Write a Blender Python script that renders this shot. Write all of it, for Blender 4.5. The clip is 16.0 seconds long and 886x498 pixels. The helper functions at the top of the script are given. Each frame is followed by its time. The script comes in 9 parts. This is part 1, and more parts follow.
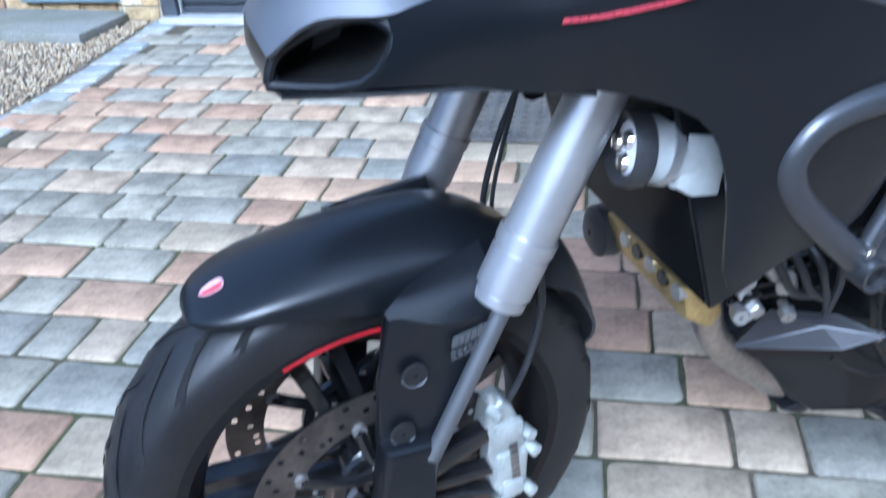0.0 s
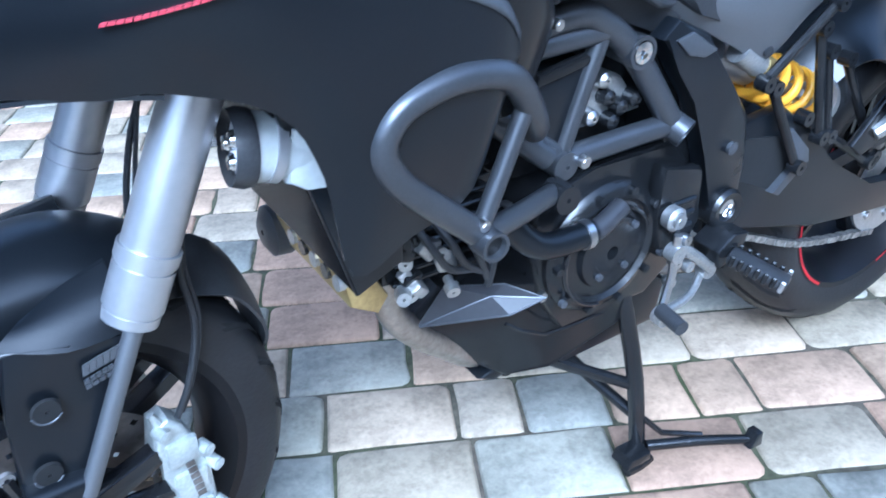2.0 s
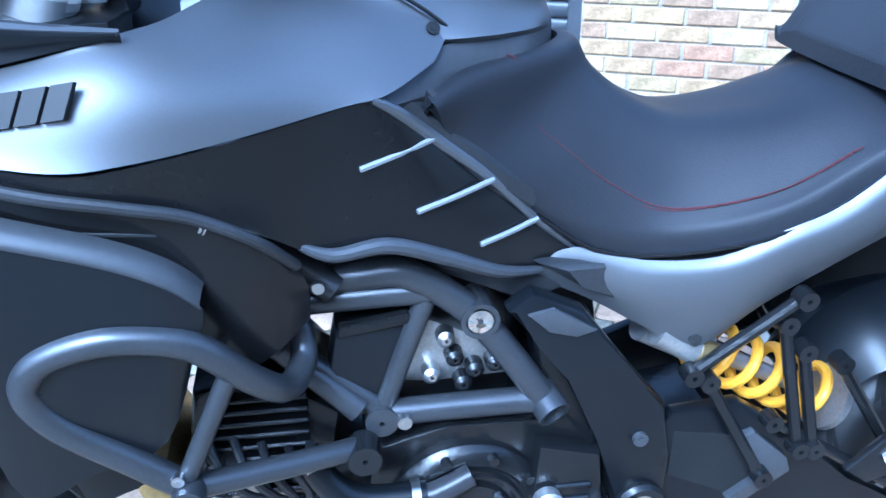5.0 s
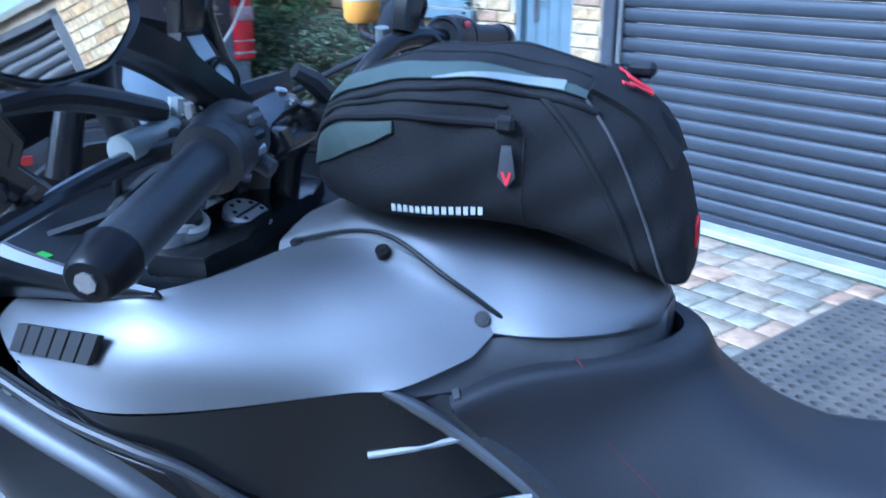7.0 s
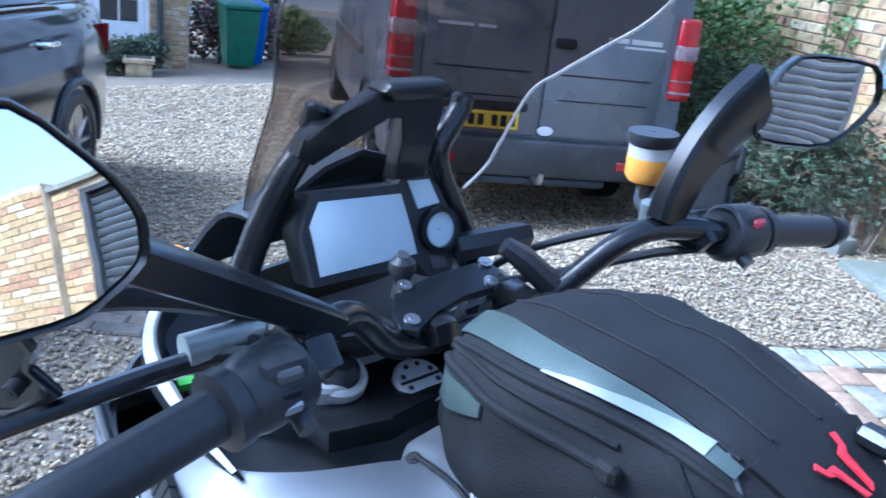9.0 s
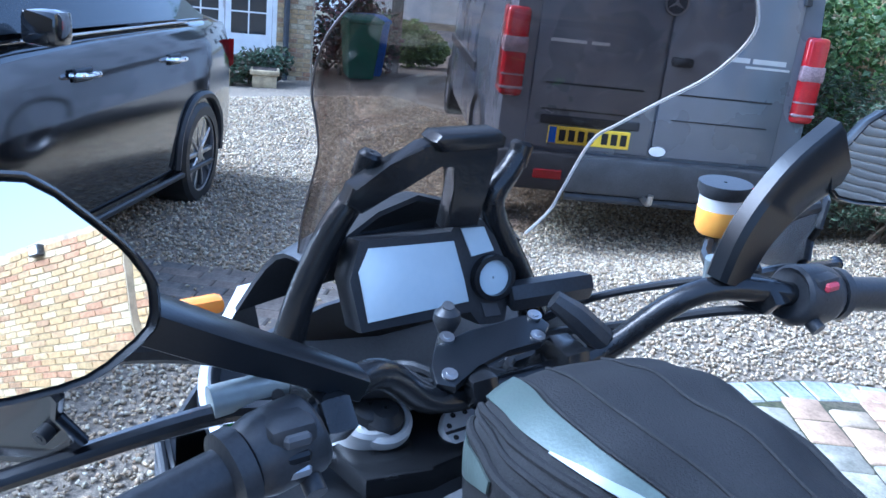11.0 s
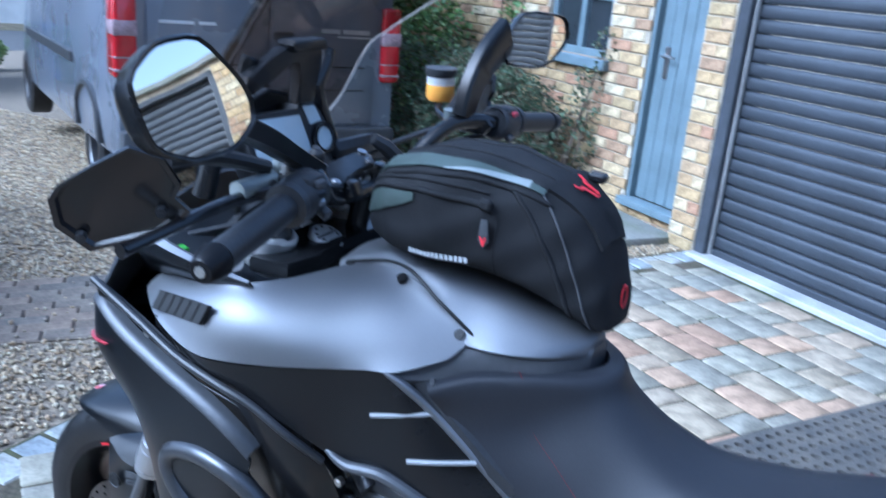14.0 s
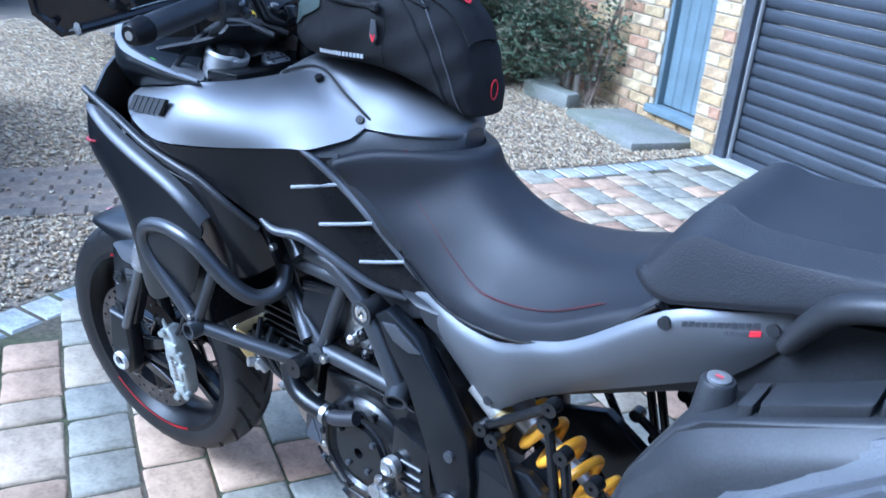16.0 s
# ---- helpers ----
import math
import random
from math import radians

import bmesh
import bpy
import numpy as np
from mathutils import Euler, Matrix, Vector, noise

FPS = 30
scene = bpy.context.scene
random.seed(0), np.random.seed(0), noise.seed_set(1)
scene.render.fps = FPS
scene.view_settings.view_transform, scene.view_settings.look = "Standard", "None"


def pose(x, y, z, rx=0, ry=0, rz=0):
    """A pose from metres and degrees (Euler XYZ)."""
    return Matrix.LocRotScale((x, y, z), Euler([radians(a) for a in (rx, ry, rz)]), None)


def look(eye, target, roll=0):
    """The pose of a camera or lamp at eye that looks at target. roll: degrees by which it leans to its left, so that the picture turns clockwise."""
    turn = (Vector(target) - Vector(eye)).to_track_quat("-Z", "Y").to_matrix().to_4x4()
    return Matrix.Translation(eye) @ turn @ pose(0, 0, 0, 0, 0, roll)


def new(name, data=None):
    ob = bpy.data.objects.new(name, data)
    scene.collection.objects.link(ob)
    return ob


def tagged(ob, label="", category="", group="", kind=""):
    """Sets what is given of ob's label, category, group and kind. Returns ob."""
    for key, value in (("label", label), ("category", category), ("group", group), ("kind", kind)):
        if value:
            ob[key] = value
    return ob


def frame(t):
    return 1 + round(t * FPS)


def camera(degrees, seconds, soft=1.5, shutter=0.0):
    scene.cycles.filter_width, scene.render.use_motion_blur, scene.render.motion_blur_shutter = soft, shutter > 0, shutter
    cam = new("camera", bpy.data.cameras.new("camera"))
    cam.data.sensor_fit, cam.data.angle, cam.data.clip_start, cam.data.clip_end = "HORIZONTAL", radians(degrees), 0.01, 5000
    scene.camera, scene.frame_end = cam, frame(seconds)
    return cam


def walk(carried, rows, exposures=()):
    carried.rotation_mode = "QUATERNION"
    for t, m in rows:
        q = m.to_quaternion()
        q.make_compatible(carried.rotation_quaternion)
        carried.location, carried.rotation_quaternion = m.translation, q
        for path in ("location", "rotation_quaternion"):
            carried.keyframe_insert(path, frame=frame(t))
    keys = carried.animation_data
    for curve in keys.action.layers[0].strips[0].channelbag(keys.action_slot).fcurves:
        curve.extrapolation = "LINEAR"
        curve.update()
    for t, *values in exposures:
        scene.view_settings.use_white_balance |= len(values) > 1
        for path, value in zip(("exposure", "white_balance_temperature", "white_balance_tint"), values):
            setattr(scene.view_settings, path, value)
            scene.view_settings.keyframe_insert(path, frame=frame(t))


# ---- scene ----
cam = camera(55.4, 16.0, shutter=0.35)
PATH = [
    (0, (-0.1782, -0.7443, 1.0387), (0.4818, 0.8746, 0.0667), -2.68),
    (0.5, (-0.1887, -0.7402, 0.9945), (0.3907, 0.7910, -0.1530), -3.62),
    (1, (-0.1724, -0.7457, 0.9936), (0.5261, 0.7458, -0.1401), -2.66),
    (1.5, (-0.1063, -0.7721, 1.0194), (0.8588, 0.6215, -0.0431), -1.21),
    (2, (-0.0485, -0.8114, 1.0330), (1.0312, 0.5447, 0.0351), -1.67),
    (2.5, (0.0062, -0.8603, 1.0828), (1.0973, 0.5757, 0.2187), -3.40),
    (3, (0.0740, -0.9040, 1.1580), (1.2059, 0.6140, 0.5171), -2.60),
    (3.5, (0.1753, -0.9181, 1.1589), (1.1962, 0.6767, 0.5148), -1.64),
    (3.7, (0.2200, -0.9188, 1.1445), (1.1563, 0.7023, 0.4401), 0.29),
    (5.8, (0.6471, -0.9587, 1.1547), (0.8041, 0.8707, 0.3633), -0.18),
    (6, (0.6808, -0.9194, 1.1883), (0.7427, 0.9362, 0.4457), 0.58),
    (6.5, (0.7474, -0.8493, 1.2570), (0.5557, 1.0226, 0.5791), 0.50),
    (7, (0.8550, -0.7952, 1.3106), (0.2680, 1.0002, 0.6525), 0.15),
    (7.5, (0.9322, -0.7523, 1.3468), (0.0478, 0.9335, 0.7354), 1.05),
    (8, (0.9485, -0.6827, 1.3796), (-0.1097, 0.8885, 0.7398), 3.33),
    (8.5, (0.9328, -0.5880, 1.4104), (-0.2770, 0.8714, 0.7718), 5.31),
    (9, (0.9195, -0.5217, 1.4477), (-0.4572, 0.7578, 0.7645), 7.01),
    (9.2, (0.9204, -0.5229, 1.4452), (-0.5040, 0.6995, 0.7553), 6.70),
    (11.3, (0.9373, -0.4638, 1.4865), (-0.6077, 0.6057, 0.7989), 6.49),
    (11.5, (0.9252, -0.4840, 1.4800), (-0.5282, 0.6967, 0.7786), 7.27),
    (12, (0.9400, -0.5774, 1.4447), (-0.4033, 0.7707, 0.8286), 5.10),
    (12.5, (1.0338, -0.7125, 1.4446), (-0.3134, 0.6475, 0.8672), 4.70),
    (13, (1.0807, -0.8316, 1.4504), (-0.1848, 0.6164, 0.9017), 5.18),
    (13.5, (1.0778, -0.9321, 1.4588), (-0.0189, 0.6569, 0.9362), 4.87),
    (14, (1.0809, -1.0136, 1.4312), (0.2145, 0.6804, 0.8132), 5.52),
    (14.5, (1.1044, -1.0401, 1.3682), (0.4678, 0.7058, 0.6296), 4.65),
    (15, (1.2557, -1.1369, 1.3390), (0.6569, 0.5748, 0.4961), 6.43),
    (15.5, (1.3520, -1.1996, 1.3518), (0.5950, 0.4464, 0.5058), 6.00),
    (16, (1.4280, -1.1430, 1.3470), (0.4781, 0.4340, 0.5670), 5.20),
]
LIGHT = [(0.0, 1.45, 4480, 8), (0.5, 1.45, 4520, 8), (1.0, 1.5, 4480, 8), (1.5, 1.68, 4380, 7), (2.0, 1.84, 4230, 6), (2.5, 1.98, 4040, 5), (3.5, 1.92, 3970, 5), (6.0, 1.95, 3900, 5), (6.5, 1.62, 3830, 5), (7.0, 1.58, 3980, 7), (8.0, 1.4, 4250, 8), (8.5, 1.52, 4260, 8), (9.0, 1.92, 4250, 8), (11.5, 2.08, 4260, 8), (12.0, 1.95, 4300, 8), (13.5, 1.42, 4330, 8), (14.5, 1.4, 4180, 7), (15.0, 1.55, 4120, 7), (16.0, 1.62, 4250, 8)]
walk(cam, [(t, look(eye, target, roll)) for t, eye, target, roll in PATH], LIGHT)

# ---- light ----
world = bpy.data.worlds.new("world")
scene.world = world
world.use_nodes = True
wn, wl = world.node_tree.nodes, world.node_tree.links
sky = wn.new("ShaderNodeTexSky")
sky.sky_type, sky.sun_disc = "NISHITA", False
sky.sun_elevation, sky.sun_rotation = radians(38), radians(215)
sky.air_density, sky.dust_density = 0.9, 5.0
haze = wn.new("ShaderNodeHueSaturation")
haze.inputs["Saturation"].default_value = 0.6
wl.new(sky.outputs[0], haze.inputs["Color"])
wl.new(haze.outputs[0], wn["Background"].inputs["Color"])
wn["Background"].inputs["Strength"].default_value = 0.13
sun = new("sun", bpy.data.lights.new("sun", "SUN"))
sun.data.energy, sun.data.angle, sun.data.color = 1.2, radians(25), (1.0, 0.95, 0.88)
sun.matrix_world = look((-4.0, -5.0, 6.0), (0, 0, 0))


# ---- materials ----
def material(name, color, rough=0.5, metal=0.0, vary=0.15, scale=8.0, fine=120.0, bump=0.0, bump_scale=None, coat=0.0, island=0.0,
             objrand=0.0, second=None, trans=0.0, ior=1.45, alpha=1.0, spec=0.5, dirt=0.0):
    """A node material: two scales of colour change, bump, and a random tint for each piece."""
    m = bpy.data.materials.new(name)
    m.use_nodes = True
    nt = m.node_tree
    nd, lk = nt.nodes, nt.links
    bs = nd["Principled BSDF"]
    bs.inputs["Roughness"].default_value, bs.inputs["Metallic"].default_value = rough, metal
    bs.inputs["Coat Weight"].default_value, bs.inputs["Coat Roughness"].default_value = coat, 0.08
    bs.inputs["Transmission Weight"].default_value, bs.inputs["IOR"].default_value = trans, ior
    bs.inputs["Alpha"].default_value, bs.inputs["Specular IOR Level"].default_value = alpha, spec
    tc = nd.new("ShaderNodeTexCoord")
    big, small = nd.new("ShaderNodeTexNoise"), nd.new("ShaderNodeTexNoise")
    big.inputs["Scale"].default_value, small.inputs["Scale"].default_value = scale, fine
    big.inputs["Detail"].default_value = small.inputs["Detail"].default_value = 4
    lk.new(tc.outputs["Object"], big.inputs["Vector"])
    lk.new(tc.outputs["Object"], small.inputs["Vector"])
    ramp = nd.new("ShaderNodeValToRGB")
    c2 = second or tuple(c * (1 - vary) for c in color)
    c1 = color if second else tuple(min(1, c * (1 + vary)) for c in color)
    ramp.color_ramp.elements[0].color, ramp.color_ramp.elements[1].color = (*c2, 1), (*c1, 1)
    ramp.color_ramp.elements[0].position, ramp.color_ramp.elements[1].position = 0.36, 0.64
    lk.new(big.outputs["Fac"], ramp.inputs["Fac"])
    out = ramp.outputs["Color"]
    mix = nd.new("ShaderNodeMix")
    mix.data_type, mix.blend_type = "RGBA", "OVERLAY"
    mix.inputs["Factor"].default_value = min(1.0, vary * 2.0)
    lk.new(out, mix.inputs["A"])
    lk.new(small.outputs["Fac"], mix.inputs["B"])
    out = mix.outputs["Result"]
    if island or objrand:
        hsv = nd.new("ShaderNodeHueSaturation")
        src = nd.new("ShaderNodeNewGeometry").outputs["Random Per Island"] if island else nd.new("ShaderNodeObjectInfo").outputs["Random"]
        rng = nd.new("ShaderNodeMapRange")
        amp = island or objrand
        rng.inputs["To Min"].default_value, rng.inputs["To Max"].default_value = 1 - amp, 1 + amp
        lk.new(src, rng.inputs["Value"])
        lk.new(rng.outputs["Result"], hsv.inputs["Value"])
        lk.new(out, hsv.inputs["Color"])
        out = hsv.outputs["Color"]
    lk.new(out, bs.inputs["Base Color"])
    if dirt:
        rr = nd.new("ShaderNodeMapRange")
        rr.inputs["To Min"].default_value, rr.inputs["To Max"].default_value = max(0.03, rough - dirt), min(1, rough + dirt)
        lk.new(big.outputs["Fac"], rr.inputs["Value"])
        lk.new(rr.outputs["Result"], bs.inputs["Roughness"])
    if bump:
        bp = nd.new("ShaderNodeBump")
        bp.inputs["Strength"].default_value, bp.inputs["Distance"].default_value = bump, 0.003
        tex = small
        if bump_scale:
            tex = nd.new("ShaderNodeTexNoise")
            tex.inputs["Scale"].default_value, tex.inputs["Detail"].default_value = bump_scale, 6
            lk.new(tc.outputs["Object"], tex.inputs["Vector"])
        lk.new(tex.outputs["Fac"], bp.inputs["Height"])
        lk.new(bp.outputs["Normal"], bs.inputs["Normal"])
    return m


def palette(name, colours, rough=0.9, per_object=False, bump=0.4, scale=14.0, fine=90.0, stain=0.25, bump_scale=45.0):
    """Pieces of several colours, picked at random for each piece, with stains and grain."""
    m = material(name, (0.5, 0.5, 0.5), rough, vary=stain, scale=scale, fine=fine, bump=bump, bump_scale=bump_scale)
    nd, lk = m.node_tree.nodes, m.node_tree.links
    ramp = nd.new("ShaderNodeValToRGB")
    ramp.color_ramp.interpolation = "CONSTANT"
    el = ramp.color_ramp.elements
    while len(el) < len(colours):
        el.new(0.5)
    for k, c in enumerate(colours):
        el[k].position, el[k].color = k / len(colours), (*c, 1)
    src = nd.new("ShaderNodeObjectInfo").outputs["Random"] if per_object else nd.new("ShaderNodeNewGeometry").outputs["Random Per Island"]
    lk.new(src, ramp.inputs["Fac"])
    old = nd["Principled BSDF"].inputs["Base Color"].links[0].from_socket
    mul = nd.new("ShaderNodeMix")
    mul.data_type, mul.blend_type = "RGBA", "MULTIPLY"
    mul.inputs["Factor"].default_value = 1.0
    two = nd.new("ShaderNodeMix")
    two.data_type, two.blend_type = "RGBA", "ADD"
    two.inputs["Factor"].default_value = 1.0
    lk.new(old, two.inputs["A"])
    lk.new(old, two.inputs["B"])
    lk.new(ramp.outputs["Color"], mul.inputs["A"])
    lk.new(two.outputs["Result"], mul.inputs["B"])
    lk.new(mul.outputs["Result"], nd["Principled BSDF"].inputs["Base Color"])
    return m


PAVE = [(0.299, 0.249, 0.173), (0.353, 0.245, 0.160), (0.249, 0.232, 0.184), (0.224, 0.215, 0.177), (0.367, 0.258, 0.167), (0.275, 0.255, 0.196), (0.327, 0.217, 0.141),
        (0.321, 0.266, 0.190), (0.239, 0.220, 0.169), (0.342, 0.270, 0.186)]
M_pave = palette("paving_block", PAVE, 0.85, True, bump=0.5, stain=0.22)
M_pave_rest = palette("paving_block_rest", PAVE, 0.85, False, bump=0.5, stain=0.22)
M_joint = material("paving_joint", (0.085, 0.070, 0.050), 1.0, vary=0.5, scale=2.2, fine=60, second=(0.050, 0.058, 0.022), bump=0.6)
M_border = palette("border_sett", [(0.26, 0.28, 0.28), (0.3, 0.31, 0.29), (0.24, 0.26, 0.27), (0.33, 0.33, 0.3)], 0.9, True)
BRICK = [(0.378, 0.273, 0.139), (0.420, 0.326, 0.185), (0.342, 0.241, 0.127), (0.325, 0.195, 0.115), (0.434, 0.348, 0.211), (0.285, 0.190, 0.112), (0.385, 0.286, 0.150),
         (0.365, 0.262, 0.148), (0.441, 0.375, 0.247), (0.332, 0.251, 0.131)]
M_brick = palette("buff_brick", BRICK, 0.95, True, bump=0.6, scale=25)
M_brick_rest = palette("buff_brick_rest", BRICK, 0.95, False, bump=0.6, scale=25)
M_mortar = material("mortar", (0.36, 0.32, 0.245), 1.0, vary=0.25, bump=0.6)
M_gravel = palette("gravel_stone", [(0.382, 0.306, 0.203), (0.439, 0.370, 0.253), (0.314, 0.245, 0.157), (0.479, 0.427, 0.308), (0.342, 0.253, 0.154), (0.257, 0.219, 0.166), (0.410, 0.321, 0.199)], 0.85, False, bump=0.2, stain=0.2)
M_earth = material("gravel_bed", (0.27, 0.22, 0.155), 1.0, vary=0.6, scale=45, fine=200, second=(0.12, 0.10, 0.075), bump=1.0, bump_scale=160)
M_shutter = material("shutter_paint", (0.036, 0.041, 0.050), 0.42, vary=0.12, scale=3, fine=60, dirt=0.1, coat=0.1)
M_frame_dark = material("dark_frame", (0.045, 0.05, 0.06), 0.5, vary=0.2)
M_sill = material("pale_sill", (0.36, 0.36, 0.35), 0.7, vary=0.2, scale=4, bump=0.2)
M_bluedoor = material("blue_grey_paint", (0.128, 0.168, 0.190), 0.5, vary=0.12, scale=6, bump=0.15, dirt=0.1)
M_white = material("white_paint", (0.75, 0.76, 0.75), 0.6, vary=0.06, scale=5)
M_render = material("white_render", (0.74, 0.73, 0.68), 0.9, vary=0.08, scale=2, bump=0.3)
M_glass_dark = material("window_glass", (0.03, 0.035, 0.04), 0.04, vary=0.2, scale=1.5, spec=0.8)
M_curtain = material("net_curtain", (0.5, 0.52, 0.53), 0.9, vary=0.2, scale=9)
M_metal = material("brushed_metal", (0.55, 0.55, 0.55), 0.32, 1.0, vary=0.1, fine=200)
M_slate = material("stone_slab", (0.20, 0.20, 0.18), 0.9, vary=0.3, scale=4, second=(0.15, 0.16, 0.12), bump=0.4)
M_timber = material("weathered_timber", (0.22, 0.19, 0.15), 0.9, vary=0.35, scale=6, bump=0.5)
M_rubber_mat = material("rubber_mat", (0.075, 0.073, 0.07), 0.85, vary=0.3, scale=7, second=(0.12, 0.11, 0.095), bump=0.3)
M_leaf = palette("hedge_leaf", [(0.114, 0.209, 0.057), (0.171, 0.285, 0.076), (0.095, 0.171, 0.057), (0.228, 0.300, 0.114), (0.152, 0.228, 0.095)], 0.55, False, bump=0)
M_leaf_dark = palette("conifer_leaf", [(0.06, 0.09, 0.045), (0.075, 0.11, 0.06), (0.09, 0.12, 0.07), (0.11, 0.09, 0.055)], 0.6, False, bump=0)
M_leaf_red = palette("red_shrub_leaf", [(0.14, 0.06, 0.05), (0.2, 0.1, 0.07), (0.1, 0.07, 0.05), (0.07, 0.08, 0.04)], 0.7, False, bump=0)
M_leaf_light = palette("bright_shrub_leaf", [(0.22, 0.30, 0.07), (0.30, 0.37, 0.11), (0.17, 0.24, 0.07)], 0.6, False, bump=0)
M_bark = material("bark", (0.11, 0.085, 0.06), 0.95, vary=0.4, bump=0.6)
M_tarmac = material("asphalt", (0.09, 0.09, 0.09), 0.95, vary=0.25, bump=0.4)
M_binG = material("green_plastic", (0.02, 0.10, 0.055), 0.5, vary=0.15)
M_binB = material("blue_plastic", (0.02, 0.10, 0.42), 0.5, vary=0.15)
M_black_plastic = material("black_plastic", (0.028, 0.0289, 0.0312), 0.42, spec=0.45, vary=0.2, fine=300, bump=0.08)
M_terracotta = material("buff_planter", (0.42, 0.34, 0.2), 0.9, vary=0.25, bump=0.3)
M_soil = material("soil", (0.06, 0.045, 0.035), 1.0, vary=0.4, bump=0.8)


# ---- mesh helpers ----
def mesh_of(bm, name, sharp=35):
    me = bpy.data.meshes.new(name)
    bmesh.ops.recalc_face_normals(bm, faces=bm.faces)
    bm.to_mesh(me)
    bm.free()
    for p in me.polygons:
        p.use_smooth = True
    me.set_sharp_from_angle(angle=radians(sharp))
    return me


def part(name, bm, mat, parent=None, label="", sharp=35):
    """Links a bmesh (or a mesh) as one object under a thing or a part."""
    me = bm if isinstance(bm, bpy.types.Mesh) else mesh_of(bm, name, sharp)
    if not me.materials:
        me.materials.append(mat)
    ob = new(name, me)
    if parent:
        ob.parent = parent
    if label:
        ob["label"] = label
    return ob


def thing(name, label, category, m=None, group="", kind=""):
    ob = new(name)
    ob.empty_display_size = 0.05
    if m is not None:
        ob.matrix_world = m
    return tagged(ob, label, category, group, kind)


def box(bm, x0, x1, y0, y1, z0, z1, bevel=0.0, seg=1):
    r = bmesh.ops.create_cube(bm, size=1.0)
    vs = r["verts"]
    for v in vs:
        v.co = Vector(((x0 + x1) / 2 + v.co.x * (x1 - x0), (y0 + y1) / 2 + v.co.y * (y1 - y0), (z0 + z1) / 2 + v.co.z * (z1 - z0)))
    if bevel:
        es = list({e for v in vs for e in v.link_edges})
        bmesh.ops.bevel(bm, geom=es, offset=bevel, segments=seg, affect="EDGES", profile=0.5)
    return bm


def boxed(x0, x1, y0, y1, z0, z1, bevel=0.0, seg=1):
    return box(bmesh.new(), x0, x1, y0, y1, z0, z1, bevel, seg)


def spline(pts, n=6, closed=False):
    """A smooth line through the points (Catmull-Rom)."""
    p = [Vector(q) for q in pts]
    out, k = [], len(p)
    for i in range(k if closed else k - 1):
        a, b_, c, d_ = (p[(i - 1) % k], p[i], p[(i + 1) % k], p[(i + 2) % k]) if closed else (p[max(i - 1, 0)], p[i], p[i + 1], p[min(i + 2, k - 1)])
        for j in range(n):
            t = j / n
            out.append(0.5 * ((2 * b_) + (c - a) * t + (2 * a - 5 * b_ + 4 * c - d_) * t * t + (3 * b_ - a - 3 * c + d_) * t ** 3))
    if not closed:
        out.append(p[-1])
    return out


def tube(pts, r, bm=None, seg=10, smooth=5, caps=True, closed=False):
    """A round bar along the points; r is one radius or one for each given point."""
    bm = bm or bmesh.new()
    rs = list(r) if isinstance(r, (list, tuple)) else [r] * len(pts)
    line = spline(pts, smooth, closed) if smooth > 1 else [Vector(q) for q in pts]
    n, rings, prev = len(line), [], None
    for i, c in enumerate(line):
        tan = (line[(i + 1) % n] - line[i - 1]) if closed else (line[min(i + 1, n - 1)] - line[max(i - 1, 0)])
        tan.normalize()
        if prev is None:
            side = tan.orthogonal().normalized()
        else:
            side = (prev - tan * prev.dot(tan)).normalized()
        prev = side
        up = tan.cross(side)
        f = i / max(1, n - 1) * (len(rs) - 1)
        k = min(int(f), len(rs) - 2) if len(rs) > 1 else 0
        rad = rs[k] + (rs[min(k + 1, len(rs) - 1)] - rs[k]) * (f - k)
        rings.append([bm.verts.new(c + (side * math.cos(2 * math.pi * j / seg) + up * math.sin(2 * math.pi * j / seg)) * rad) for j in range(seg)])
    for a, b_ in zip(rings, rings[1:] + ([rings[0]] if closed else [])):
        for j in range(seg):
            bm.faces.new((a[j], a[(j + 1) % seg], b_[(j + 1) % seg], b_[j]))
    if caps and not closed:
        bm.faces.new(rings[0][::-1])
        bm.faces.new(rings[-1])
    return bm


def lathe(profile, seg=32, bm=None, m=None, closed=False):
    """Turns (radius, height) pairs about the local y axis: (r cos, h, r sin)."""
    bm = bm or bmesh.new()
    rings = []
    for r, hgt in profile:
        rings.append([bm.verts.new(Vector((r * math.cos(2 * math.pi * j / seg), hgt, r * math.sin(2 * math.pi * j / seg)))) for j in range(seg)])
    for a, b_ in zip(rings, rings[1:] + ([rings[0]] if closed else [])):
        for j in range(seg):
            bm.faces.new((a[j], a[(j + 1) % seg], b_[(j + 1) % seg], b_[j]))
    if not closed:
        for ring in (rings[0], rings[-1]):
            if ring:
                try:
                    bm.faces.new(ring)
                except ValueError:
                    pass
    if m is not None:
        bmesh.ops.transform(bm, matrix=m, verts=[v for ring in rings for v in ring])
    return bm


def cyl(a, b_, r, seg=16, bm=None, r2=None):
    return tube([a, b_], [r, r2 if r2 is not None else r], bm, seg, 1)


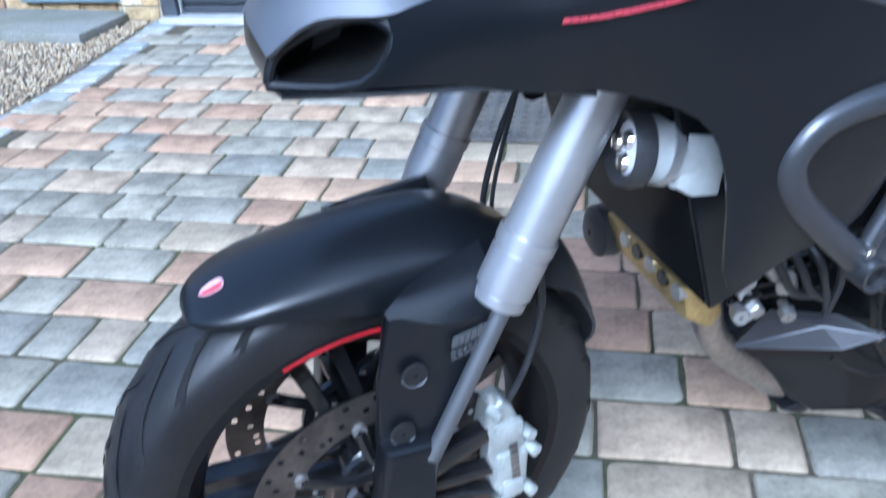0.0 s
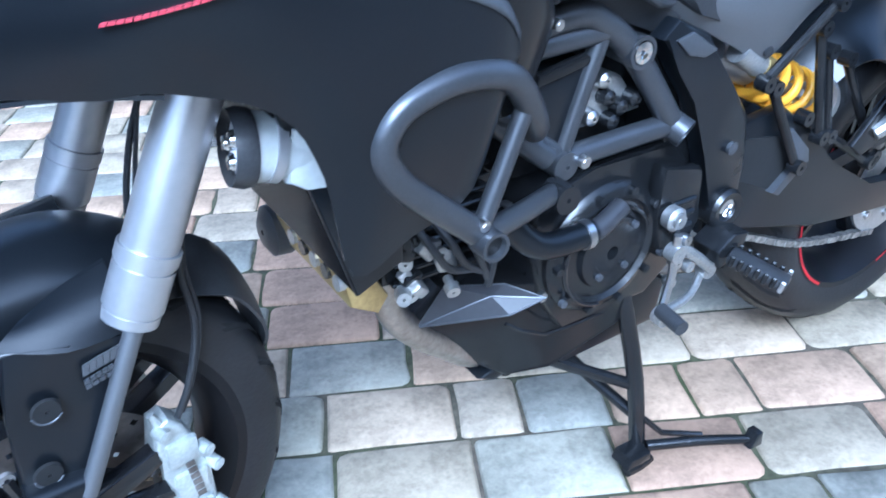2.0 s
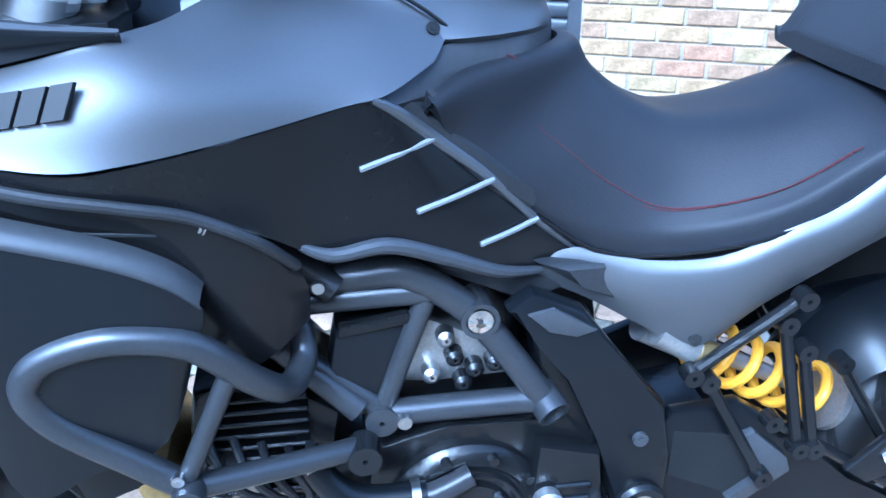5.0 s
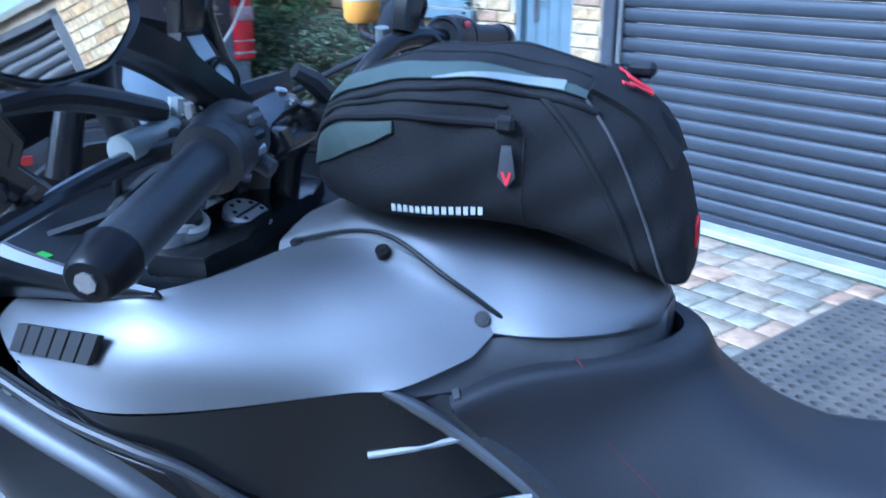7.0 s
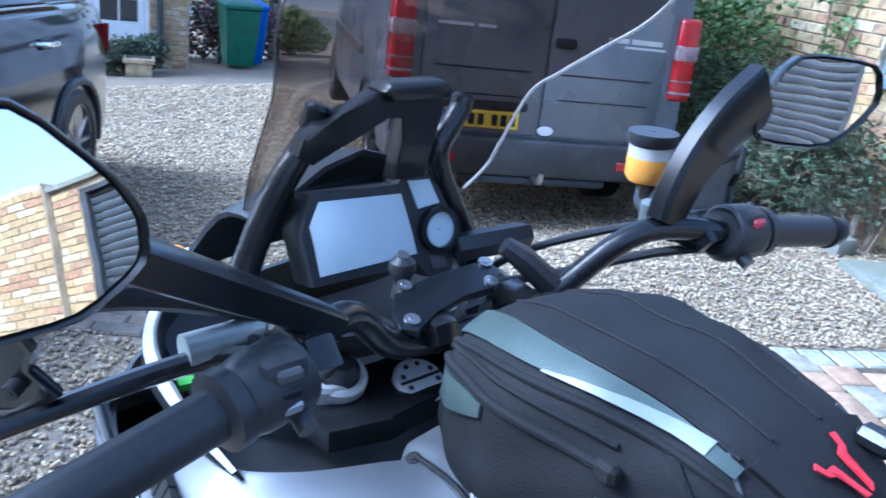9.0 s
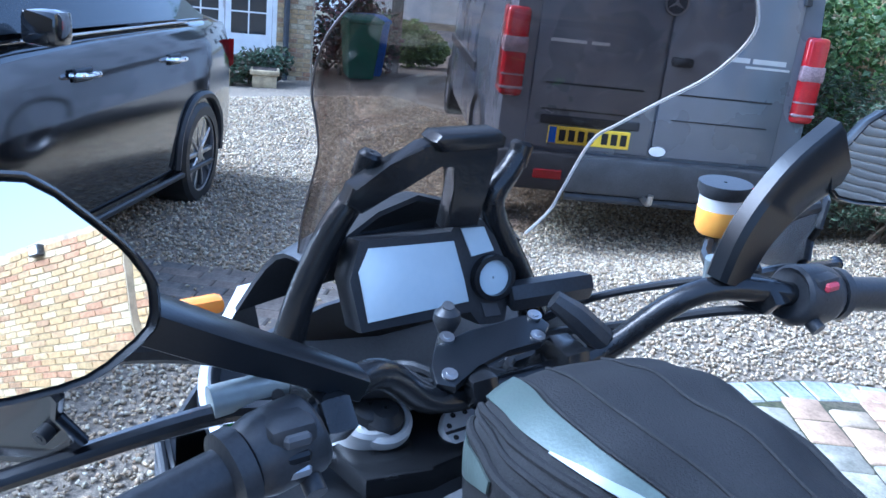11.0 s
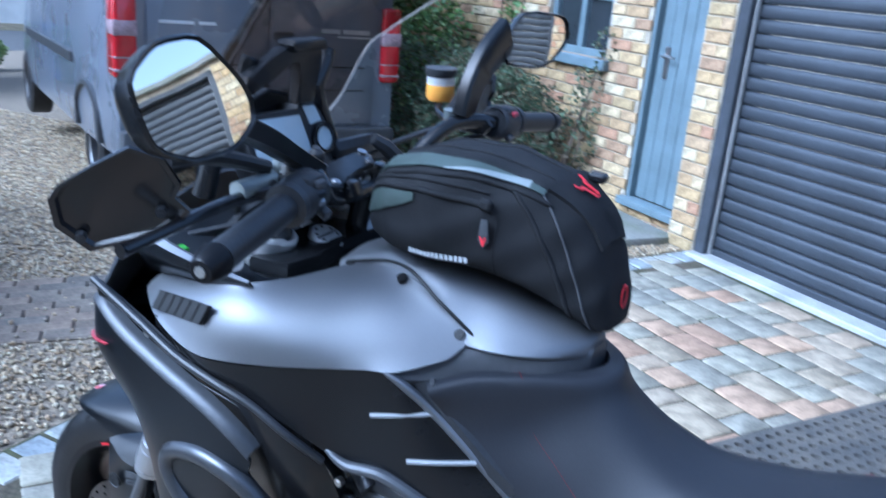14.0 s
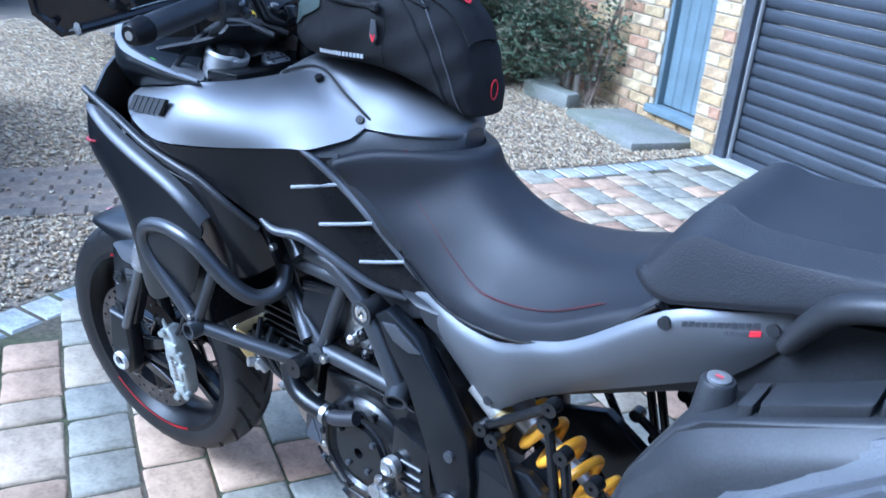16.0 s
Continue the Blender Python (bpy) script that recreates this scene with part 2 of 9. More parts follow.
def prism(poly, y0, y1, bm=None, bevel=0.0, seg=2, y0s=None, y1s=None):
    """A plate in the x-z plane between two depths y, with rounded edges; y0s, y1s give a depth for each corner."""
    bm = bm or bmesh.new()
    a = [bm.verts.new((x, y0s[i] if y0s else y0, z)) for i, (x, z) in enumerate(poly)]
    b_ = [bm.verts.new((x, y1s[i] if y1s else y1, z)) for i, (x, z) in enumerate(poly)]
    fs = [bm.faces.new(a), bm.faces.new(b_[::-1])]
    n = len(poly)
    for i in range(n):
        fs.append(bm.faces.new((a[i], b_[i], b_[(i + 1) % n], a[(i + 1) % n])))
    if bevel:
        es = list({e for f in fs[:2] for e in f.edges})
        bmesh.ops.bevel(bm, geom=es, offset=bevel, segments=seg, affect="EDGES", profile=0.5)
    bmesh.ops.triangulate(bm, faces=[f for f in bm.faces if len(f.verts) > 4])
    return bm


def loft(sections, bm=None, cap=True, closed_ring=True):
    """Skins a row of rings that have the same number of points."""
    bm = bm or bmesh.new()
    rings = [[bm.verts.new(p) for p in s] for s in sections]
    n = len(rings[0])
    for a, b_ in zip(rings, rings[1:]):
        for j in range(n if closed_ring else n - 1):
            bm.faces.new((a[j], a[(j + 1) % n], b_[(j + 1) % n], b_[j]))
    if cap and closed_ring:
        bm.faces.new(rings[0][::-1])
        bm.faces.new(rings[-1])
    return bm


def sheet(rows, thick=0.004, bm=None):
    """A panel of even thickness from rows of points (a grid), thickened inwards."""
    bm = bm or bmesh.new()
    vs = [[bm.verts.new(p) for p in r] for r in rows]
    fs = [bm.faces.new((vs[i][j], vs[i][j + 1], vs[i + 1][j + 1], vs[i + 1][j])) for i in range(len(rows) - 1) for j in range(len(rows[0]) - 1)]
    bmesh.ops.recalc_face_normals(bm, faces=fs)
    bmesh.ops.solidify(bm, geom=fs, thickness=thick)
    return bm


def pyramid_mesh(name, quads):
    """One mesh from lists of (vertices, faces)."""
    vs, fs = [], []
    for v, f in quads:
        o = len(vs)
        vs += v
        fs += [[i + o for i in g] for g in f]
    me = bpy.data.meshes.new(name)
    me.from_pydata(vs, [], fs)
    me.update()
    return me


BLOCK_F = [(0, 1, 2, 3), (0, 4, 5, 1), (1, 5, 6, 2), (2, 6, 7, 3), (3, 7, 4, 0), (4, 8, 9, 5), (5, 9, 10, 6), (6, 10, 11, 7), (7, 11, 8, 4)]


def block_verts(l, w, h, c, jit=0.0):
    """A block with a worn top edge: top ring smaller by c. Faces as BLOCK_F (top, bevels, sides)."""
    r = lambda: random.uniform(-jit, jit)  # noqa: E731
    top = [(-l / 2 + c + r(), -w / 2 + c + r(), h), (l / 2 - c + r(), -w / 2 + c + r(), h), (l / 2 - c + r(), w / 2 - c + r(), h), (-l / 2 + c + r(), w / 2 - c + r(), h)]
    mid = [(-l / 2, -w / 2, h - c), (l / 2, -w / 2, h - c), (l / 2, w / 2, h - c), (-l / 2, w / 2, h - c)]
    low = [(x, y, 0) for x, y, z in mid]
    return top + mid + low


ROUND_N = 16
ROUND_F = [tuple(range(ROUND_N))]
for r_ in range(2):
    for k_ in range(ROUND_N):
        n_ = (k_ + 1) % ROUND_N
        ROUND_F.append((r_ * ROUND_N + k_, (r_ + 1) * ROUND_N + k_, (r_ + 1) * ROUND_N + n_, r_ * ROUND_N + n_))


def tumbled_verts(l, w, h):
    """A tumbled block: rounded, chipped corners and slightly wavy sides. Faces as ROUND_F."""
    ring = []
    for sx, sy in ((-1, -1), (1, -1), (1, 1), (-1, 1)):
        r = random.choice((0.004, 0.006, 0.009, 0.012, 0.020))
        a0 = math.atan2(sy, sx) - math.pi / 4
        for k in range(3):
            a = a0 + math.pi / 4 * k
            ring.append((sx * (l / 2 - r) + r * math.cos(a), sy * (w / 2 - r) + r * math.sin(a)))
        mx, my = ((0, sy) if sx * sy > 0 else (sx, 0))
        bow = random.uniform(-0.003, 0.0015)
        ring.append((mx * (l / 2 + bow) + random.uniform(-0.03, 0.03) * abs(my), my * (w / 2 + bow) + random.uniform(-0.03, 0.03) * abs(mx)))
    j = lambda q: random.uniform(-q, q)  # noqa: E731
    ring = [(x + j(0.0018), y + j(0.0018)) for x, y in ring]
    c = 0.0065
    top = [(x * (1 - 2 * c / l), y * (1 - 2 * c / w), h + j(0.0006)) for x, y in ring]
    return top + [(x, y, h - 0.006) for x, y in ring] + [(x, y, 0) for x, y in ring]


# ---- ground ----
def ground_z(x, y):
    """The gravel drive falls away in front of the paving."""
    d = max(0.0, -x - 1.2)
    ease = lambda f: min(1.0, max(0.0, f)) ** 2 * (3 - 2 * min(1.0, max(0.0, f)))  # noqa: E731
    dip = 0.17 * ease(-x - 1.6) * ease((y - 1.3) / 2.2) * ease((x + 9.5) / 4)
    return (-0.085 * d if d < 20 else -1.7 - 0.02 * (d - 20)) - dip


EDGE = [(0.16, 3.95), (-0.36, 3.0), (-0.72, 2.45), (-0.95, 1.6), (-0.98, 0.45), (-0.95, -0.6), (-0.85, -2.0), (-0.6, -4.5)]


def edge_x(y):
    if y >= EDGE[0][1]:
        return EDGE[0][0]
    for (xa, ya), (xb, yb) in zip(EDGE, EDGE[1:]):
        if yb <= y <= ya:
            return xa + (xb - xa) * (ya - y) / (ya - yb)
    return EDGE[-1][0]


xs = sorted(set([-400, -200, -100, -60, -40, -30, -25, -21.2] + [-20 + 0.8 * i for i in range(13)] + [-9.6 + 0.3 * i for i in range(28)] + [-1.2, -1.0, -0.5, 0, 1, 2, 4, 7, 12, 20, 40, 100, 300]))
ys = sorted(set([-300, -100, -40, -20, -12] + [-8 + 1.0 * i for i in range(9)] + [1.3 + 0.35 * i for i in range(13)] + [6 + i for i in range(10)] + [18, 24, 32, 45, 70, 120, 300]))
verts = [(x, y, ground_z(x, y) - 0.012) for x in xs for y in ys]
nf = len(ys)
faces = [(i * nf + j, (i + 1) * nf + j, (i + 1) * nf + j + 1, i * nf + j + 1) for i in range(len(xs) - 1) for j in range(nf - 1)]
me = bpy.data.meshes.new("ground")
me.from_pydata(verts, [], faces)
ground = tagged(part("ground", me, M_earth), "gravel drive bed of crushed buff stone falling away", "ground", kind="structure")

# the bed under the paving blocks
bm = bmesh.new()
poly = EDGE + [(9, -4.5), (9, 2.0)]
top = [bm.verts.new((x, y, -0.006)) for x, y in poly]
low = [bm.verts.new((x, y, -0.05)) for x, y in poly]
bm.faces.new(top)
for i in range(len(top)):
    bm.faces.new((top[i], low[i], low[(i + 1) % len(top)], top[(i + 1) % len(top)]))
pavement = tagged(part("pavement", bm, M_joint), "mossy sand joints under tumbled grey and buff paving blocks", "pavement", kind="structure")

# ---- the garage side: local x along the wall, local y into the building ----
WALL = pose(0.31, 3.84, 0, 0, 0, -33)
WINV = WALL.inverted()


def brick_field(u0, u1, z0, z1, y, holes=(), depth=0.012, shift=0.0, course=0.075, length=0.225):
    """Places (u, z, length) of the bricks of a stretcher-bond face."""
    out = []
    row = 0
    z = z0
    while z + course * 0.8 <= z1:
        u = u0 - (length / 2 if row % 2 else 0) + shift
        while u < u1:
            a, b_ = max(u, u0), min(u + length, u1)
            if b_ - a > 0.05:
                zc, uc = z + course / 2, (a + b_) / 2
                cut = [hh for hh in holes if hh[0] < b_ - 0.01 and hh[1] > a + 0.01 and hh[2] < zc < hh[3]]
                if not cut:
                    out.append((uc, zc, b_ - a))
                else:
                    for hh in cut:
                        for p, q in ((a, min(b_, hh[0])), (max(a, hh[1]), b_)):
                            if q - p > 0.04:
                                out.append(((p + q) / 2, zc, q - p))
            u += length
        z += course
        row += 1
    return out


def brick_verts(l, hgt=0.065, proud=0.012):
    """A brick face, worn at the edges, looking to -y."""
    c = 0.004
    f = [(-l / 2 + c, -proud, -hgt / 2 + c), (l / 2 - c, -proud, -hgt / 2 + c), (l / 2 - c, -proud, hgt / 2 - c), (-l / 2 + c, -proud, hgt / 2 - c)]
    e = [(-l / 2, -proud + c, -hgt / 2), (l / 2, -proud + c, -hgt / 2), (l / 2, -proud + c, hgt / 2), (-l / 2, -proud + c, hgt / 2)]
    k = [(x, 0.01, z) for x, y, z in e]
    return f + e + k


BRICK_MESH = {}


def brick_mesh(l):
    key = round(l * 50) / 50
    if key not in BRICK_MESH:
        me = bpy.data.meshes.new("brick")
        me.from_pydata(brick_verts(max(0.04, key - 0.01)), [], BLOCK_F)
        me.materials.append(M_brick)
        BRICK_MESH[key] = me
    return BRICK_MESH[key]


def lay_bricks(parent, places, base, near=lambda u, z: False, budget=None):
    """Near bricks as objects of their own, the rest in one mesh. base: local pose of the face (its -y is out)."""
    rest = []
    for u, z, l in places:
        j = Matrix.Translation((u, random.uniform(-0.002, 0.002), z)) @ pose(0, 0, 0, random.uniform(-.5, .5), random.uniform(-.4, .4), random.uniform(-.4, .4))
        if near(u, z) and budget[0] > 0:
            budget[0] -= 1
            ob = new("brick", brick_mesh(l))
            ob.parent = parent
            ob.matrix_local = base @ j
        else:
            m = base @ j
            rest.append(([tuple(m @ Vector(p)) for p in brick_verts(l - 0.01)], BLOCK_F))
    if rest:
        me = pyramid_mesh("brickwork", rest)
        me.materials.append(M_brick_rest)
        ob = tagged(new("brickwork", me), kind="stuff")
        ob.parent = parent


def wall_boxes(name, label, u0, u1, y0, y1, z0, z1, holes=()):
    """A thick wall with openings cut through it, from blocks round the openings."""
    bm = bmesh.new()
    cuts = sorted({u0, u1, *[c for hh in holes for c in hh[:2] if u0 < c < u1]})
    for a, b_ in zip(cuts, cuts[1:]):
        zs = [(z0, z1)]
        for hh in holes:
            if hh[0] <= a + 1e-6 and hh[1] >= b_ - 1e-6:
                zs = [q for p in zs for q in ((p[0], min(p[1], hh[2])), (max(p[0], hh[3]), p[1])) if q[1] - q[0] > 1e-4]
        for p in zs:
            box(bm, a, b_, y0, y1, *p)
    ob = part(name, bm, M_mortar)
    ob.matrix_world = WALL
    return tagged(ob, label, "wall", kind="structure")


GARAGE_H = 2.36
holes_g = [(-0.12, 2.14, -1, 2.30), (3.04, 5.18, -1, 2.30)]
wall_garage = wall_boxes("wall_garage", "buff and red brick garage wall with two shutter openings", -0.335, 5.5, 0.0, 0.3, -0.05, GARAGE_H, holes_g)
holes_h = [(-1.00, -0.35, 0.06, 2.06), (-2.14, -1.41, 0.97, 2.1)]
wall_house = wall_boxes("wall_house", "weathered buff and red brick house wall beside the garage", -5.2, -0.335, 0.2, 0.5, -0.4, 3.0, holes_h)
wall_back = wall_boxes("wall_back", "plain inner wall of the garage", -5.2, 6.4, 5.0, 5.2, -0.4, 3.0)
bm = boxed(-0.335, 5.5, -0.06, 5.4, GARAGE_H, GARAGE_H + 0.05)
roof_g = tagged(part("roof", bm, M_slate), "dark flat roof edge over the garages", "roof", kind="structure")
roof_g.matrix_world = WALL

budget = [280]
lay_bricks(wall_garage, brick_field(-0.33, -0.125, 0, GARAGE_H, 0), pose(0, 0, 0), lambda u, z: z < 2.2, budget)
lay_bricks(wall_garage, brick_field(2.145, 3.035, 0, GARAGE_H, 0), pose(0, 0, 0), lambda u, z: z < 1.6, budget)
lay_bricks(wall_garage, brick_field(3.04, 5.5, 0, GARAGE_H, 0, holes_g), pose(0, 0, 0))
side_face = pose(-0.335, 0, 0, 0, 0, -90)
lay_bricks(wall_garage, [(-u, z, l) for u, z, l in brick_field(0.0, 0.195, 0, GARAGE_H, 0, shift=0.06)], side_face)
budget = [290]
lay_bricks(wall_house, brick_field(-5.2, -0.34, -0.3, 3.0, 0, holes_h), pose(0, 0.2, 0), lambda u, z: -2.6 < u < -1.0 and z < 1.9, budget)

wall_far = wall_boxes("wall_far", "buff brick house wall beyond the garages", 5.5, 9.5, -0.1, 0.2, -0.05, 2.45)
lay_bricks(wall_far, brick_field(5.505, 9.5, 0, 2.45, 0), pose(0, -0.1, 0))
wl_lamp = thing("wall_lamp", "small black square wall lamp on the brick wall", "wall lamp", WALL @ Matrix.Translation((6.65, -0.1, 2.35)))
part("housing", boxed(-0.09, 0.09, -0.09, 0.0, -0.06, 0.06, 0.012, 2), M_frame_dark, wl_lamp)
part("lens", boxed(-0.07, 0.07, -0.096, -0.088, -0.045, 0.045, 0.004), M_white, wl_lamp)


def slat_mesh(w):
    """One shutter slat: a shallow hollow curve with a lip."""
    prof = [(0.0, 0.0), (-0.008, 0.003), (-0.0135, 0.018), (-0.015, 0.036), (-0.0135, 0.056), (-0.008, 0.070), (0.0, 0.0735), (0.004, 0.0735), (0.004, 0.0)]
    bm = bmesh.new()
    a = [bm.verts.new((0, y, z)) for y, z in prof]
    b_ = [bm.verts.new((w, y, z)) for y, z in prof]
    n = len(prof)
    for i in range(n):
        bm.faces.new((a[i], a[(i + 1) % n], b_[(i + 1) % n], b_[i]))
    bm.faces.new(a)
    bm.faces.new(b_[::-1])
    me = mesh_of(bm, "slat", 50)
    me.materials.append(M_shutter)
    return me


def shutter(u0, u1, label):
    root = thing("garage_shutter", label, "garage door", WALL @ Matrix.Translation((u0, 0.09, 0)), group="garage shutters")
    w = u1 - u0
    me = slat_mesh(w - 0.15)
    for i in range(29):
        s = part("slat", me, M_shutter, root)
        s.location = (0.085, 0.0, 0.06 + i * 0.0765)
    part("guide_rail", boxed(0.0, 0.078, -0.085, 0.03, 0, 2.30, 0.004), M_frame_dark, root, "dark painted side rail")
    part("guide_rail", boxed(w - 0.065, w, -0.085, 0.03, 0, 2.30, 0.004), M_frame_dark, root, "dark painted side rail")
    part("edge_strip", boxed(0.079, 0.088, -0.05, -0.022, 0, 2.26, 0.003), M_sill, root, "pale brush strip")
    part("bottom_bar", boxed(0.085, w - 0.065, -0.028, 0.012, 0.0, 0.058, 0.006), M_shutter, root)
    part("housing", boxed(0, w, -0.085, 0.2, 2.25, 2.30, 0.004), M_frame_dark, root)
    return root


shutter(-0.12, 2.14, "closed dark blue-grey steel roller shutter in a brick opening")
shutter(3.04, 5.18, "closed dark blue-grey steel roller shutter in a brick opening")
for k, (a, b_) in enumerate(((-0.12, 2.14), (3.04, 5.4))):
    s = tagged(part("door_sill", boxed(a, b_, -0.06, 0.085, -0.03, 0.022, 0.006), M_sill), "pale concrete sill strip under the shutter", "sill", kind="structure")
    s.matrix_world = WALL

# blue plank door
door = thing("door_1", "blue-grey painted plank door, closed, with a lever handle", "door", WALL @ Matrix.Translation((-1.00, 0.26, 0.06)), kind="structure")
for i in range(6):
    part("board", boxed(0.035 + i * 0.097, 0.035 + i * 0.097 + 0.094, 0.0, 0.035, 0.055, 1.95, 0.005), M_bluedoor, door)
part("frame_post", boxed(0, 0.034, -0.05, 0.06, 0, 2.0, 0.004), M_bluedoor, door)
part("frame_post", boxed(0.616, 0.65, -0.05, 0.06, 0, 2.0, 0.004), M_bluedoor, door)
part("frame_head", boxed(0.034, 0.616, -0.05, 0.06, 1.955, 2.0, 0.004), M_bluedoor, door)
part("threshold", boxed(-0.02, 0.67, -0.12, 0.0, 0.0, 0.052, 0.006), M_bluedoor, door, "blue-grey painted timber threshold")
bm = boxed(0.11, 0.15, -0.012, 0.0, 0.86, 1.06, 0.003)
part("lock_plate", bm, M_metal, door, "steel lock plate")
part("door_handle", tube([(0.13, -0.01, 1.0), (0.13, -0.05, 1.0), (0.15, -0.055, 1.0), (0.245, -0.055, 1.0)], 0.009, seg=8), M_metal, door, "steel lever handle")
part("latch", lathe([(0.0, -0.03), (0.013, -0.028), (0.013, 0.0)], 12, m=pose(0.5, 0, 1.12)), M_frame_dark, door)

# window
win = thing("window_1", "blue-grey casement window with net curtains behind dark glass", "window", WALL @ Matrix.Translation((-2.14, 0.27, 0.97)), kind="structure")
W, H = 0.73, 1.13
for a, b_, c, d_ in ((0, 0.05, 0, H), (W - 0.05, W, 0, H), (0.05, W - 0.05, 0, 0.05), (0.05, W - 0.05, H - 0.05, H)):
    part("window_frame", boxed(a, b_, -0.04, 0.05, c, d_, 0.004), M_bluedoor, win)
part("mullion", boxed(W / 2 - 0.03, W / 2 + 0.03, -0.035, 0.04, 0.05, H - 0.05, 0.004), M_bluedoor, win)
for k in range(2):
    x0 = 0.05 + k * (W / 2 - 0.02)
    for z in (0.4, 0.75):
        part("glazing_bar", boxed(x0 + 0.001, x0 + W / 2 - 0.081, -0.02, 0.02, z - 0.012, z + 0.012, 0.002), M_bluedoor, win)
    part("pane", boxed(x0, x0 + W / 2 - 0.08, 0.0, 0.006, 0.05, H - 0.05), M_glass_dark, win, "dark reflecting glass")
part("window_sill", boxed(-0.06, W + 0.06, -0.14, 0.0, -0.075, -0.002, 0.008), M_bluedoor, win)
cur = tagged(part("curtain", sheet([[(-2.04 + 0.04 * i, 0.36 + 0.012 * math.sin(i * 1.9), z) for i in range(8)] for z in (0.98, 1.5, 2.08)], 0.003), M_curtain), "pale net curtain behind the window", "curtain")
cur.matrix_world = WALL

# slab, sleeper and stones by the door
slab = tagged(part("step_slab", boxed(-0.42, 0.42, -0.24, 0.24, -0.02, 0.045, 0.012, 2), M_slate), "worn dark stone slab step laid on gravel by the door", "stone slab")
slab.matrix_world = WALL @ pose(-0.74, -0.17, 0, 0, 0, -4)
for k, (u, y, r, l) in enumerate(((-1.6, -0.25, 8, 0.5), (-1.95, -0.05, -30, 0.3))):
    bm = boxed(-l / 2, l / 2, -0.07, 0.07, -0.02, 0.10, 0.02, 2)
    for v in bm.verts:
        v.co += Vector((noise.noise(v.co * 9 + Vector((k, 0, 0))), noise.noise(v.co * 11), noise.noise(v.co * 7))) * 0.012
    ob = tagged(part("edging_stone", bm, M_slate), "mossy rough edging stone on gravel", "stone", group="edging stones")
    ob.matrix_world = WALL @ pose(u, y, 0, 0, 0, r)
for k, (u, y, hh) in enumerate(((-1.52, -0.1, 0.2), (-1.72, -0.05, 0.18))):
    bm = tube([(0, 0, -0.02), (0.004, 0.002, hh * 0.5), (0.01, -0.004, hh)], [0.028, 0.025, 0.022], seg=7)
    ob = tagged(part("timber_post", bm, M_timber), "short weathered timber stake in the border", "post", group="border stakes")
    ob.matrix_world = WALL @ pose(u, y, 0)


# ---- rubber ring mat ----
def ring_mat(nx, ny, p=0.05):
    vs, fs = [], []
    for i in range(nx):
        for j in range(ny):
            cx, cy = (i + 0.5) * p, (j + 0.5) * p
            sq = [(-1, -1), (0, -1), (1, -1), (1, 0), (1, 1), (0, 1), (-1, 1), (-1, 0)]
            o = len(vs)
            vs += [(cx + a * p / 2, cy + b_ * p / 2, 0.016) for a, b_ in sq]
            rr = p * 0.34
            ang = [math.atan2(b_, a) for a, b_ in sq]
            vs += [(cx + rr * math.cos(t), cy + rr * math.sin(t), 0.016) for t in ang]
            vs += [(cx + rr * math.cos(t), cy + rr * math.sin(t), 0.0) for t in ang]
            for k in range(8):
                k2 = (k + 1) % 8
                fs += [(o + k, o + k2, o + 8 + k2, o + 8 + k), (o + 8 + k, o + 8 + k2, o + 16 + k2, o + 16 + k)]
    me = bpy.data.meshes.new("rubber_mat")
    me.from_pydata(vs, [], fs)
    me.materials.append(M_rubber_mat)
    return me


mat_ob = tagged(new("rubber_mat", ring_mat(22, 24)), "worn black rubber ring mat lying on the paving", "floor mat")
mat_ob.matrix_world = WALL @ pose(1.6, -1.55, 0.006)
bm = bmesh.new()
for a in ((-0.02, 1.12, -0.02, 0.0), (-0.02, 1.12, 1.2, 1.22), (-0.02, 0, 0, 1.2), (1.1, 1.12, 0, 1.2)):
    box(bm, a[0], a[1], a[2], a[3], 0.0, 0.014)
part("rim", bm, M_rubber_mat, mat_ob)

# ---- plants ----
def leaves(places, size, flat=0.35):
    """Many small bent leaves: (x, y, z) centres, each two triangles with a fold."""
    vs, fs = [], []
    for p in places:
        c = Vector(p)
        a = Vector((random.gauss(0, 1), random.gauss(0, 1), random.gauss(0, 1) * 0.6)).normalized()
        n = a.cross(Vector((random.gauss(0, 1), random.gauss(0, 1), random.gauss(0, 1)))).normalized()
        s = size * random.uniform(0.6, 1.4)
        b_ = n * s * flat
        k = a.cross(n) * s * 0.12
        o = len(vs)
        vs += [tuple(c - a * s * 0.5), tuple(c + b_ + k), tuple(c + a * s * 0.5), tuple(c - b_ + k)]
        fs += [(o, o + 1, o + 2), (o, o + 2, o + 3)]
    me = bpy.data.meshes.new("leaves")
    me.from_pydata(vs, [], fs)
    return me


def cloud(blobs, count):
    """Leaf centres spread through overlapping clumps, thin inside, with gaps."""
    out = []
    tot = sum(b_[3] ** 2 for b_ in blobs)
    for x, y, z, r, sq in blobs:
        for _ in range(int(count * r * r / tot)):
            d = Vector((random.gauss(0, 1), random.gauss(0, 1), random.gauss(0, 1))).normalized()
            q = r * random.uniform(0.45, 1.0) ** 0.6 * (1 + 0.35 * noise.noise(d * 2.3 + Vector((x, y, z))))
            out.append((x + d.x * q, y + d.y * q, z + d.z * q * sq))
    return out


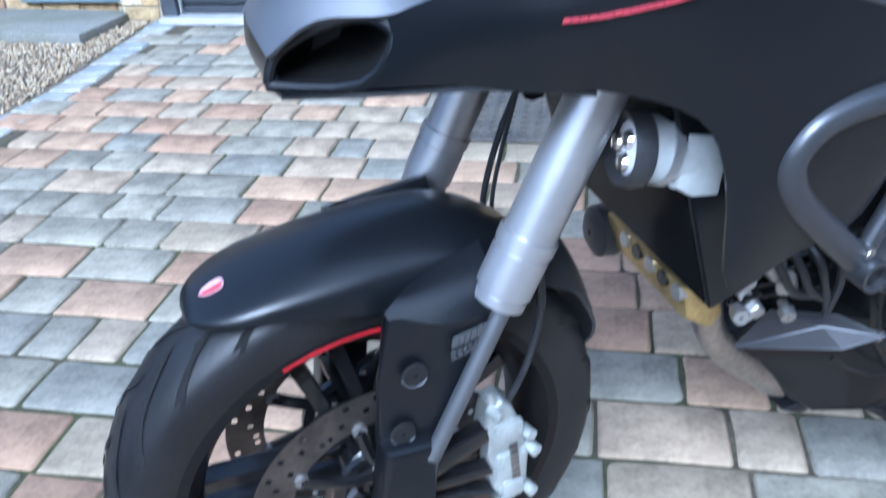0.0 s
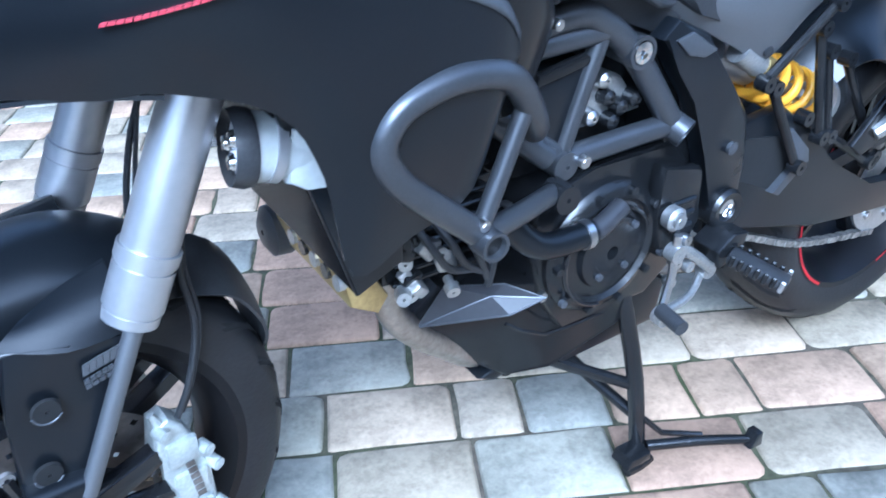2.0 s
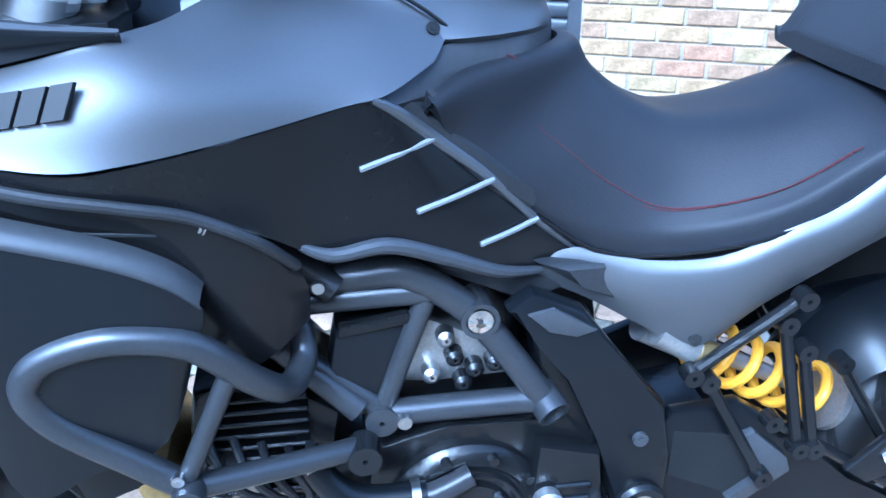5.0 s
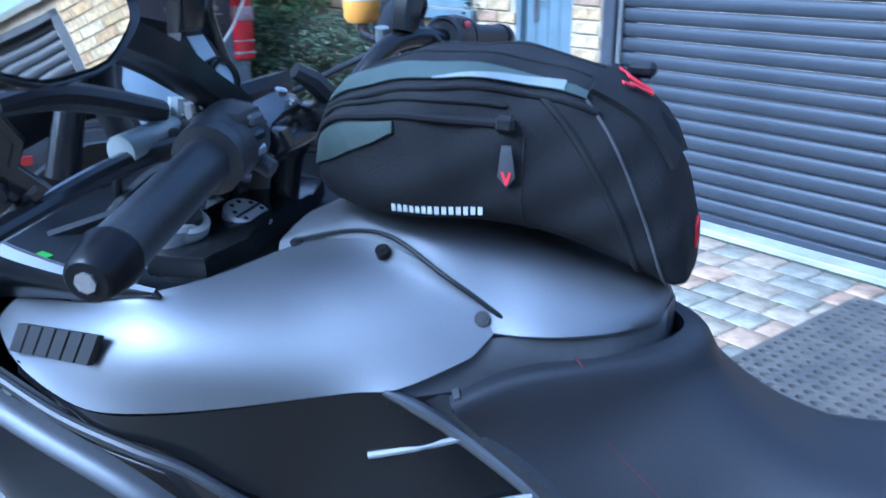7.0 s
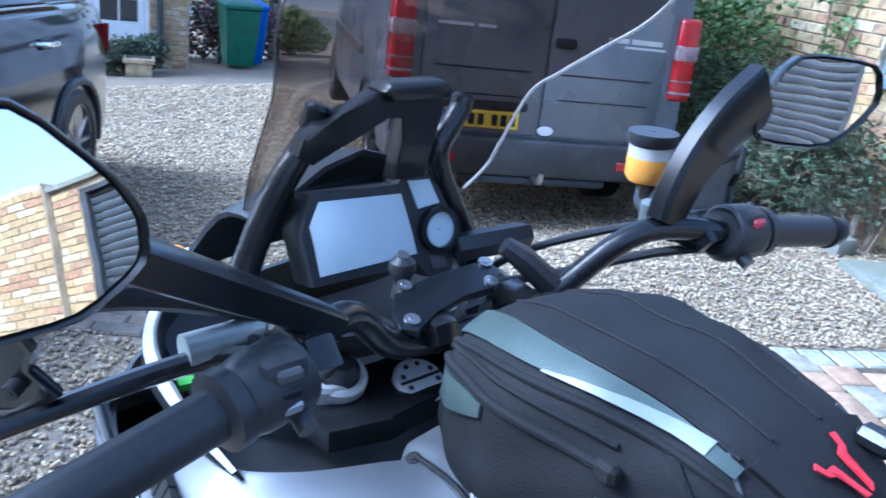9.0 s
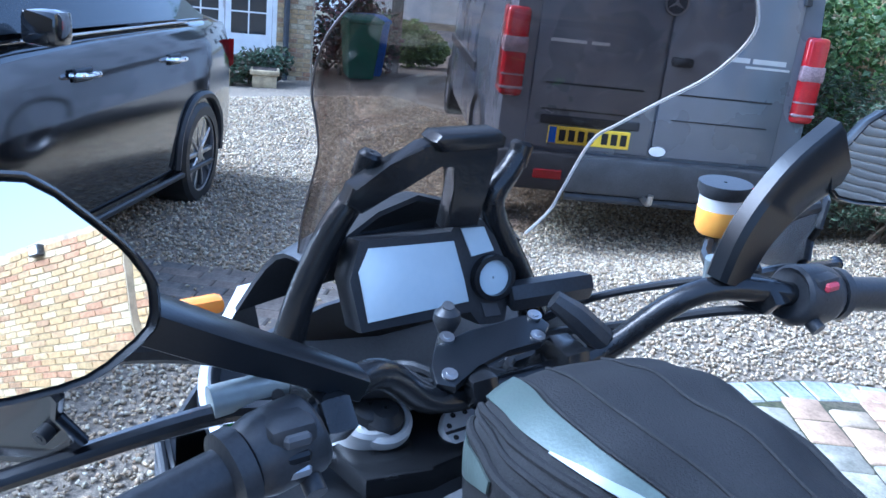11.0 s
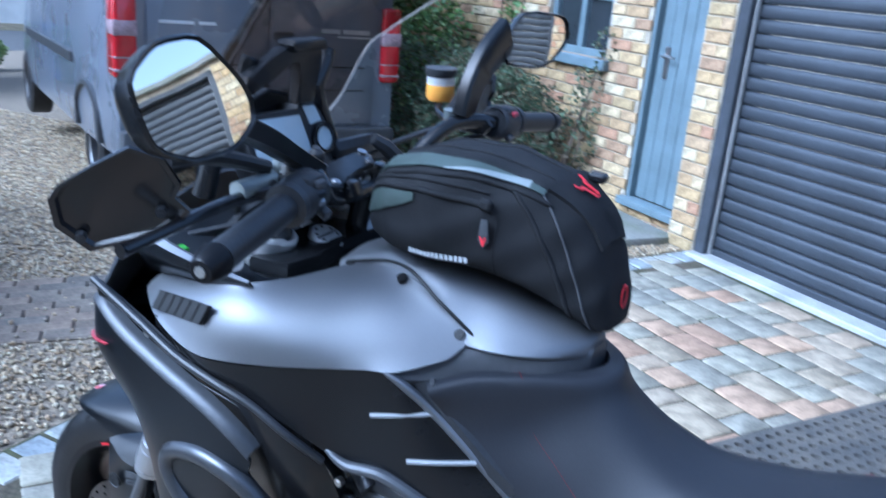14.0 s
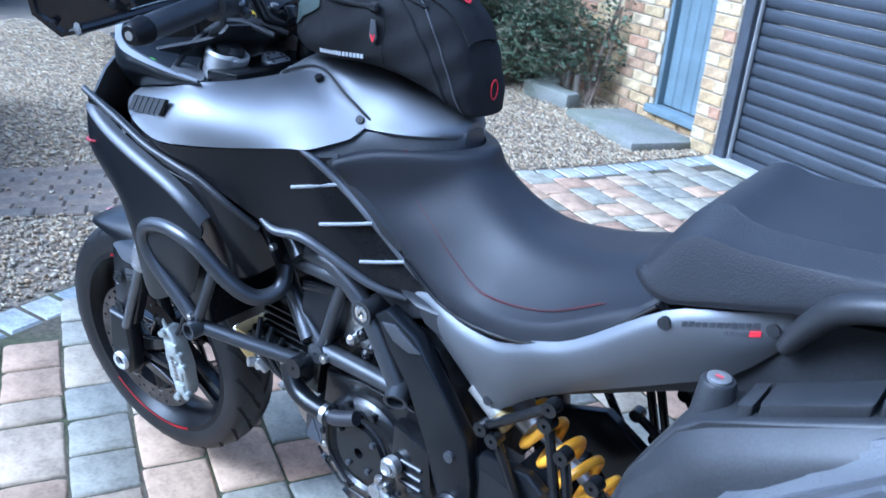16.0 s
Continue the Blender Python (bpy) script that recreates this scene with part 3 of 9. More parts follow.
def shrub(name, label, base, blobs, count, size, mat, stems=5, cat="shrub", flat=0.35):
    root = thing(name, label, cat, Matrix.Translation(base))
    bm = bmesh.new()
    for k in range(stems):
        x, y, z, r, sq = blobs[k % len(blobs)]
        tube([(0.03 * math.cos(k), 0.03 * math.sin(k), -0.05), (x * 0.5 + random.uniform(-.05, .05), y * 0.5, z * 0.55), (x, y, z)], [0.018, 0.011, 0.004], bm, 6, 3)
    part("stem", bm, M_bark, root)
    part("crown", leaves(cloud(blobs, count), size, flat), mat, root)
    return root


def wpt(u, y, z=0.0):
    return WALL @ Vector((u, y, z))


b0 = wpt(-3.9, -0.35, -0.15)
shrub("hedge_bush", "tall leafy green climbing hedge against the brick wall", b0,
      [(-0.5, 0.45, 0.9, 0.75, 1.1), (0.3, -0.1, 0.8, 0.7, 1.1), (-0.1, 0.1, 1.5, 0.65, 1.0), (-0.9, 0.8, 1.4, 0.7, 1.1), (0.5, -0.3, 1.25, 0.45, 1.0), (-1.3, 1.2, 1.0, 0.8, 1.2),
       (-0.2, 0.2, 0.4, 0.7, 0.8)], 15000, 0.05, M_leaf, 9, flat=0.4)
b1 = wpt(-2.35, -0.32, -0.02)
shrub("conifer_shrub", "dark spreading conifer shrub in the gravel border", b1,
      [(0.0, 0.0, 0.5, 0.46, 0.8), (0.46, -0.25, 0.40, 0.38, 0.7), (-0.5, 0.2, 0.55, 0.5, 0.8), (0.2, -0.15, 0.80, 0.32, 0.6), (0.5, -0.3, 0.70, 0.25, 0.6), (-0.2, 0.1, 0.25, 0.5, 0.5)], 14000, 0.05, M_leaf_dark, 7, flat=0.14)
b2 = wpt(-1.45, -0.02, 0.0)
shrub("wall_climber", "sparse leafy climber against the brick wall below the window", b2,
      [(0.0, 0.1, 0.35, 0.2, 1.3), (0.1, 0.12, 0.7, 0.16, 1.5), (-0.25, 0.12, 0.5, 0.2, 1.2), (0.16, 0.14, 1.05, 0.1, 1.6)], 1100, 0.036, M_leaf_dark, 6)
b2 = wpt(-2.5, 0.12, 0.0)
shrub("wall_climber", "sparse leafy climber up the brick wall beside the window", b2,
      [(0.0, 0.04, 1.0, 0.16, 2.0), (-0.15, 0.04, 1.6, 0.15, 2.0), (0.08, 0.03, 1.5, 0.08, 2.2)], 700, 0.045, M_leaf, 4)


# ---- strip of setts across the drive ----
strip = thing("sett_strip", "strip of worn dark setts sunk in the gravel drive", "paving strip", pose(-1.5, 0.97, 0, 0, 0, 45))
SETT = bpy.data.meshes.new("sett")
SETT.from_pydata(block_verts(0.205, 0.082, 0.03, 0.008), [], BLOCK_F)
SETT.materials.append(palette("strip_sett", [(0.145, 0.118, 0.092), (0.175, 0.138, 0.105), (0.125, 0.110, 0.092), (0.160, 0.135, 0.108)], 0.9, True))
for i in range(-16, 1):
    for j in range(9):
        ob = new("sett", SETT)
        ob.parent = strip
        x, y = i * 0.21 + (0.105 if j % 2 else 0), 0.04 + j * 0.088
        w = strip.matrix_world @ Vector((x, y, 0))
        ob.matrix_local = pose(x, y, ground_z(w.x, w.y) - 0.022 + random.uniform(-.003, .003), 3.4 + random.uniform(-1, 1), -3.4 + random.uniform(-1, 1), random.uniform(-.8, .8))


# ---- van ----
def wheel_simple(r, w, rim_r, spokes=5, mt=None, ms=None):
    """Tyre and rim as meshes about the y axis."""
    ty = lathe([(rim_r, -w / 2), (r * 0.9, -w / 2), (r * 0.985, -w * 0.42), (r, -w * 0.3), (r, w * 0.3), (r * 0.985, w * 0.42), (r * 0.9, w / 2), (rim_r, w / 2)], 40, closed=True)
    rb = lathe([(rim_r, -w / 2 + 0.01), (rim_r * 0.95, -w / 2 + 0.015), (rim_r * 0.93, w / 2 - 0.02), (rim_r, w / 2 - 0.01)], 40, closed=True)
    for k in range(spokes):
        a = 2 * math.pi * k / spokes
        m = Matrix.Rotation(a, 4, "Y")
        t = bmesh.new()
        box(t, rim_r * 0.12, rim_r * 0.95, -w / 2 + 0.02, -w / 2 + 0.05, -rim_r * 0.06, rim_r * 0.06, 0.006)
        bmesh.ops.transform(t, matrix=m, verts=t.verts)
        tm = bpy.data.meshes.new("t")
        t.to_mesh(tm)
        t.free()
        rb.from_mesh(tm)
        bpy.data.meshes.remove(tm)
    lathe([(0.0, -w / 2 + 0.012), (rim_r * 0.2, -w / 2 + 0.016), (rim_r * 0.2, 0.0)], 20, rb)
    return ty, rb


M_vanpaint = material("van_paint", (0.160, 0.177, 0.212), 0.28, 0.25, vary=0.12, scale=2, fine=600, coat=0.6, dirt=0.08)
M_tyre = material("tyre_rubber", (0.011, 0.0113, 0.0125), 0.46, spec=0.5, vary=0.25, scale=12, fine=200, bump=0.15)
M_lamp_red = material("red_lamp_lens", (0.36, 0.012, 0.018), 0.12, vary=0.15, coat=0.6)
M_lamp_clear = material("clear_lamp_lens", (0.75, 0.75, 0.78), 0.15, vary=0.1, coat=0.5)
M_tail_clear = material("smoky_lamp_lens", (0.30, 0.22, 0.235), 0.2, vary=0.2, scale=30)
M_plate_y = material("yellow_plate", (0.8, 0.58, 0.03), 0.4, vary=0.05)
M_plate_b = material("blue_plate_band", (0.04, 0.12, 0.5), 0.4, vary=0.05)
M_ink = material("black_ink", (0.01, 0.01, 0.01), 0.5, vary=0.05)
M_silverbar = material("silver_lettering", (0.6, 0.62, 0.64), 0.4, 0.6, vary=0.05)
M_rim_grey = material("alloy_rim", (0.28, 0.28, 0.29), 0.3, 0.9, vary=0.1)
M_chrome = material("chrome", (0.8, 0.8, 0.8), 0.08, 1.0, vary=0.03)

# local x across (to its right), local y forward, z up; origin at the ground under the rear face's middle
van = thing("van", "dark grey high-roof panel van parked on the gravel, seen from behind", "van", pose(-2.69, 3.53, -0.29, -1.5, 0, 60.5))


def van_ring(y, half, z0, z1, lean):
    """A cross-section of the body: half width, floor and roof heights, and tumblehome."""
    z = lambda f: z0 + (z1 - z0) * f  # noqa: E731
    pr = [(half * 0.98, z(0.0)), (half, z(0.08)), (half * 1.0, z(0.25)), (half * 0.995, z(0.42)), (half - lean * 0.35, z(0.6)), (half - lean * 0.7, z(0.8)), (half - lean, z(0.93)),
          (half - lean * 1.5, z(0.975)), (half * 0.6, z(0.997)), (half * 0.2, z(1.0))]
    return [(x, y, zz) for x, zz in pr] + [(-x, y, zz) for x, zz in pr[::-1]]


part("body", loft([van_ring(0.0, 0.965, 0.42, 2.42, 0.13), van_ring(0.05, 0.985, 0.40, 2.45, 0.13), van_ring(1.2, 0.99, 0.38, 2.5, 0.13), van_ring(3.6, 0.99, 0.38, 2.52, 0.13),
                   van_ring(4.3, 0.97, 0.38, 2.4, 0.16), van_ring(5.1, 0.92, 0.4, 1.5, 0.14), van_ring(5.7, 0.82, 0.42, 1.15, 0.1)]), M_vanpaint, van, "dark grey glossy bodywork")
emblem = part("emblem", lathe([(0.062, -0.006), (0.072, -0.006), (0.074, 0.0), (0.072, 0.006), (0.062, 0.006)], 32, m=Matrix.Translation((0.0, -0.036, 1.56)), closed=True), M_rim_grey, van, "round bright emblem")
part("emblem_field", lathe([(0.002, -0.003), (0.061, -0.003), (0.061, 0.004), (0.002, 0.004)], 28, m=Matrix.Translation((0.0, -0.032, 1.56)), closed=True), M_black_plastic, emblem)
for a in (90, 210, 330):
    part("emblem_ray", prism([(0, 0.010), (0.062, 0.0), (0, -0.010)], -0.040, -0.034), M_rim_grey, emblem).matrix_local = Matrix.Translation((0, 0, 1.56)) @ Matrix.Rotation(radians(-a), 4, "Y")
for s in (-1, 1):
    d_ = part("rear_door", boxed(0.008 * s if s > 0 else -0.80, 0.80 if s > 0 else -0.008, -0.022, 0.0, 0.62, 2.33, 0.012, 2), M_vanpaint, van)
    part("recess_line", boxed(0.1 * s - 0.0 if s > 0 else -0.72, 0.72 if s > 0 else -0.1, -0.026, -0.021, 1.02, 1.03, 0.002), M_ink, d_)
    part("recess_line", boxed(0.1 if s > 0 else -0.72, 0.72 if s > 0 else -0.1, -0.026, -0.021, 0.86, 0.868, 0.002), M_ink, d_)
    part("hinge", boxed(0.80 * s - 0.02, 0.80 * s + 0.02, -0.04, 0.0, 1.62, 1.7, 0.006), M_black_plastic, d_)
    x0, x1 = (0.855, 0.945) if s > 0 else (-0.945, -0.855)
    x2 = x1 + 0.055 if s > 0 else x0 - 0.055
    lamp = part("tail_lamp", boxed(min(x0, x2), max(x1, x2), -0.045, 0.17, 0.92, 1.45, 0.03, 3), M_lamp_red, van, "red and clear tail lamp wrapped round the corner")
    for z0, z1 in ((1.18, 1.28), (1.045, 1.06), (0.96, 0.985)):
        part("reversing_lens", boxed(min(x0, x2) - 0.002, max(x1, x2) + 0.002, -0.048, 0.15, z0, z1, 0.012, 2), M_tail_clear, lamp)
    part("reflector", boxed(0.64 * s - 0.09, 0.64 * s + 0.09, -0.1, -0.079, 0.44, 0.5, 0.006), M_lamp_red, van)
    for y in (0.95, 4.6):
        hub = new("wheel")
        hub.parent = van
        hub.location = (0.86 * s, y, 0.335)
        if s > 0:
            hub.rotation_euler = (0, 0, math.pi / 2)
        else:
            hub.rotation_euler = (0, 0, -math.pi / 2)
        hub.rotation_euler.z += math.pi
        ty, rb = wheel_simple(0.335, 0.22, 0.21, 6)
        part("tyre", ty, M_tyre, hub)
        part("rim", rb, M_rim_grey, hub)
    part("arch_trim", tube([(0.985 * s, 0.95 - 0.43, 0.42), (0.99 * s, 0.95 - 0.36, 0.66), (0.99 * s, 0.95, 0.78), (0.99 * s, 0.95 + 0.36, 0.66), (0.985 * s, 0.95 + 0.43, 0.42)], 0.03, seg=6), M_black_plastic, van)
    part("side_moulding", boxed(min(0.985 * s, 1.01 * s), max(0.985 * s, 1.01 * s), 1.5, 4.1, 0.86, 0.95, 0.01), M_black_plastic, van)
    arm = part("wing_mirror", boxed(min(1.04 * s, 1.2 * s), max(1.04 * s, 1.2 * s), 4.62, 4.76, 1.35, 1.72, 0.03, 2), M_black_plastic, van)
    part("mirror_glass", boxed(min(1.06 * s, 1.18 * s), max(1.06 * s, 1.18 * s), 4.612, 4.621, 1.38, 1.69, 0.01), material("van_mirror_glass", (0.8, 0.82, 0.85), 0.05, 1.0, vary=0.02), arm)
    part("mirror_arm", tube([(0.95 * s, 4.7, 1.4), (1.1 * s, 4.69, 1.42)], 0.035, seg=8), M_black_plastic, arm)
    part("side_window", boxed(min(0.90 * s, 0.965 * s), max(0.90 * s, 0.965 * s), 3.75, 4.65, 1.32, 1.85, 0.02), M_glass_dark, van)
part("bumper", boxed(-0.97, 0.97, -0.09, 0.1, 0.36, 0.6, 0.03, 2), material("bumper_plastic", (0.05, 0.052, 0.056), 0.5, vary=0.2), van, "dark grey plastic bumper with a step")
part("tow_bar", tube([(-0.5, -0.03, 0.33), (0.5, -0.03, 0.33)], 0.03, seg=8), M_frame_dark, van)
part("tow_ball", tube([(0.0, -0.05, 0.36), (0.0, -0.19, 0.36), (0.0, -0.21, 0.42)], 0.02, seg=8), M_metal, van)
part("rear_handle", boxed(0.03, 0.17, -0.05, -0.022, 1.19, 1.25, 0.02, 2), M_black_plastic, van)
pl = part("number_plate", boxed(-0.66, -0.14, -0.036, -0.023, 0.655, 0.765, 0.004), M_plate_y, van, "yellow number plate with dark bars")
part("blue_band", boxed(-0.655, -0.61, -0.039, -0.036, 0.66, 0.76), M_plate_b, pl)
for k in range(7):
    x = -0.59 + k * 0.06 + (0.03 if k > 3 else 0)
    part("bar", boxed(x, x + 0.04, -0.039, -0.036, 0.675, 0.745), M_ink, pl)
part("plate_lamp_panel", boxed(-0.72, -0.09, -0.034, -0.023, 0.775, 0.83, 0.006), M_black_plastic, van)
for x0, x1, z, hgt in ((0.38, 0.52, 1.255, 0.030), (0.54, 0.75, 1.255, 0.030), (0.5, 0.78, 1.225, 0.014), (-0.72, -0.5, 1.27, 0.020), (-0.47, -0.36, 1.27, 0.020)):
    part("lettering_bar", boxed(x0, x1, -0.026, -0.022, z, z + hgt), M_silverbar, van)
part("oval_sticker", lathe([(0.0, -0.004), (0.04, -0.004), (0.042, 0.0)], 20, m=pose(0.05, -0.024, 0.66) @ Matrix.Diagonal((1.3, 1, 0.75, 1))), M_white, van)
for k, (x0, x1, z0, z1) in enumerate(((0.07, 0.24, 1.66, 1.685), (0.25, 0.52, 1.66, 1.685), (0.53, 0.72, 1.66, 1.685))):
    part("web_lettering_bar", boxed(x0, x1, -0.026, -0.022, z0, z1), M_silverbar, van)
part("swoosh_graphic", tube([(0.26, -0.024, 1.90), (0.22, -0.024, 1.80), (0.34, -0.024, 1.74), (0.44, -0.024, 1.82), (0.36, -0.024, 1.90), (0.46, -0.024, 1.84), (0.60, -0.024, 1.80), (0.66, -0.024, 1.88), (0.56, -0.024, 1.93), (0.52, -0.024, 1.80), (0.68, -0.024, 1.75)], 0.011, seg=5), M_silverbar, van)

# ---- car ----
M_carpaint = material("car_paint", (0.008, 0.0085, 0.010), 0.07, 0.0, vary=0.1, scale=2, coat=1.0)
# local x forward, local y to its left; origin on the ground under the rear wheels
car = thing("car", "glossy black car parked on the gravel", "car", pose(-4.85, 0.45, -0.31, 0, -3.5, -37))


def lift(z):
    # taller shoulder and roof over the wheel arches
    return z if z < 0.7 else 0.7 + (z - 0.7) * 1.5 if z < 1.0 else 1.15 + (z - 1.0) * 1.05


def car_ring(x, half, z0, zb, zr, hr):
    pr = [(half * 0.93, z0), (half * 0.99, z0 + 0.12), (half, z0 + 0.32), (half * 0.985, zb - 0.08), (half * 0.95, zb), (half * 0.93, zb + 0.02), (hr + 0.05, (zb + zr) / 2), (hr, zr - 0.03), (hr * 0.8, zr), (0.12, zr + 0.012)]
    return [(x, y, lift(z)) for y, z in pr] + [(x, -y, lift(z)) for y, z in pr[::-1]]


part("body", loft([car_ring(-0.95, 0.70, 0.42, 0.78, 0.86, 0.6), car_ring(-0.85, 0.83, 0.30, 0.92, 1.0, 0.66), car_ring(-0.6, 0.9, 0.25, 0.97, 1.06, 0.66), car_ring(-0.1, 0.915, 0.23, 0.98, 1.2, 0.6), car_ring(0.55, 0.92, 0.21, 0.97, 1.42, 0.57),
                   car_ring(1.4, 0.92, 0.21, 0.95, 1.46, 0.58), car_ring(2.0, 0.92, 0.21, 0.93, 1.36, 0.58), car_ring(2.7, 0.91, 0.22, 0.9, 0.99, 0.66), car_ring(3.4, 0.88, 0.24, 0.82, 0.86, 0.66), car_ring(3.75, 0.74, 0.3, 0.66, 0.7, 0.6)]),
     M_carpaint, car, "glossy black bodywork", 50)
for s in (1, -1):
    for x in (0.0, 2.83):
        hub = new("wheel")
        hub.parent = car
        hub.location = (x, 0.81 * s, 0.335)
        hub.rotation_euler = (0, 0, math.pi if s > 0 else 0)
        ty, rb = wheel_simple(0.335, 0.25, 0.245, 10)
        part("tyre", ty, M_tyre, hub)
        part("rim", rb, M_rim_grey, hub)
    part("arch_lip", tube([(-0.40, 0.905 * s, 0.3), (-0.36, 0.915 * s, 0.52), (-0.2, 0.92 * s, 0.67), (0, 0.92 * s, 0.71), (0.2, 0.92 * s, 0.67), (0.36, 0.92 * s, 0.52), (0.4, 0.915 * s, 0.3)], 0.025, seg=6), M_black_plastic, car)
    part("side_glass", prism([(x, lift(z)) for x, z in ((-0.05, 1.03), (0.5, 1.33), (1.3, 1.38), (1.9, 1.27), (2.2, 1.0))], 0.76 * s, 0.8 * s, bevel=0.004, y0s=[0.87 * s, 0.68 * s, 0.66 * s, 0.68 * s, 0.86 * s], y1s=[0.9 * s, 0.71 * s, 0.69 * s, 0.71 * s, 0.89 * s]), M_glass_dark, car)
    part("chrome_trim", tube([(-0.1, 0.895 * s, lift(1.02)), (1.0, 0.9 * s, lift(1.0)), (2.25, 0.895 * s, lift(0.98))], 0.008, seg=6), M_chrome, car)
    for x in (0.36, 1.45):
        part("door_handle", tube([(x, 0.905 * s, 0.955), (x + 0.02, 0.95 * s, 0.96), (x + 0.18, 0.95 * s, 0.963), (x + 0.21, 0.905 * s, 0.963)], 0.014, seg=8), M_chrome, car)
        part("handle_recess", boxed(x + 0.02, x + 0.19, min(0.905 * s, 0.922 * s), max(0.905 * s, 0.922 * s), 0.93, 0.99, 0.006), M_black_plastic, car)
    part("tail_lamp", prism([(x, lift(z)) for x, z in ((-0.93, 0.72), (-0.72, 0.80), (-0.62, 0.92), (-0.9, 0.82))], 0.0, 0.0, y0s=[0.6 * s, 0.84 * s, 0.88 * s, 0.66 * s], y1s=[0.72 * s, 0.885 * s, 0.915 * s, 0.78 * s]), M_lamp_red, car)
    part("sill_line", boxed(-0.3, 2.5, min(0.9 * s, 0.93 * s), max(0.9 * s, 0.93 * s), 0.235, 0.27, 0.008), M_black_plastic, car)
    part("wing_mirror", boxed(1.95, 2.1, min(0.93 * s, 1.08 * s), max(0.93 * s, 1.08 * s), 1.12, 1.26, 0.03, 2), M_carpaint, car)

# ---- house with French doors; local x along its front, local y into it ----
HOUSE = pose(-11.9, 4.95, -0.98, 0, 0, 68)
hb = wall_boxes("wall_cottage", "yellow brick cottage wall with glazed double doors", -6.0, 0.42, 0, 0.3, -0.3, 3.6, [(-1.75, -0.15, 0.1, 2.25)])
hb.matrix_world = HOUSE
lay_bricks(hb, brick_field(-3.2, 0.41, -0.1, 3.4, 0, [(-1.75, -0.15, 0.1, 2.25)]), pose(0, 0, 0))
lay_bricks(hb, [(u, z, l) for u, z, l in brick_field(0.0, 0.3, -0.1, 3.4, 0)], pose(0.42, 0, 0, 0, 0, 90))
fd = thing("door_2", "white glazed double French doors with pale curtains", "door", HOUSE @ Matrix.Translation((-1.75, 0.08, 0.1)), kind="structure")
part("frame", box(box(boxed(0, 0.07, -0.04, 0.06, 0, 2.15), 1.53, 1.6, -0.04, 0.06, 0, 2.15), 0.07, 1.53, -0.04, 0.06, 2.08, 2.15), M_white, fd)
for k in range(2):
    x0 = 0.075 + k * 0.73
    leaf = part("leaf", box(box(box(boxed(x0, x0 + 0.09, -0.02, 0.03, 0.02, 2.07), x0 + 0.63, x0 + 0.72, -0.02, 0.03, 0.02, 2.07), x0 + 0.09, x0 + 0.63, -0.02, 0.03, 0.02, 0.62), x0 + 0.09, x0 + 0.63, -0.02, 0.03, 1.98, 2.07), M_white, fd)
    for i in range(1, 4):
        part("glazing_bar", boxed(x0 + 0.09, x0 + 0.63, -0.012, 0.02, 0.62 + i * 0.34 - 0.011, 0.62 + i * 0.34 + 0.011), M_white, leaf)
    part("glazing_bar", boxed(x0 + 0.349, x0 + 0.371, -0.014, 0.018, 0.62, 1.98), M_white, leaf)
    for i in range(4):
        for j in range(2):
            part("pane", boxed(x0 + 0.09 + j * 0.281, x0 + 0.349 + j * 0.281, 0.006, 0.012, 0.631 + i * 0.34, 0.949 + i * 0.34), M_glass_dark, leaf)
    c = tagged(part("curtain", sheet([[(x0 + 0.4 + 0.035 * i, 0.13 + 0.012 * math.sin(2 * i), z) for i in range(9)] for z in (0.3, 1.2, 2.05)], 0.003), M_curtain), "pale gathered curtain inside the French doors", "curtain")
    c.matrix_world = HOUSE @ Matrix.Translation((-1.75, 0.08, 0.1))
part("handle", boxed(0.77, 0.8, -0.05, -0.02, 1.0, 1.12, 0.004), M_metal, fd)
pipe = tagged(part("downpipe", cyl((0, 0, -0.1), (0, 0, 3.5), 0.045, 10), M_frame_dark), "dark cast downpipe on the brick corner", "downpipe")
pipe.matrix_world = HOUSE @ Matrix.Translation((0.0, -0.07, 0))
bm = bmesh.new()
tube([(-6.1, -0.2, 3.45), (0.6, -0.2, 3.45)], 0.06, bm, 8, 1)
gut = tagged(part("gutter", bm, M_frame_dark), "dark gutter along the cottage eaves", "gutter", kind="structure")
gut.matrix_world = HOUSE
bm = prism([(-0.5, 3.5), (5, 6.2), (5, 6.35), (-0.5, 3.65)], -6.2, 0.7)
rf = tagged(part("roof_cottage", bm, M_slate), "slate cottage roof", "roof", kind="structure")
rf.matrix_world = HOUSE @ pose(0, 0, 0, 0, 0, 90) @ Matrix.Diagonal((1, -1, 1, 1))
pl = thing("planter_box", "small buff stone planter with dark leaves on the gravel", "planter", pose(-10.85, 4.2, ground_z(-10.85, 4.2) - 0.01, 0, 0, 68))
part("pot", box(boxed(-0.175, 0.175, -0.14, 0.14, 0, 0.2, 0.015, 2), -0.21, 0.21, -0.17, 0.17, 0.19, 0.26, 0.015, 2), M_terracotta, pl)
part("soil", boxed(-0.17, 0.17, -0.13, 0.13, 0.24, 0.264), M_soil, pl)
for k, (x, y, r) in enumerate(((-11.3, 4.45, 0.29), (-11.05, 3.75, 0.22), (-11.25, 4.1, 0.27))):
    shrub("border_shrub", "low dark green shrub along the cottage wall", (x, y, ground_z(x, y)), [(0, 0, r * 0.9, r, 0.9), (r * 0.4, r * 0.4, r * 1.3, r * 0.7, 0.9)], 900, 0.065, M_leaf_dark, 4)


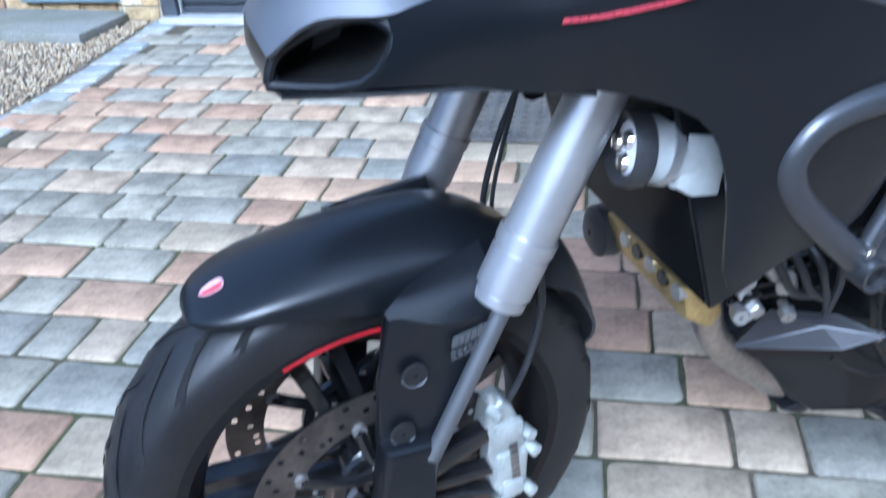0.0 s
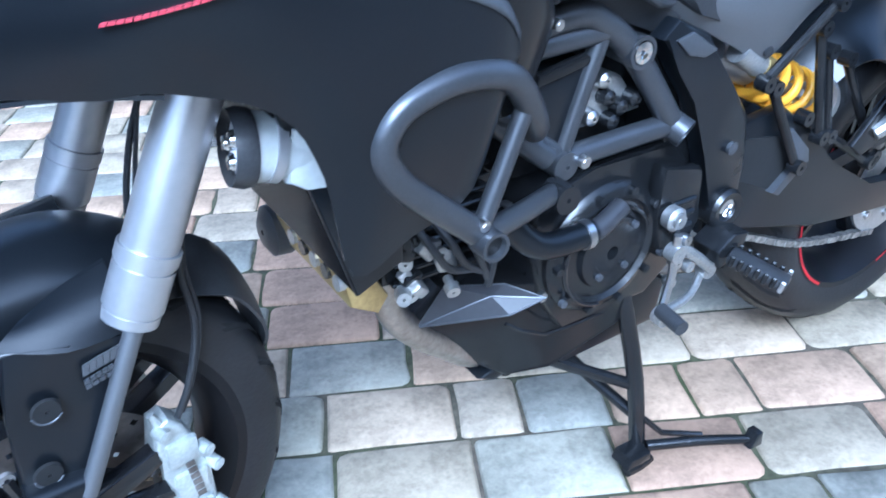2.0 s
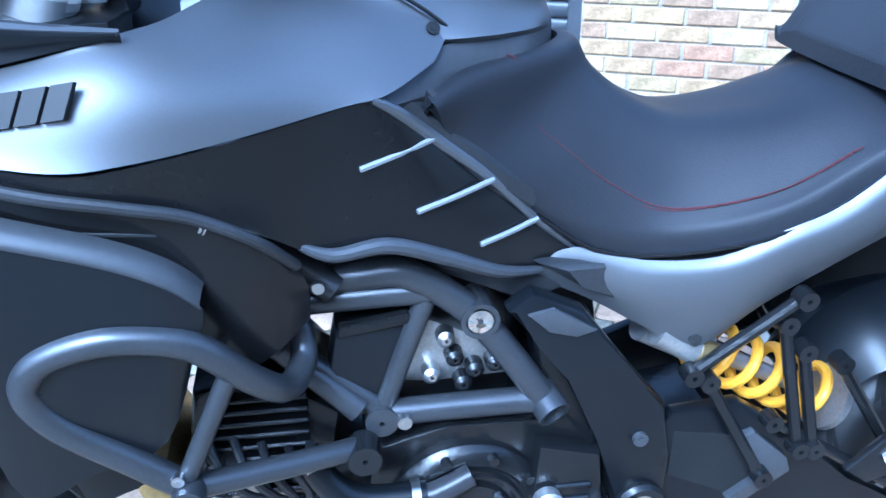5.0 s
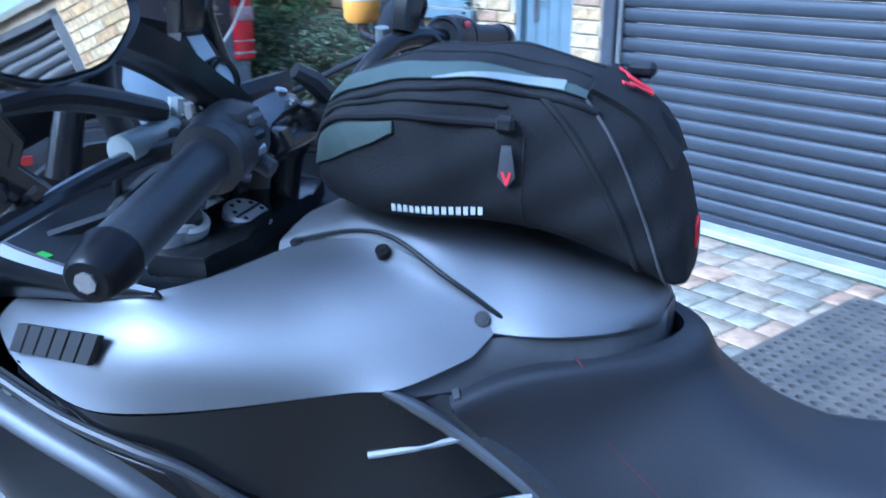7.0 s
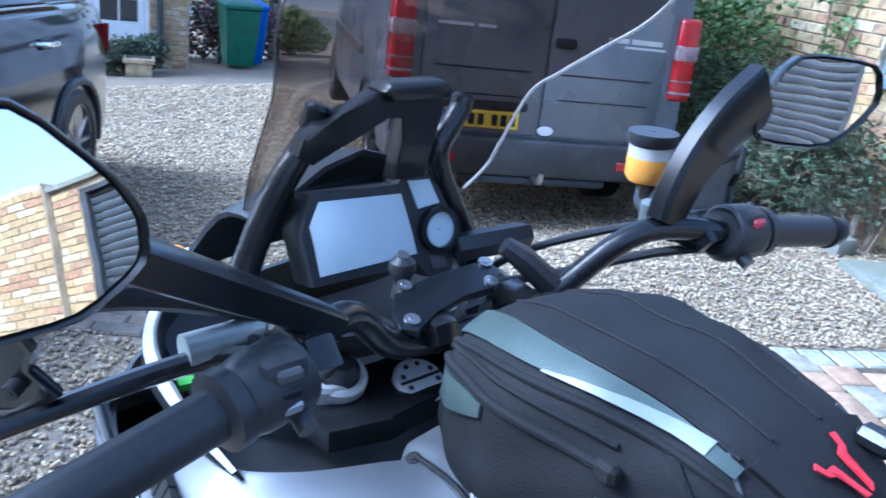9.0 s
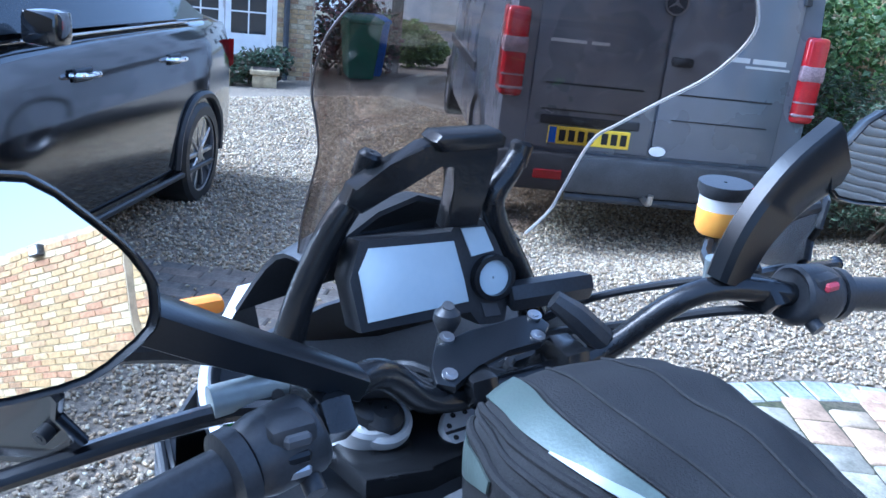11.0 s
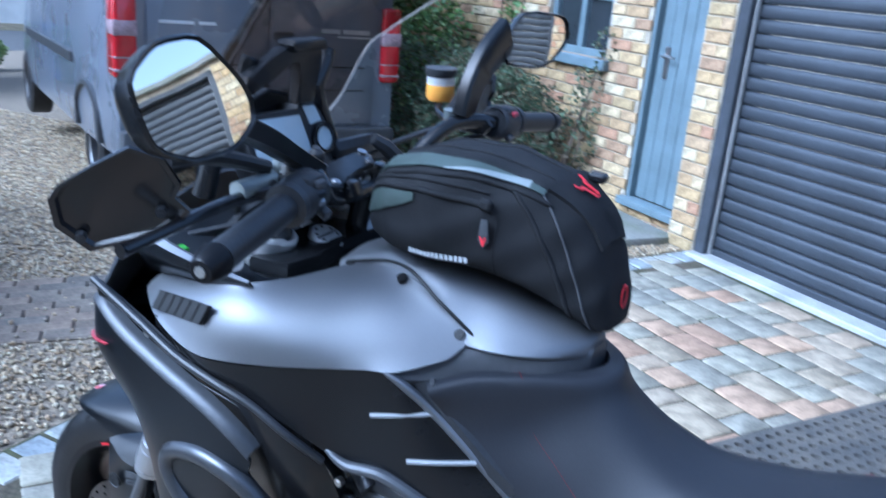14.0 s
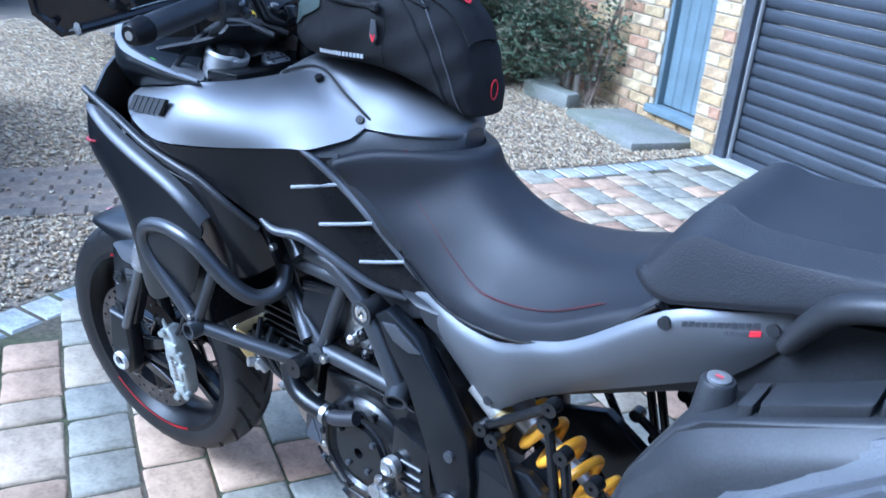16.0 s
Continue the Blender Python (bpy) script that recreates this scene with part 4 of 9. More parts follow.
def wheelie_bin(mat, label, m):
    root = thing("wheelie_bin", label, "bin", m, group="wheelie bins")

    def ring(z, a, b_):
        return [(-a, -b_, z), (a, -b_, z), (a, b_, z), (-a, b_, z)]
    bm = loft([ring(0.05, 0.21, 0.24), ring(0.5, 0.25, 0.3), ring(0.97, 0.285, 0.35)])
    bmesh.ops.bevel(bm, geom=bm.edges[:], offset=0.02, segments=1, affect="EDGES")
    part("body", bm, mat, root)
    part("lid", loft([ring(0.975, 0.3, 0.38), ring(1.02, 0.3, 0.38), ring(1.06, 0.24, 0.3)]), mat, root)
    part("handle", tube([(-0.2, 0.36, 0.98), (-0.2, 0.44, 0.99), (0.2, 0.44, 0.99), (0.2, 0.36, 0.98)], 0.015, seg=6, smooth=1), mat, root)
    for s in (-1, 1):
        part("wheel", lathe([(0.0, -0.03), (0.09, -0.03), (0.1, -0.015), (0.1, 0.015), (0.09, 0.03), (0.0, 0.03)], 16, m=pose(0.26 * s, 0.27, 0.1, 0, 0, 90)), M_black_plastic, root)
    return root


wheelie_bin(M_binG, "dark green plastic wheelie bin standing on the gravel", pose(-11.85, 6.25, ground_z(-11.85, 6.25), 0, 0, 75))
wheelie_bin(M_binB, "blue plastic wheelie bin behind the green one", pose(-12.4, 6.72, ground_z(-12.4, 6.72), 0, 0, 70))
shrub("red_shrub", "reddish brown winter hedge behind the bins", (-13.6, 6.5, -1.0), [(0, 0, 0.9, 0.9, 1.0), (-0.6, -1.2, 1.2, 0.9, 1.0), (0.3, 0.6, 0.6, 0.7, 1.0), (-0.8, -2.0, 1.6, 0.9, 1.0)], 9000, 0.10, M_leaf_red, 8)
shrub("bright_shrub", "bright green shrub at the drive's edge", (-14.6, 8.9, -1.1), [(0, 0, 0.45, 0.46, 1.0), (0.2, 0.35, 0.35, 0.4, 0.9), (-0.3, -0.4, 0.55, 0.44, 1.0)], 6000, 0.08, M_leaf_light, 6)
post = tagged(part("gate_post", boxed(-0.11, 0.11, -0.11, 0.11, 0, 1.7, 0.015), M_timber), "weathered dark timber gate post", "post")
post.matrix_world = pose(-13.3, 7.75, -1.1, 0, 0, 60)

# white house over the road
far = pose(-27, 17.0, -1.9, 0, 0, 60)
wh = thing("white_house", "white rendered house over the road with a white door", "house", far)
part("wall", boxed(-9, 9, 0, 0.4, -0.5, 5.4), M_render, wh)
part("wall", boxed(-9, -8.6, 0.4, 6, -0.5, 5.4), M_render, wh)
part("wall", boxed(8.6, 9, 0.4, 6, -0.5, 5.4), M_render, wh)
part("roof", prism([(-0.4, 5.4), (3.2, 8.2), (6.6, 5.4), (6.6, 5.2), (-0.4, 5.2)], -9.3, 9.3), M_slate, wh, "dark slate roof").matrix_local = pose(0, 0, 0, 0, 0, 90) @ Matrix.Diagonal((1, -1, 1, 1))
dr = part("door", boxed(-0.9, 0.1, -0.05, 0.0, 0.0, 2.1, 0.01), M_white, wh, "white panelled front door")
part("door_hood", prism([(-1.0, 2.05), (-0.92, 2.05), (-0.88, 2.14), (-0.4, 2.26), (0.08, 2.14), (0.12, 2.05), (0.2, 2.05), (0.15, 2.2), (-0.4, 2.36), (-0.95, 2.2)], -0.12, -0.01), M_white, dr)
part("knocker", boxed(-0.43, -0.37, -0.08, -0.05, 1.45, 1.7, 0.01), M_black_plastic, dr)
for x in (-4.5, 2.2, 5.0):
    for z in (1.0, 3.4):
        w_ = part("window", boxed(x, x + 1.1, -0.03, 0.0, z, z + 1.2, 0.01), M_white, wh)
        part("pane", boxed(x + 0.08, x + 1.02, -0.036, -0.03, z + 0.08, z + 1.12), M_glass_dark, w_)
part("base_band", boxed(-9, 9, -0.06, 0.0, -0.5, 0.35), M_brick_rest, wh)
rd = tagged(part("road", boxed(-20, 20, -7.0, -1.5, -0.06, 0.03), M_tarmac), "grey asphalt road in front of the white house", "road", kind="structure")
rd.matrix_world = far @ pose(0, 0, 0.22)

# trees and houses that close the view round the place
for k, (x, y, r, hh) in enumerate(((-36, 4, 4.5, 8), (-34, 30, 5, 9), (-12, 34, 5, 9), (-20, -16, 5, 9), (2, -22, 5, 8))):
    z0 = ground_z(x, y)
    t = thing("tree", "distant leafy tree beyond the drive", "tree", Matrix.Translation((x, y, z0)), group="far trees")
    bm = tube([(0, 0, -0.3), (0.1, 0.1, hh * 0.35), (0.0, 0.2, hh * 0.6), (0.1, 0.0, hh * 0.9)], [0.28, 0.2, 0.13, 0.03], seg=7)
    for q in range(9):
        a = q * 2.4
        tube([(0, 0, hh * (0.3 + 0.05 * q)), (r * 0.35 * math.cos(a), r * 0.35 * math.sin(a), hh * (0.5 + 0.04 * q)), (r * 0.65 * math.cos(a), r * 0.65 * math.sin(a), hh * (0.6 + 0.045 * q))], [0.1, 0.06, 0.02], bm, 5, 3)
    part("trunk", bm, M_bark, t)
    part("crown", leaves(cloud([(r * 0.5 * math.cos(q * 2.4), r * 0.5 * math.sin(q * 2.4), hh * (0.62 + 0.04 * q), r * 0.42, 0.9) for q in range(9)], 4000), 0.3), M_leaf, t)
hb2 = thing("brick_house", "yellow brick house side wall across the drive behind the viewer", "house", pose(2.5, -7.5, 0, 0, 0, 0))
wl2 = part("wall", boxed(-7, 8, -0.3, 0, -0.3, 5.0), M_mortar, hb2)
lay_bricks(wl2, brick_field(-6.95, 7.95, 0, 5.0, 0), pose(0, 0, 0, 0, 0, 180) @ Matrix.Diagonal((-1, 1, 1, 1)))
part("roof", boxed(-7.3, 8.3, -3.5, 0.3, 5.0, 5.2), M_slate, hb2)


# ---- motorcycle: local x to the rear, local y to its right, z up ----
BIKE = Matrix.Translation((0.008, 0.0454, 0.0015)) @ pose(0, 0, 0, 0, 0, -6) @ pose(0, 0, 0, 3.0, 0, 0)
STEER = Matrix.Translation((0.386, 0.026, 0)) @ pose(0, 0, 0, 0, 0, 6) @ Matrix.Translation((-0.386, 0, 0))
M_silver = material("satin_silver_paint", (0.178, 0.184, 0.196), 0.50, 0.8, vary=0.03, scale=5, fine=400, dirt=0.04)
M_grey_tube = material("grey_frame_paint", (0.075, 0.078, 0.085), 0.32, 0.6, vary=0.08, scale=12, fine=300)
M_matt = material("matt_black_panel", (0.0062, 0.0074, 0.0094), 0.28, spec=0.5, vary=0.12, scale=5, fine=400, bump=0.04, dirt=0.015)
M_gloss = material("gloss_black_paint", (0.010, 0.010, 0.011), 0.22, vary=0.1, scale=5, coat=0.3)
M_rim_black = material("wheel_black_paint", (0.008, 0.008, 0.009), 0.32, spec=0.22, vary=0.1, scale=5)
M_satin = material("satin_black_paint", (0.009, 0.009, 0.0095), 0.22, spec=0.4, vary=0.12, scale=5, dirt=0.015)
M_skirt = material("dark_grey_trim", (0.07, 0.073, 0.08), 0.42, 0.3, vary=0.08)
M_vinyl = material("seat_vinyl", (0.020, 0.021, 0.025), 0.46, spec=0.35, vary=0.12, scale=6, fine=500, bump=0.15, bump_scale=700)
M_vinyl2 = material("grained_vinyl", (0.026, 0.027, 0.031), 0.55, spec=0.35, vary=0.12, scale=6, fine=500, bump=0.35, bump_scale=500)
M_case = material("case_plastic", (0.07, 0.073, 0.08), 0.36, vary=0.08, scale=6, fine=600, bump=0.3, bump_scale=600)
M_fabric = material("bag_fabric", (0.0125, 0.0127, 0.0138), 0.8, spec=0.3, vary=0.2, scale=9, fine=500, bump=0.35, bump_scale=650)
M_piping = material("grey_piping", (0.065, 0.066, 0.070), 0.6, vary=0.1)
M_reflex = material("reflective_panel", (0.066, 0.085, 0.077), 0.4, 0.2, vary=0.1, scale=20, fine=500, bump=0.1)
M_reflex2 = material("pale_reflective_panel", (0.23, 0.255, 0.255), 0.4, 0.2, vary=0.06, scale=20)
M_red = material("red_print", (0.62, 0.03, 0.045), 0.45, vary=0.08)
M_badge = material("badge_enamel", (0.55, 0.36, 0.40), 0.4, vary=0.1)
M_badge_red = material("badge_red", (0.42, 0.05, 0.07), 0.4, vary=0.1)
M_thread = material("red_thread", (0.075, 0.013, 0.016), 0.8, vary=0.2)
M_amber = material("amber_lens", (0.85, 0.30, 0.03), 0.25, vary=0.1, trans=0.2)
M_spring = material("yellow_spring", (0.80, 0.40, 0.015), 0.35, vary=0.06, coat=0.2)
M_brass = material("passivated_bracket", (0.50, 0.38, 0.16), 0.42, 0.8, vary=0.2, scale=14)
M_fork = material("fork_tube_anodised", (0.44, 0.442, 0.452), 0.36, 0.75, vary=0.04, scale=10)
M_alloy = material("cast_alloy", (0.46, 0.46, 0.45), 0.42, 0.85, vary=0.15, scale=20, fine=250, bump=0.15)
M_disc = material("brake_disc_steel", (0.30, 0.27, 0.25), 0.42, 0.85, vary=0.15, scale=20, second=(0.17, 0.155, 0.145))
M_nut = material("brushed_bright_metal", (0.58, 0.58, 0.57), 0.5, 0.35, vary=0.08)
M_disc_rivet = material("rivet_steel", (0.30, 0.29, 0.28), 0.45, 0.7, vary=0.1)
M_steel = material("warm_steel_pipe", (0.42, 0.385, 0.34), 0.34, 0.9, vary=0.2, scale=12, second=(0.30, 0.26, 0.22))
M_engine = material("engine_black", (0.010, 0.0104, 0.0113), 0.23, spec=0.55, vary=0.2, scale=14, bump=0.15)
M_chain = material("chain_steel", (0.30, 0.29, 0.27), 0.45, 0.8, vary=0.3, scale=60)
M_lcd = material("pale_display", (0.56, 0.63, 0.66), 0.28, vary=0.04, scale=4)
M_mirror = material("mirror_glass", (0.92, 0.86, 0.75), 0.015, 1.0, vary=0.0)
M_bluecast = material("pale_blue_cast", (0.30, 0.33, 0.325), 0.4, 0.4, vary=0.08)
M_fluid = material("brake_fluid", (0.85, 0.40, 0.06), 0.2, vary=0.05)
M_print = material("white_print", (0.50, 0.51, 0.52), 0.6, vary=0.1)
M_cup = material("frosted_cup", (0.75, 0.76, 0.76), 0.3, vary=0.05, trans=0.5)
M_lampwhite = material("white_lamp_housing", (0.40, 0.42, 0.41), 0.5, vary=0.08, scale=12)
M_green = material("green_sticker", (0.08, 0.28, 0.03), 0.5, vary=0.1)
M_strip = material("grey_strip_plastic", (0.26, 0.27, 0.28), 0.5, vary=0.06)
M_piano = material("glossy_dark_metal", (0.03, 0.03, 0.033), 0.3, 0.0, vary=0.1)
M_groove = material("tread_groove", (0.008, 0.008, 0.008), 0.95, vary=0.2)


def smoked(name, tint, ior=1.45):
    """A clear sheet: tinted see-through with a Fresnel gloss."""
    m = bpy.data.materials.new(name)
    m.use_nodes = True
    nd, lk = m.node_tree.nodes, m.node_tree.links
    nd.remove(nd["Principled BSDF"])
    tr, gl, fr, mx, mu = (nd.new("ShaderNode" + k) for k in ("BsdfTransparent", "BsdfGlossy", "LayerWeight", "MixShader", "Math"))
    tr.inputs["Color"].default_value = (*tint, 1)
    gl.inputs["Roughness"].default_value = 0.03
    fr.inputs["Blend"].default_value = 0.15
    mu.operation = "MULTIPLY"
    mu.inputs[1].default_value = 0.35
    lk.new(fr.outputs["Facing"], mu.inputs[0])
    lk.new(mu.outputs[0], mx.inputs[0])
    lk.new(tr.outputs[0], mx.inputs[1])
    lk.new(gl.outputs[0], mx.inputs[2])
    lk.new(mx.outputs[0], nd["Material Output"].inputs["Surface"])
    return m


M_smoke_edge = material("screen_cut_edge", (0.10, 0.08, 0.07), 0.3, vary=0.1)
M_smoke = smoked("smoked_screen", (0.60, 0.555, 0.525))


def skin(rows, thick=0.004, nu=4, nv=3, bm=None, ease=0, rim=0):
    """A curved panel: rows of points made smooth both ways, then thickened."""
    rows = [spline(r, nv) if nv > 1 else [Vector(p) for p in r] for r in rows]
    if nu > 1:
        cols = [spline([r[j] for r in rows], nu) for j in range(len(rows[0]))]
        rows = [[c[i] for c in cols] for i in range(len(cols[0]))]
    for _ in range(rim):
        for j in (0, len(rows[0]) - 1):
            line = [r[j].copy() for r in rows]
            for i in range(1, len(rows) - 1):
                rows[i][j] = line[i] * 0.5 + (line[i - 1] + line[i + 1]) * 0.25
    for _ in range(ease):
        rows = [[rows[i][j] if i in (0, len(rows) - 1) or j in (0, len(rows[0]) - 1) else
                 rows[i][j] * 0.5 + (rows[i - 1][j] + rows[i + 1][j] + rows[i][j - 1] + rows[i][j + 1]) * 0.125 for j in range(len(rows[0]))] for i in range(len(rows))]
    return sheet(rows, thick, bm)


def flip(bm):
    bmesh.ops.scale(bm, vec=(1, -1, 1), verts=bm.verts)
    return bm


def turn(bm, m):
    bmesh.ops.transform(bm, matrix=m, verts=bm.verts)
    return bm


def steer(bm):
    return turn(bm, STEER)


def pair(name, make, mat, parent, label="", sharp=35):
    """The same part on the left and mirrored on the right."""
    return [part(name, make(), mat, parent, label, sharp), part(name, flip(make()), mat, parent, label, sharp)]


def tank_like(secs, n=3):
    """A closed body from half sections (y <= 0), each from the top middle down to the bottom middle."""
    rings = []
    for x, half in secs:
        full = half + [(-y, z) for y, z in half[::-1] if y < -1e-6]
        rings.append(spline([(x if not isinstance(x, list) else x[i % len(x)], y, z) for i, (y, z) in enumerate(full)], n, True))
    cols = [spline([r[j] for r in rings], 4) for j in range(len(rings[0]))]
    return loft([[c[i] for c in cols] for i in range(len(cols[0]))])


def bolt(parent, p, axis=(0, -1, 0), r=0.007, h=0.006, mat=None, name="bolt", steered=False, m=None):
    a = Vector(axis).normalized()
    bm = cyl(Vector(p) - a * 0.004, Vector(p) + a * h, r, 12)
    cyl(Vector(p) + a * (h - 0.0005), Vector(p) + a * (h + 0.0008), r * 0.5, 6, bm)
    if steered or m is not None:
        turn(bm, m if m is not None else STEER)
    return part(name, bm, mat or M_black_plastic, parent)


def bars(parent, p0, p1, count, height, mat, up=(0, 0, 1), gap=0.25, slant=0.0, thick=0.0012, name="lettering_bar"):
    """Plain bars in a row that stand for a wordmark."""
    p0, p1, up = Vector(p0), Vector(p1), Vector(up).normalized()
    step, d = (p1 - p0) / count, (p1 - p0).normalized()
    nrm = d.cross(up).normalized()
    bm = bmesh.new()
    for i in range(count):
        a = p0 + step * i
        b_ = a + step * (1 - gap)
        q = [a, b_, b_ + up * height + d * slant, a + up * height + d * slant]
        lo, hi = [bm.verts.new(v - nrm * thick) for v in q], [bm.verts.new(v + nrm * thick) for v in q]
        bm.faces.new(lo)
        bm.faces.new(hi)
        for k in range(4):
            bm.faces.new((lo[k], lo[(k + 1) % 4], hi[(k + 1) % 4], hi[k]))
    return part(name, bm, mat, parent)


bike = thing("motorcycle", "silver grey and matt black adventure motorcycle standing on block paving", "motorcycle", BIKE)


# wheels
def make_wheel(name, centre, radius, half, rim_r, m, red, spokes, hub_r, rim_half, phase=0.0):
    """Tyre, rim, spokes, hub and rim stripes about one axle."""
    at = m @ Matrix.Translation(centre)
    wheel = part(name, lathe([(rim_r + 0.012, -rim_half), (rim_r - 0.004, -rim_half), (rim_r - 0.016, -rim_half * 0.72), (rim_r - 0.03, -rim_half * 0.3),
                              (rim_r - 0.03, rim_half * 0.3), (rim_r - 0.016, rim_half * 0.72), (rim_r - 0.004, rim_half), (rim_r + 0.012, rim_half)],
                             64, m=at, closed=True), M_rim_black, bike, "black cast wheel with red rim stripes")
    prof = [(rim_r + 0.008, -rim_half * 1.0)]
    for k in range(13):
        a = math.pi * (k / 12 - 0.5)
        prof.append((radius - half * 0.62 * (1 - math.cos(a)) ** 1.15 - (0.012 if k in (0, 12) else 0), half * math.sin(a) * (1.0 if abs(math.sin(a)) < 0.9 else 1.0)))
    prof.append((rim_r + 0.008, rim_half * 1.0))
    part("tyre", lathe(prof, 72, m=at, closed=True), M_tyre, wheel, "black road tyre with sipes")
    grooves = bmesh.new()

    def on_tyre(a, w):
        an = math.asin(max(-1, min(1, w / half)))
        rr = radius - half * 0.62 * (1 - math.cos(an)) ** 1.15 + 0.0012
        return at @ Vector((rr * math.cos(a), w, rr * math.sin(a)))

    for i in range(22):
        for s in (-1, 1):
            a0 = 2 * math.pi * (i + (0.5 if s > 0 else 0)) / 22
            for w0, w1, sweep, wid, off in ((0.05, 0.90, 0.36, 0.019, 0.0), (0.40, 0.95, 0.20, 0.014, 0.15)):
                row = []
                for k in range(8):
                    f = k / 7
                    w = s * half * (w0 + (w1 - w0) * f)
                    a = a0 + off + sweep * f ** 1.3
                    d = wid * (1 - 0.45 * f) / radius
                    row.append((grooves.verts.new(on_tyre(a - d / 2, w)), grooves.verts.new(on_tyre(a + d / 2, w))))
                for p, q in zip(row, row[1:]):
                    grooves.faces.new((p[0], p[1], q[1], q[0]))
    part("tread_groove", grooves, M_groove, wheel)
    part("hub", lathe([(0.018, -0.06), (hub_r * 0.7, -0.06), (hub_r, -0.04), (hub_r * 0.8, 0), (hub_r, 0.04), (hub_r * 0.7, 0.06), (0.018, 0.06)], 32, m=at, closed=True), M_gloss, wheel)
    for k in range(spokes):
        for s in (-1, 1):
            a = 2 * math.pi * (k + phase) / spokes
            bm = prism([(hub_r * 0.75, s * 0.019 - 0.0095), (hub_r * 1.6, s * 0.0185 - 0.007), (rim_r - 0.05, s * 0.021 - 0.0065), (rim_r - 0.018, s * 0.023 - 0.011),
                        (rim_r - 0.018, s * 0.023 + 0.011), (rim_r - 0.05, s * 0.021 + 0.0065), (hub_r * 1.6, s * 0.0185 + 0.007), (hub_r * 0.75, s * 0.019 + 0.0095)], -0.013, 0.013, bevel=0.004)
            part("spoke", turn(bm, at @ Matrix.Rotation(-a, 4, "Y")), M_gloss, wheel)
    for a0, a1 in red:
        for s in (-1, 1):
            st = bmesh.new()
            ring = []
            for k in range(17):
                a = a0 + (a1 - a0) * k / 16
                ring.append([st.verts.new(at @ Vector((r * math.cos(a), s * h, r * math.sin(a)))) for r, h in
                             ((rim_r - 0.002, rim_half + 0.0010), (rim_r + 0.0035, rim_half + 0.0010))])
            for p, q in zip(ring, ring[1:]):
                st.faces.new((p[0], p[1], q[1], q[0]))
            bmesh.ops.solidify(st, geom=st.faces[:], thickness=0.0006)
            part("rim_stripe", st, M_red, wheel)
    return wheel, at


def make_disc(wheel, at, y, r0, r1, n=132, name="brake_disc"):
    """A drilled steel ring with its carrier arms and bobbins."""
    bm = bmesh.new()
    rad = [r0 + (r1 - r0) * k / 7 for k in range(8)]
    vs = [[bm.verts.new((r * math.cos(2 * math.pi * j / n), y, r * math.sin(2 * math.pi * j / n))) for j in range(n)] for r in rad]
    fs = []
    for k in range(7):
        for j in range(n):
            row = (j + 2 * (j // 11 % 2)) % 11
            hole = (row, k) in ((1, 1), (4, 3), (7, 5), (9, 2), (2, 5))
            if not hole:
                fs.append(bm.faces.new((vs[k][j], vs[k][(j + 1) % n], vs[k + 1][(j + 1) % n], vs[k + 1][j])))
    bmesh.ops.solidify(bm, geom=fs, thickness=0.005)
    disc = part(name, turn(bm, at), M_disc, wheel, "drilled steel brake disc")
    for k in range(8):
        a = 2 * math.pi * (k + 0.3) / 8
        p = Vector((r0 * math.cos(a), y, r0 * math.sin(a)))
        part("bobbin", lathe([(0.003, -0.005), (0.008, -0.005), (0.0085, 0.004), (0.003, 0.005)], 14, m=at @ Matrix.Translation(p), closed=True), M_disc_rivet, disc)
        part("carrier_arm", turn(tube([Vector((0.03 * math.cos(a - 0.4), y * 0.9, 0.03 * math.sin(a - 0.4))), p * 0.6 + Vector((0, y * 0.38, 0)), p], [0.014, 0.008, 0.008], seg=8, smooth=3), at),
             M_gloss, disc)
    part("carrier_ring", lathe([(0.048, -0.004), (0.062, -0.004), (0.062, 0.004), (0.048, 0.004)], 40, m=at @ Matrix.Translation((0, y * 0.95, 0)), closed=True), M_gloss, disc)
    return disc


# front end: its own frame at the wheel's centre, y along the axle, turned a little to one side
AX = Vector((-0.0965, 0.9936, 0.0590)).normalized()
AZ = (Vector((0, 0, 1)) - AX * AX.z).normalized()
AB = AX.cross(AZ)
FRONT = Matrix(((AB.x, AX.x, AZ.x, 0.0136), (AB.y, AX.y, AZ.y, -0.0192), (AB.z, AX.z, AZ.z, 0.3456), (0, 0, 0, 1)))
FORKS = FRONT
fwheel, FW = make_wheel("front_wheel", (0, 0, 0), 0.293, 0.057, 0.2225, FRONT, [(1.15, 2.0), (-2.35, -1.2)], 5, 0.045, 0.053, 0.48)
make_disc(fwheel, FW, -0.066, 0.108, 0.154)
make_disc(fwheel, FW, 0.066, 0.108, 0.154)
rwheel, RW = make_wheel("rear_wheel", (1.49, 0, 0.34), 0.322, 0.095, 0.222, Matrix.Identity(4), [(2.6, 4.2), (-1.2, 0.3)], 5, 0.06, 0.085, 0.2)
part("sprocket", lathe([(0.05, -0.1), (0.098, -0.1), (0.098, -0.094), (0.05, -0.094)], 40, m=RW, closed=True), M_alloy, rwheel)
for k in range(6):
    bolt(rwheel, RW @ Vector((0.07 * math.cos(k), -0.1, 0.07 * math.sin(k))), r=0.008, mat=M_metal, name="sprocket_nut")
part("axle_nut", turn(lathe([(0.0125, -0.02), (0.022, -0.02), (0.022, 0.010), (0.0195, 0.014), (0.0125, 0.013)], 28, m=Matrix.Translation((0.0, -0.128, 0.004)) @ pose(0, 0, 0, 180, 0, 0), closed=True), FORKS), M_nut, fwheel)
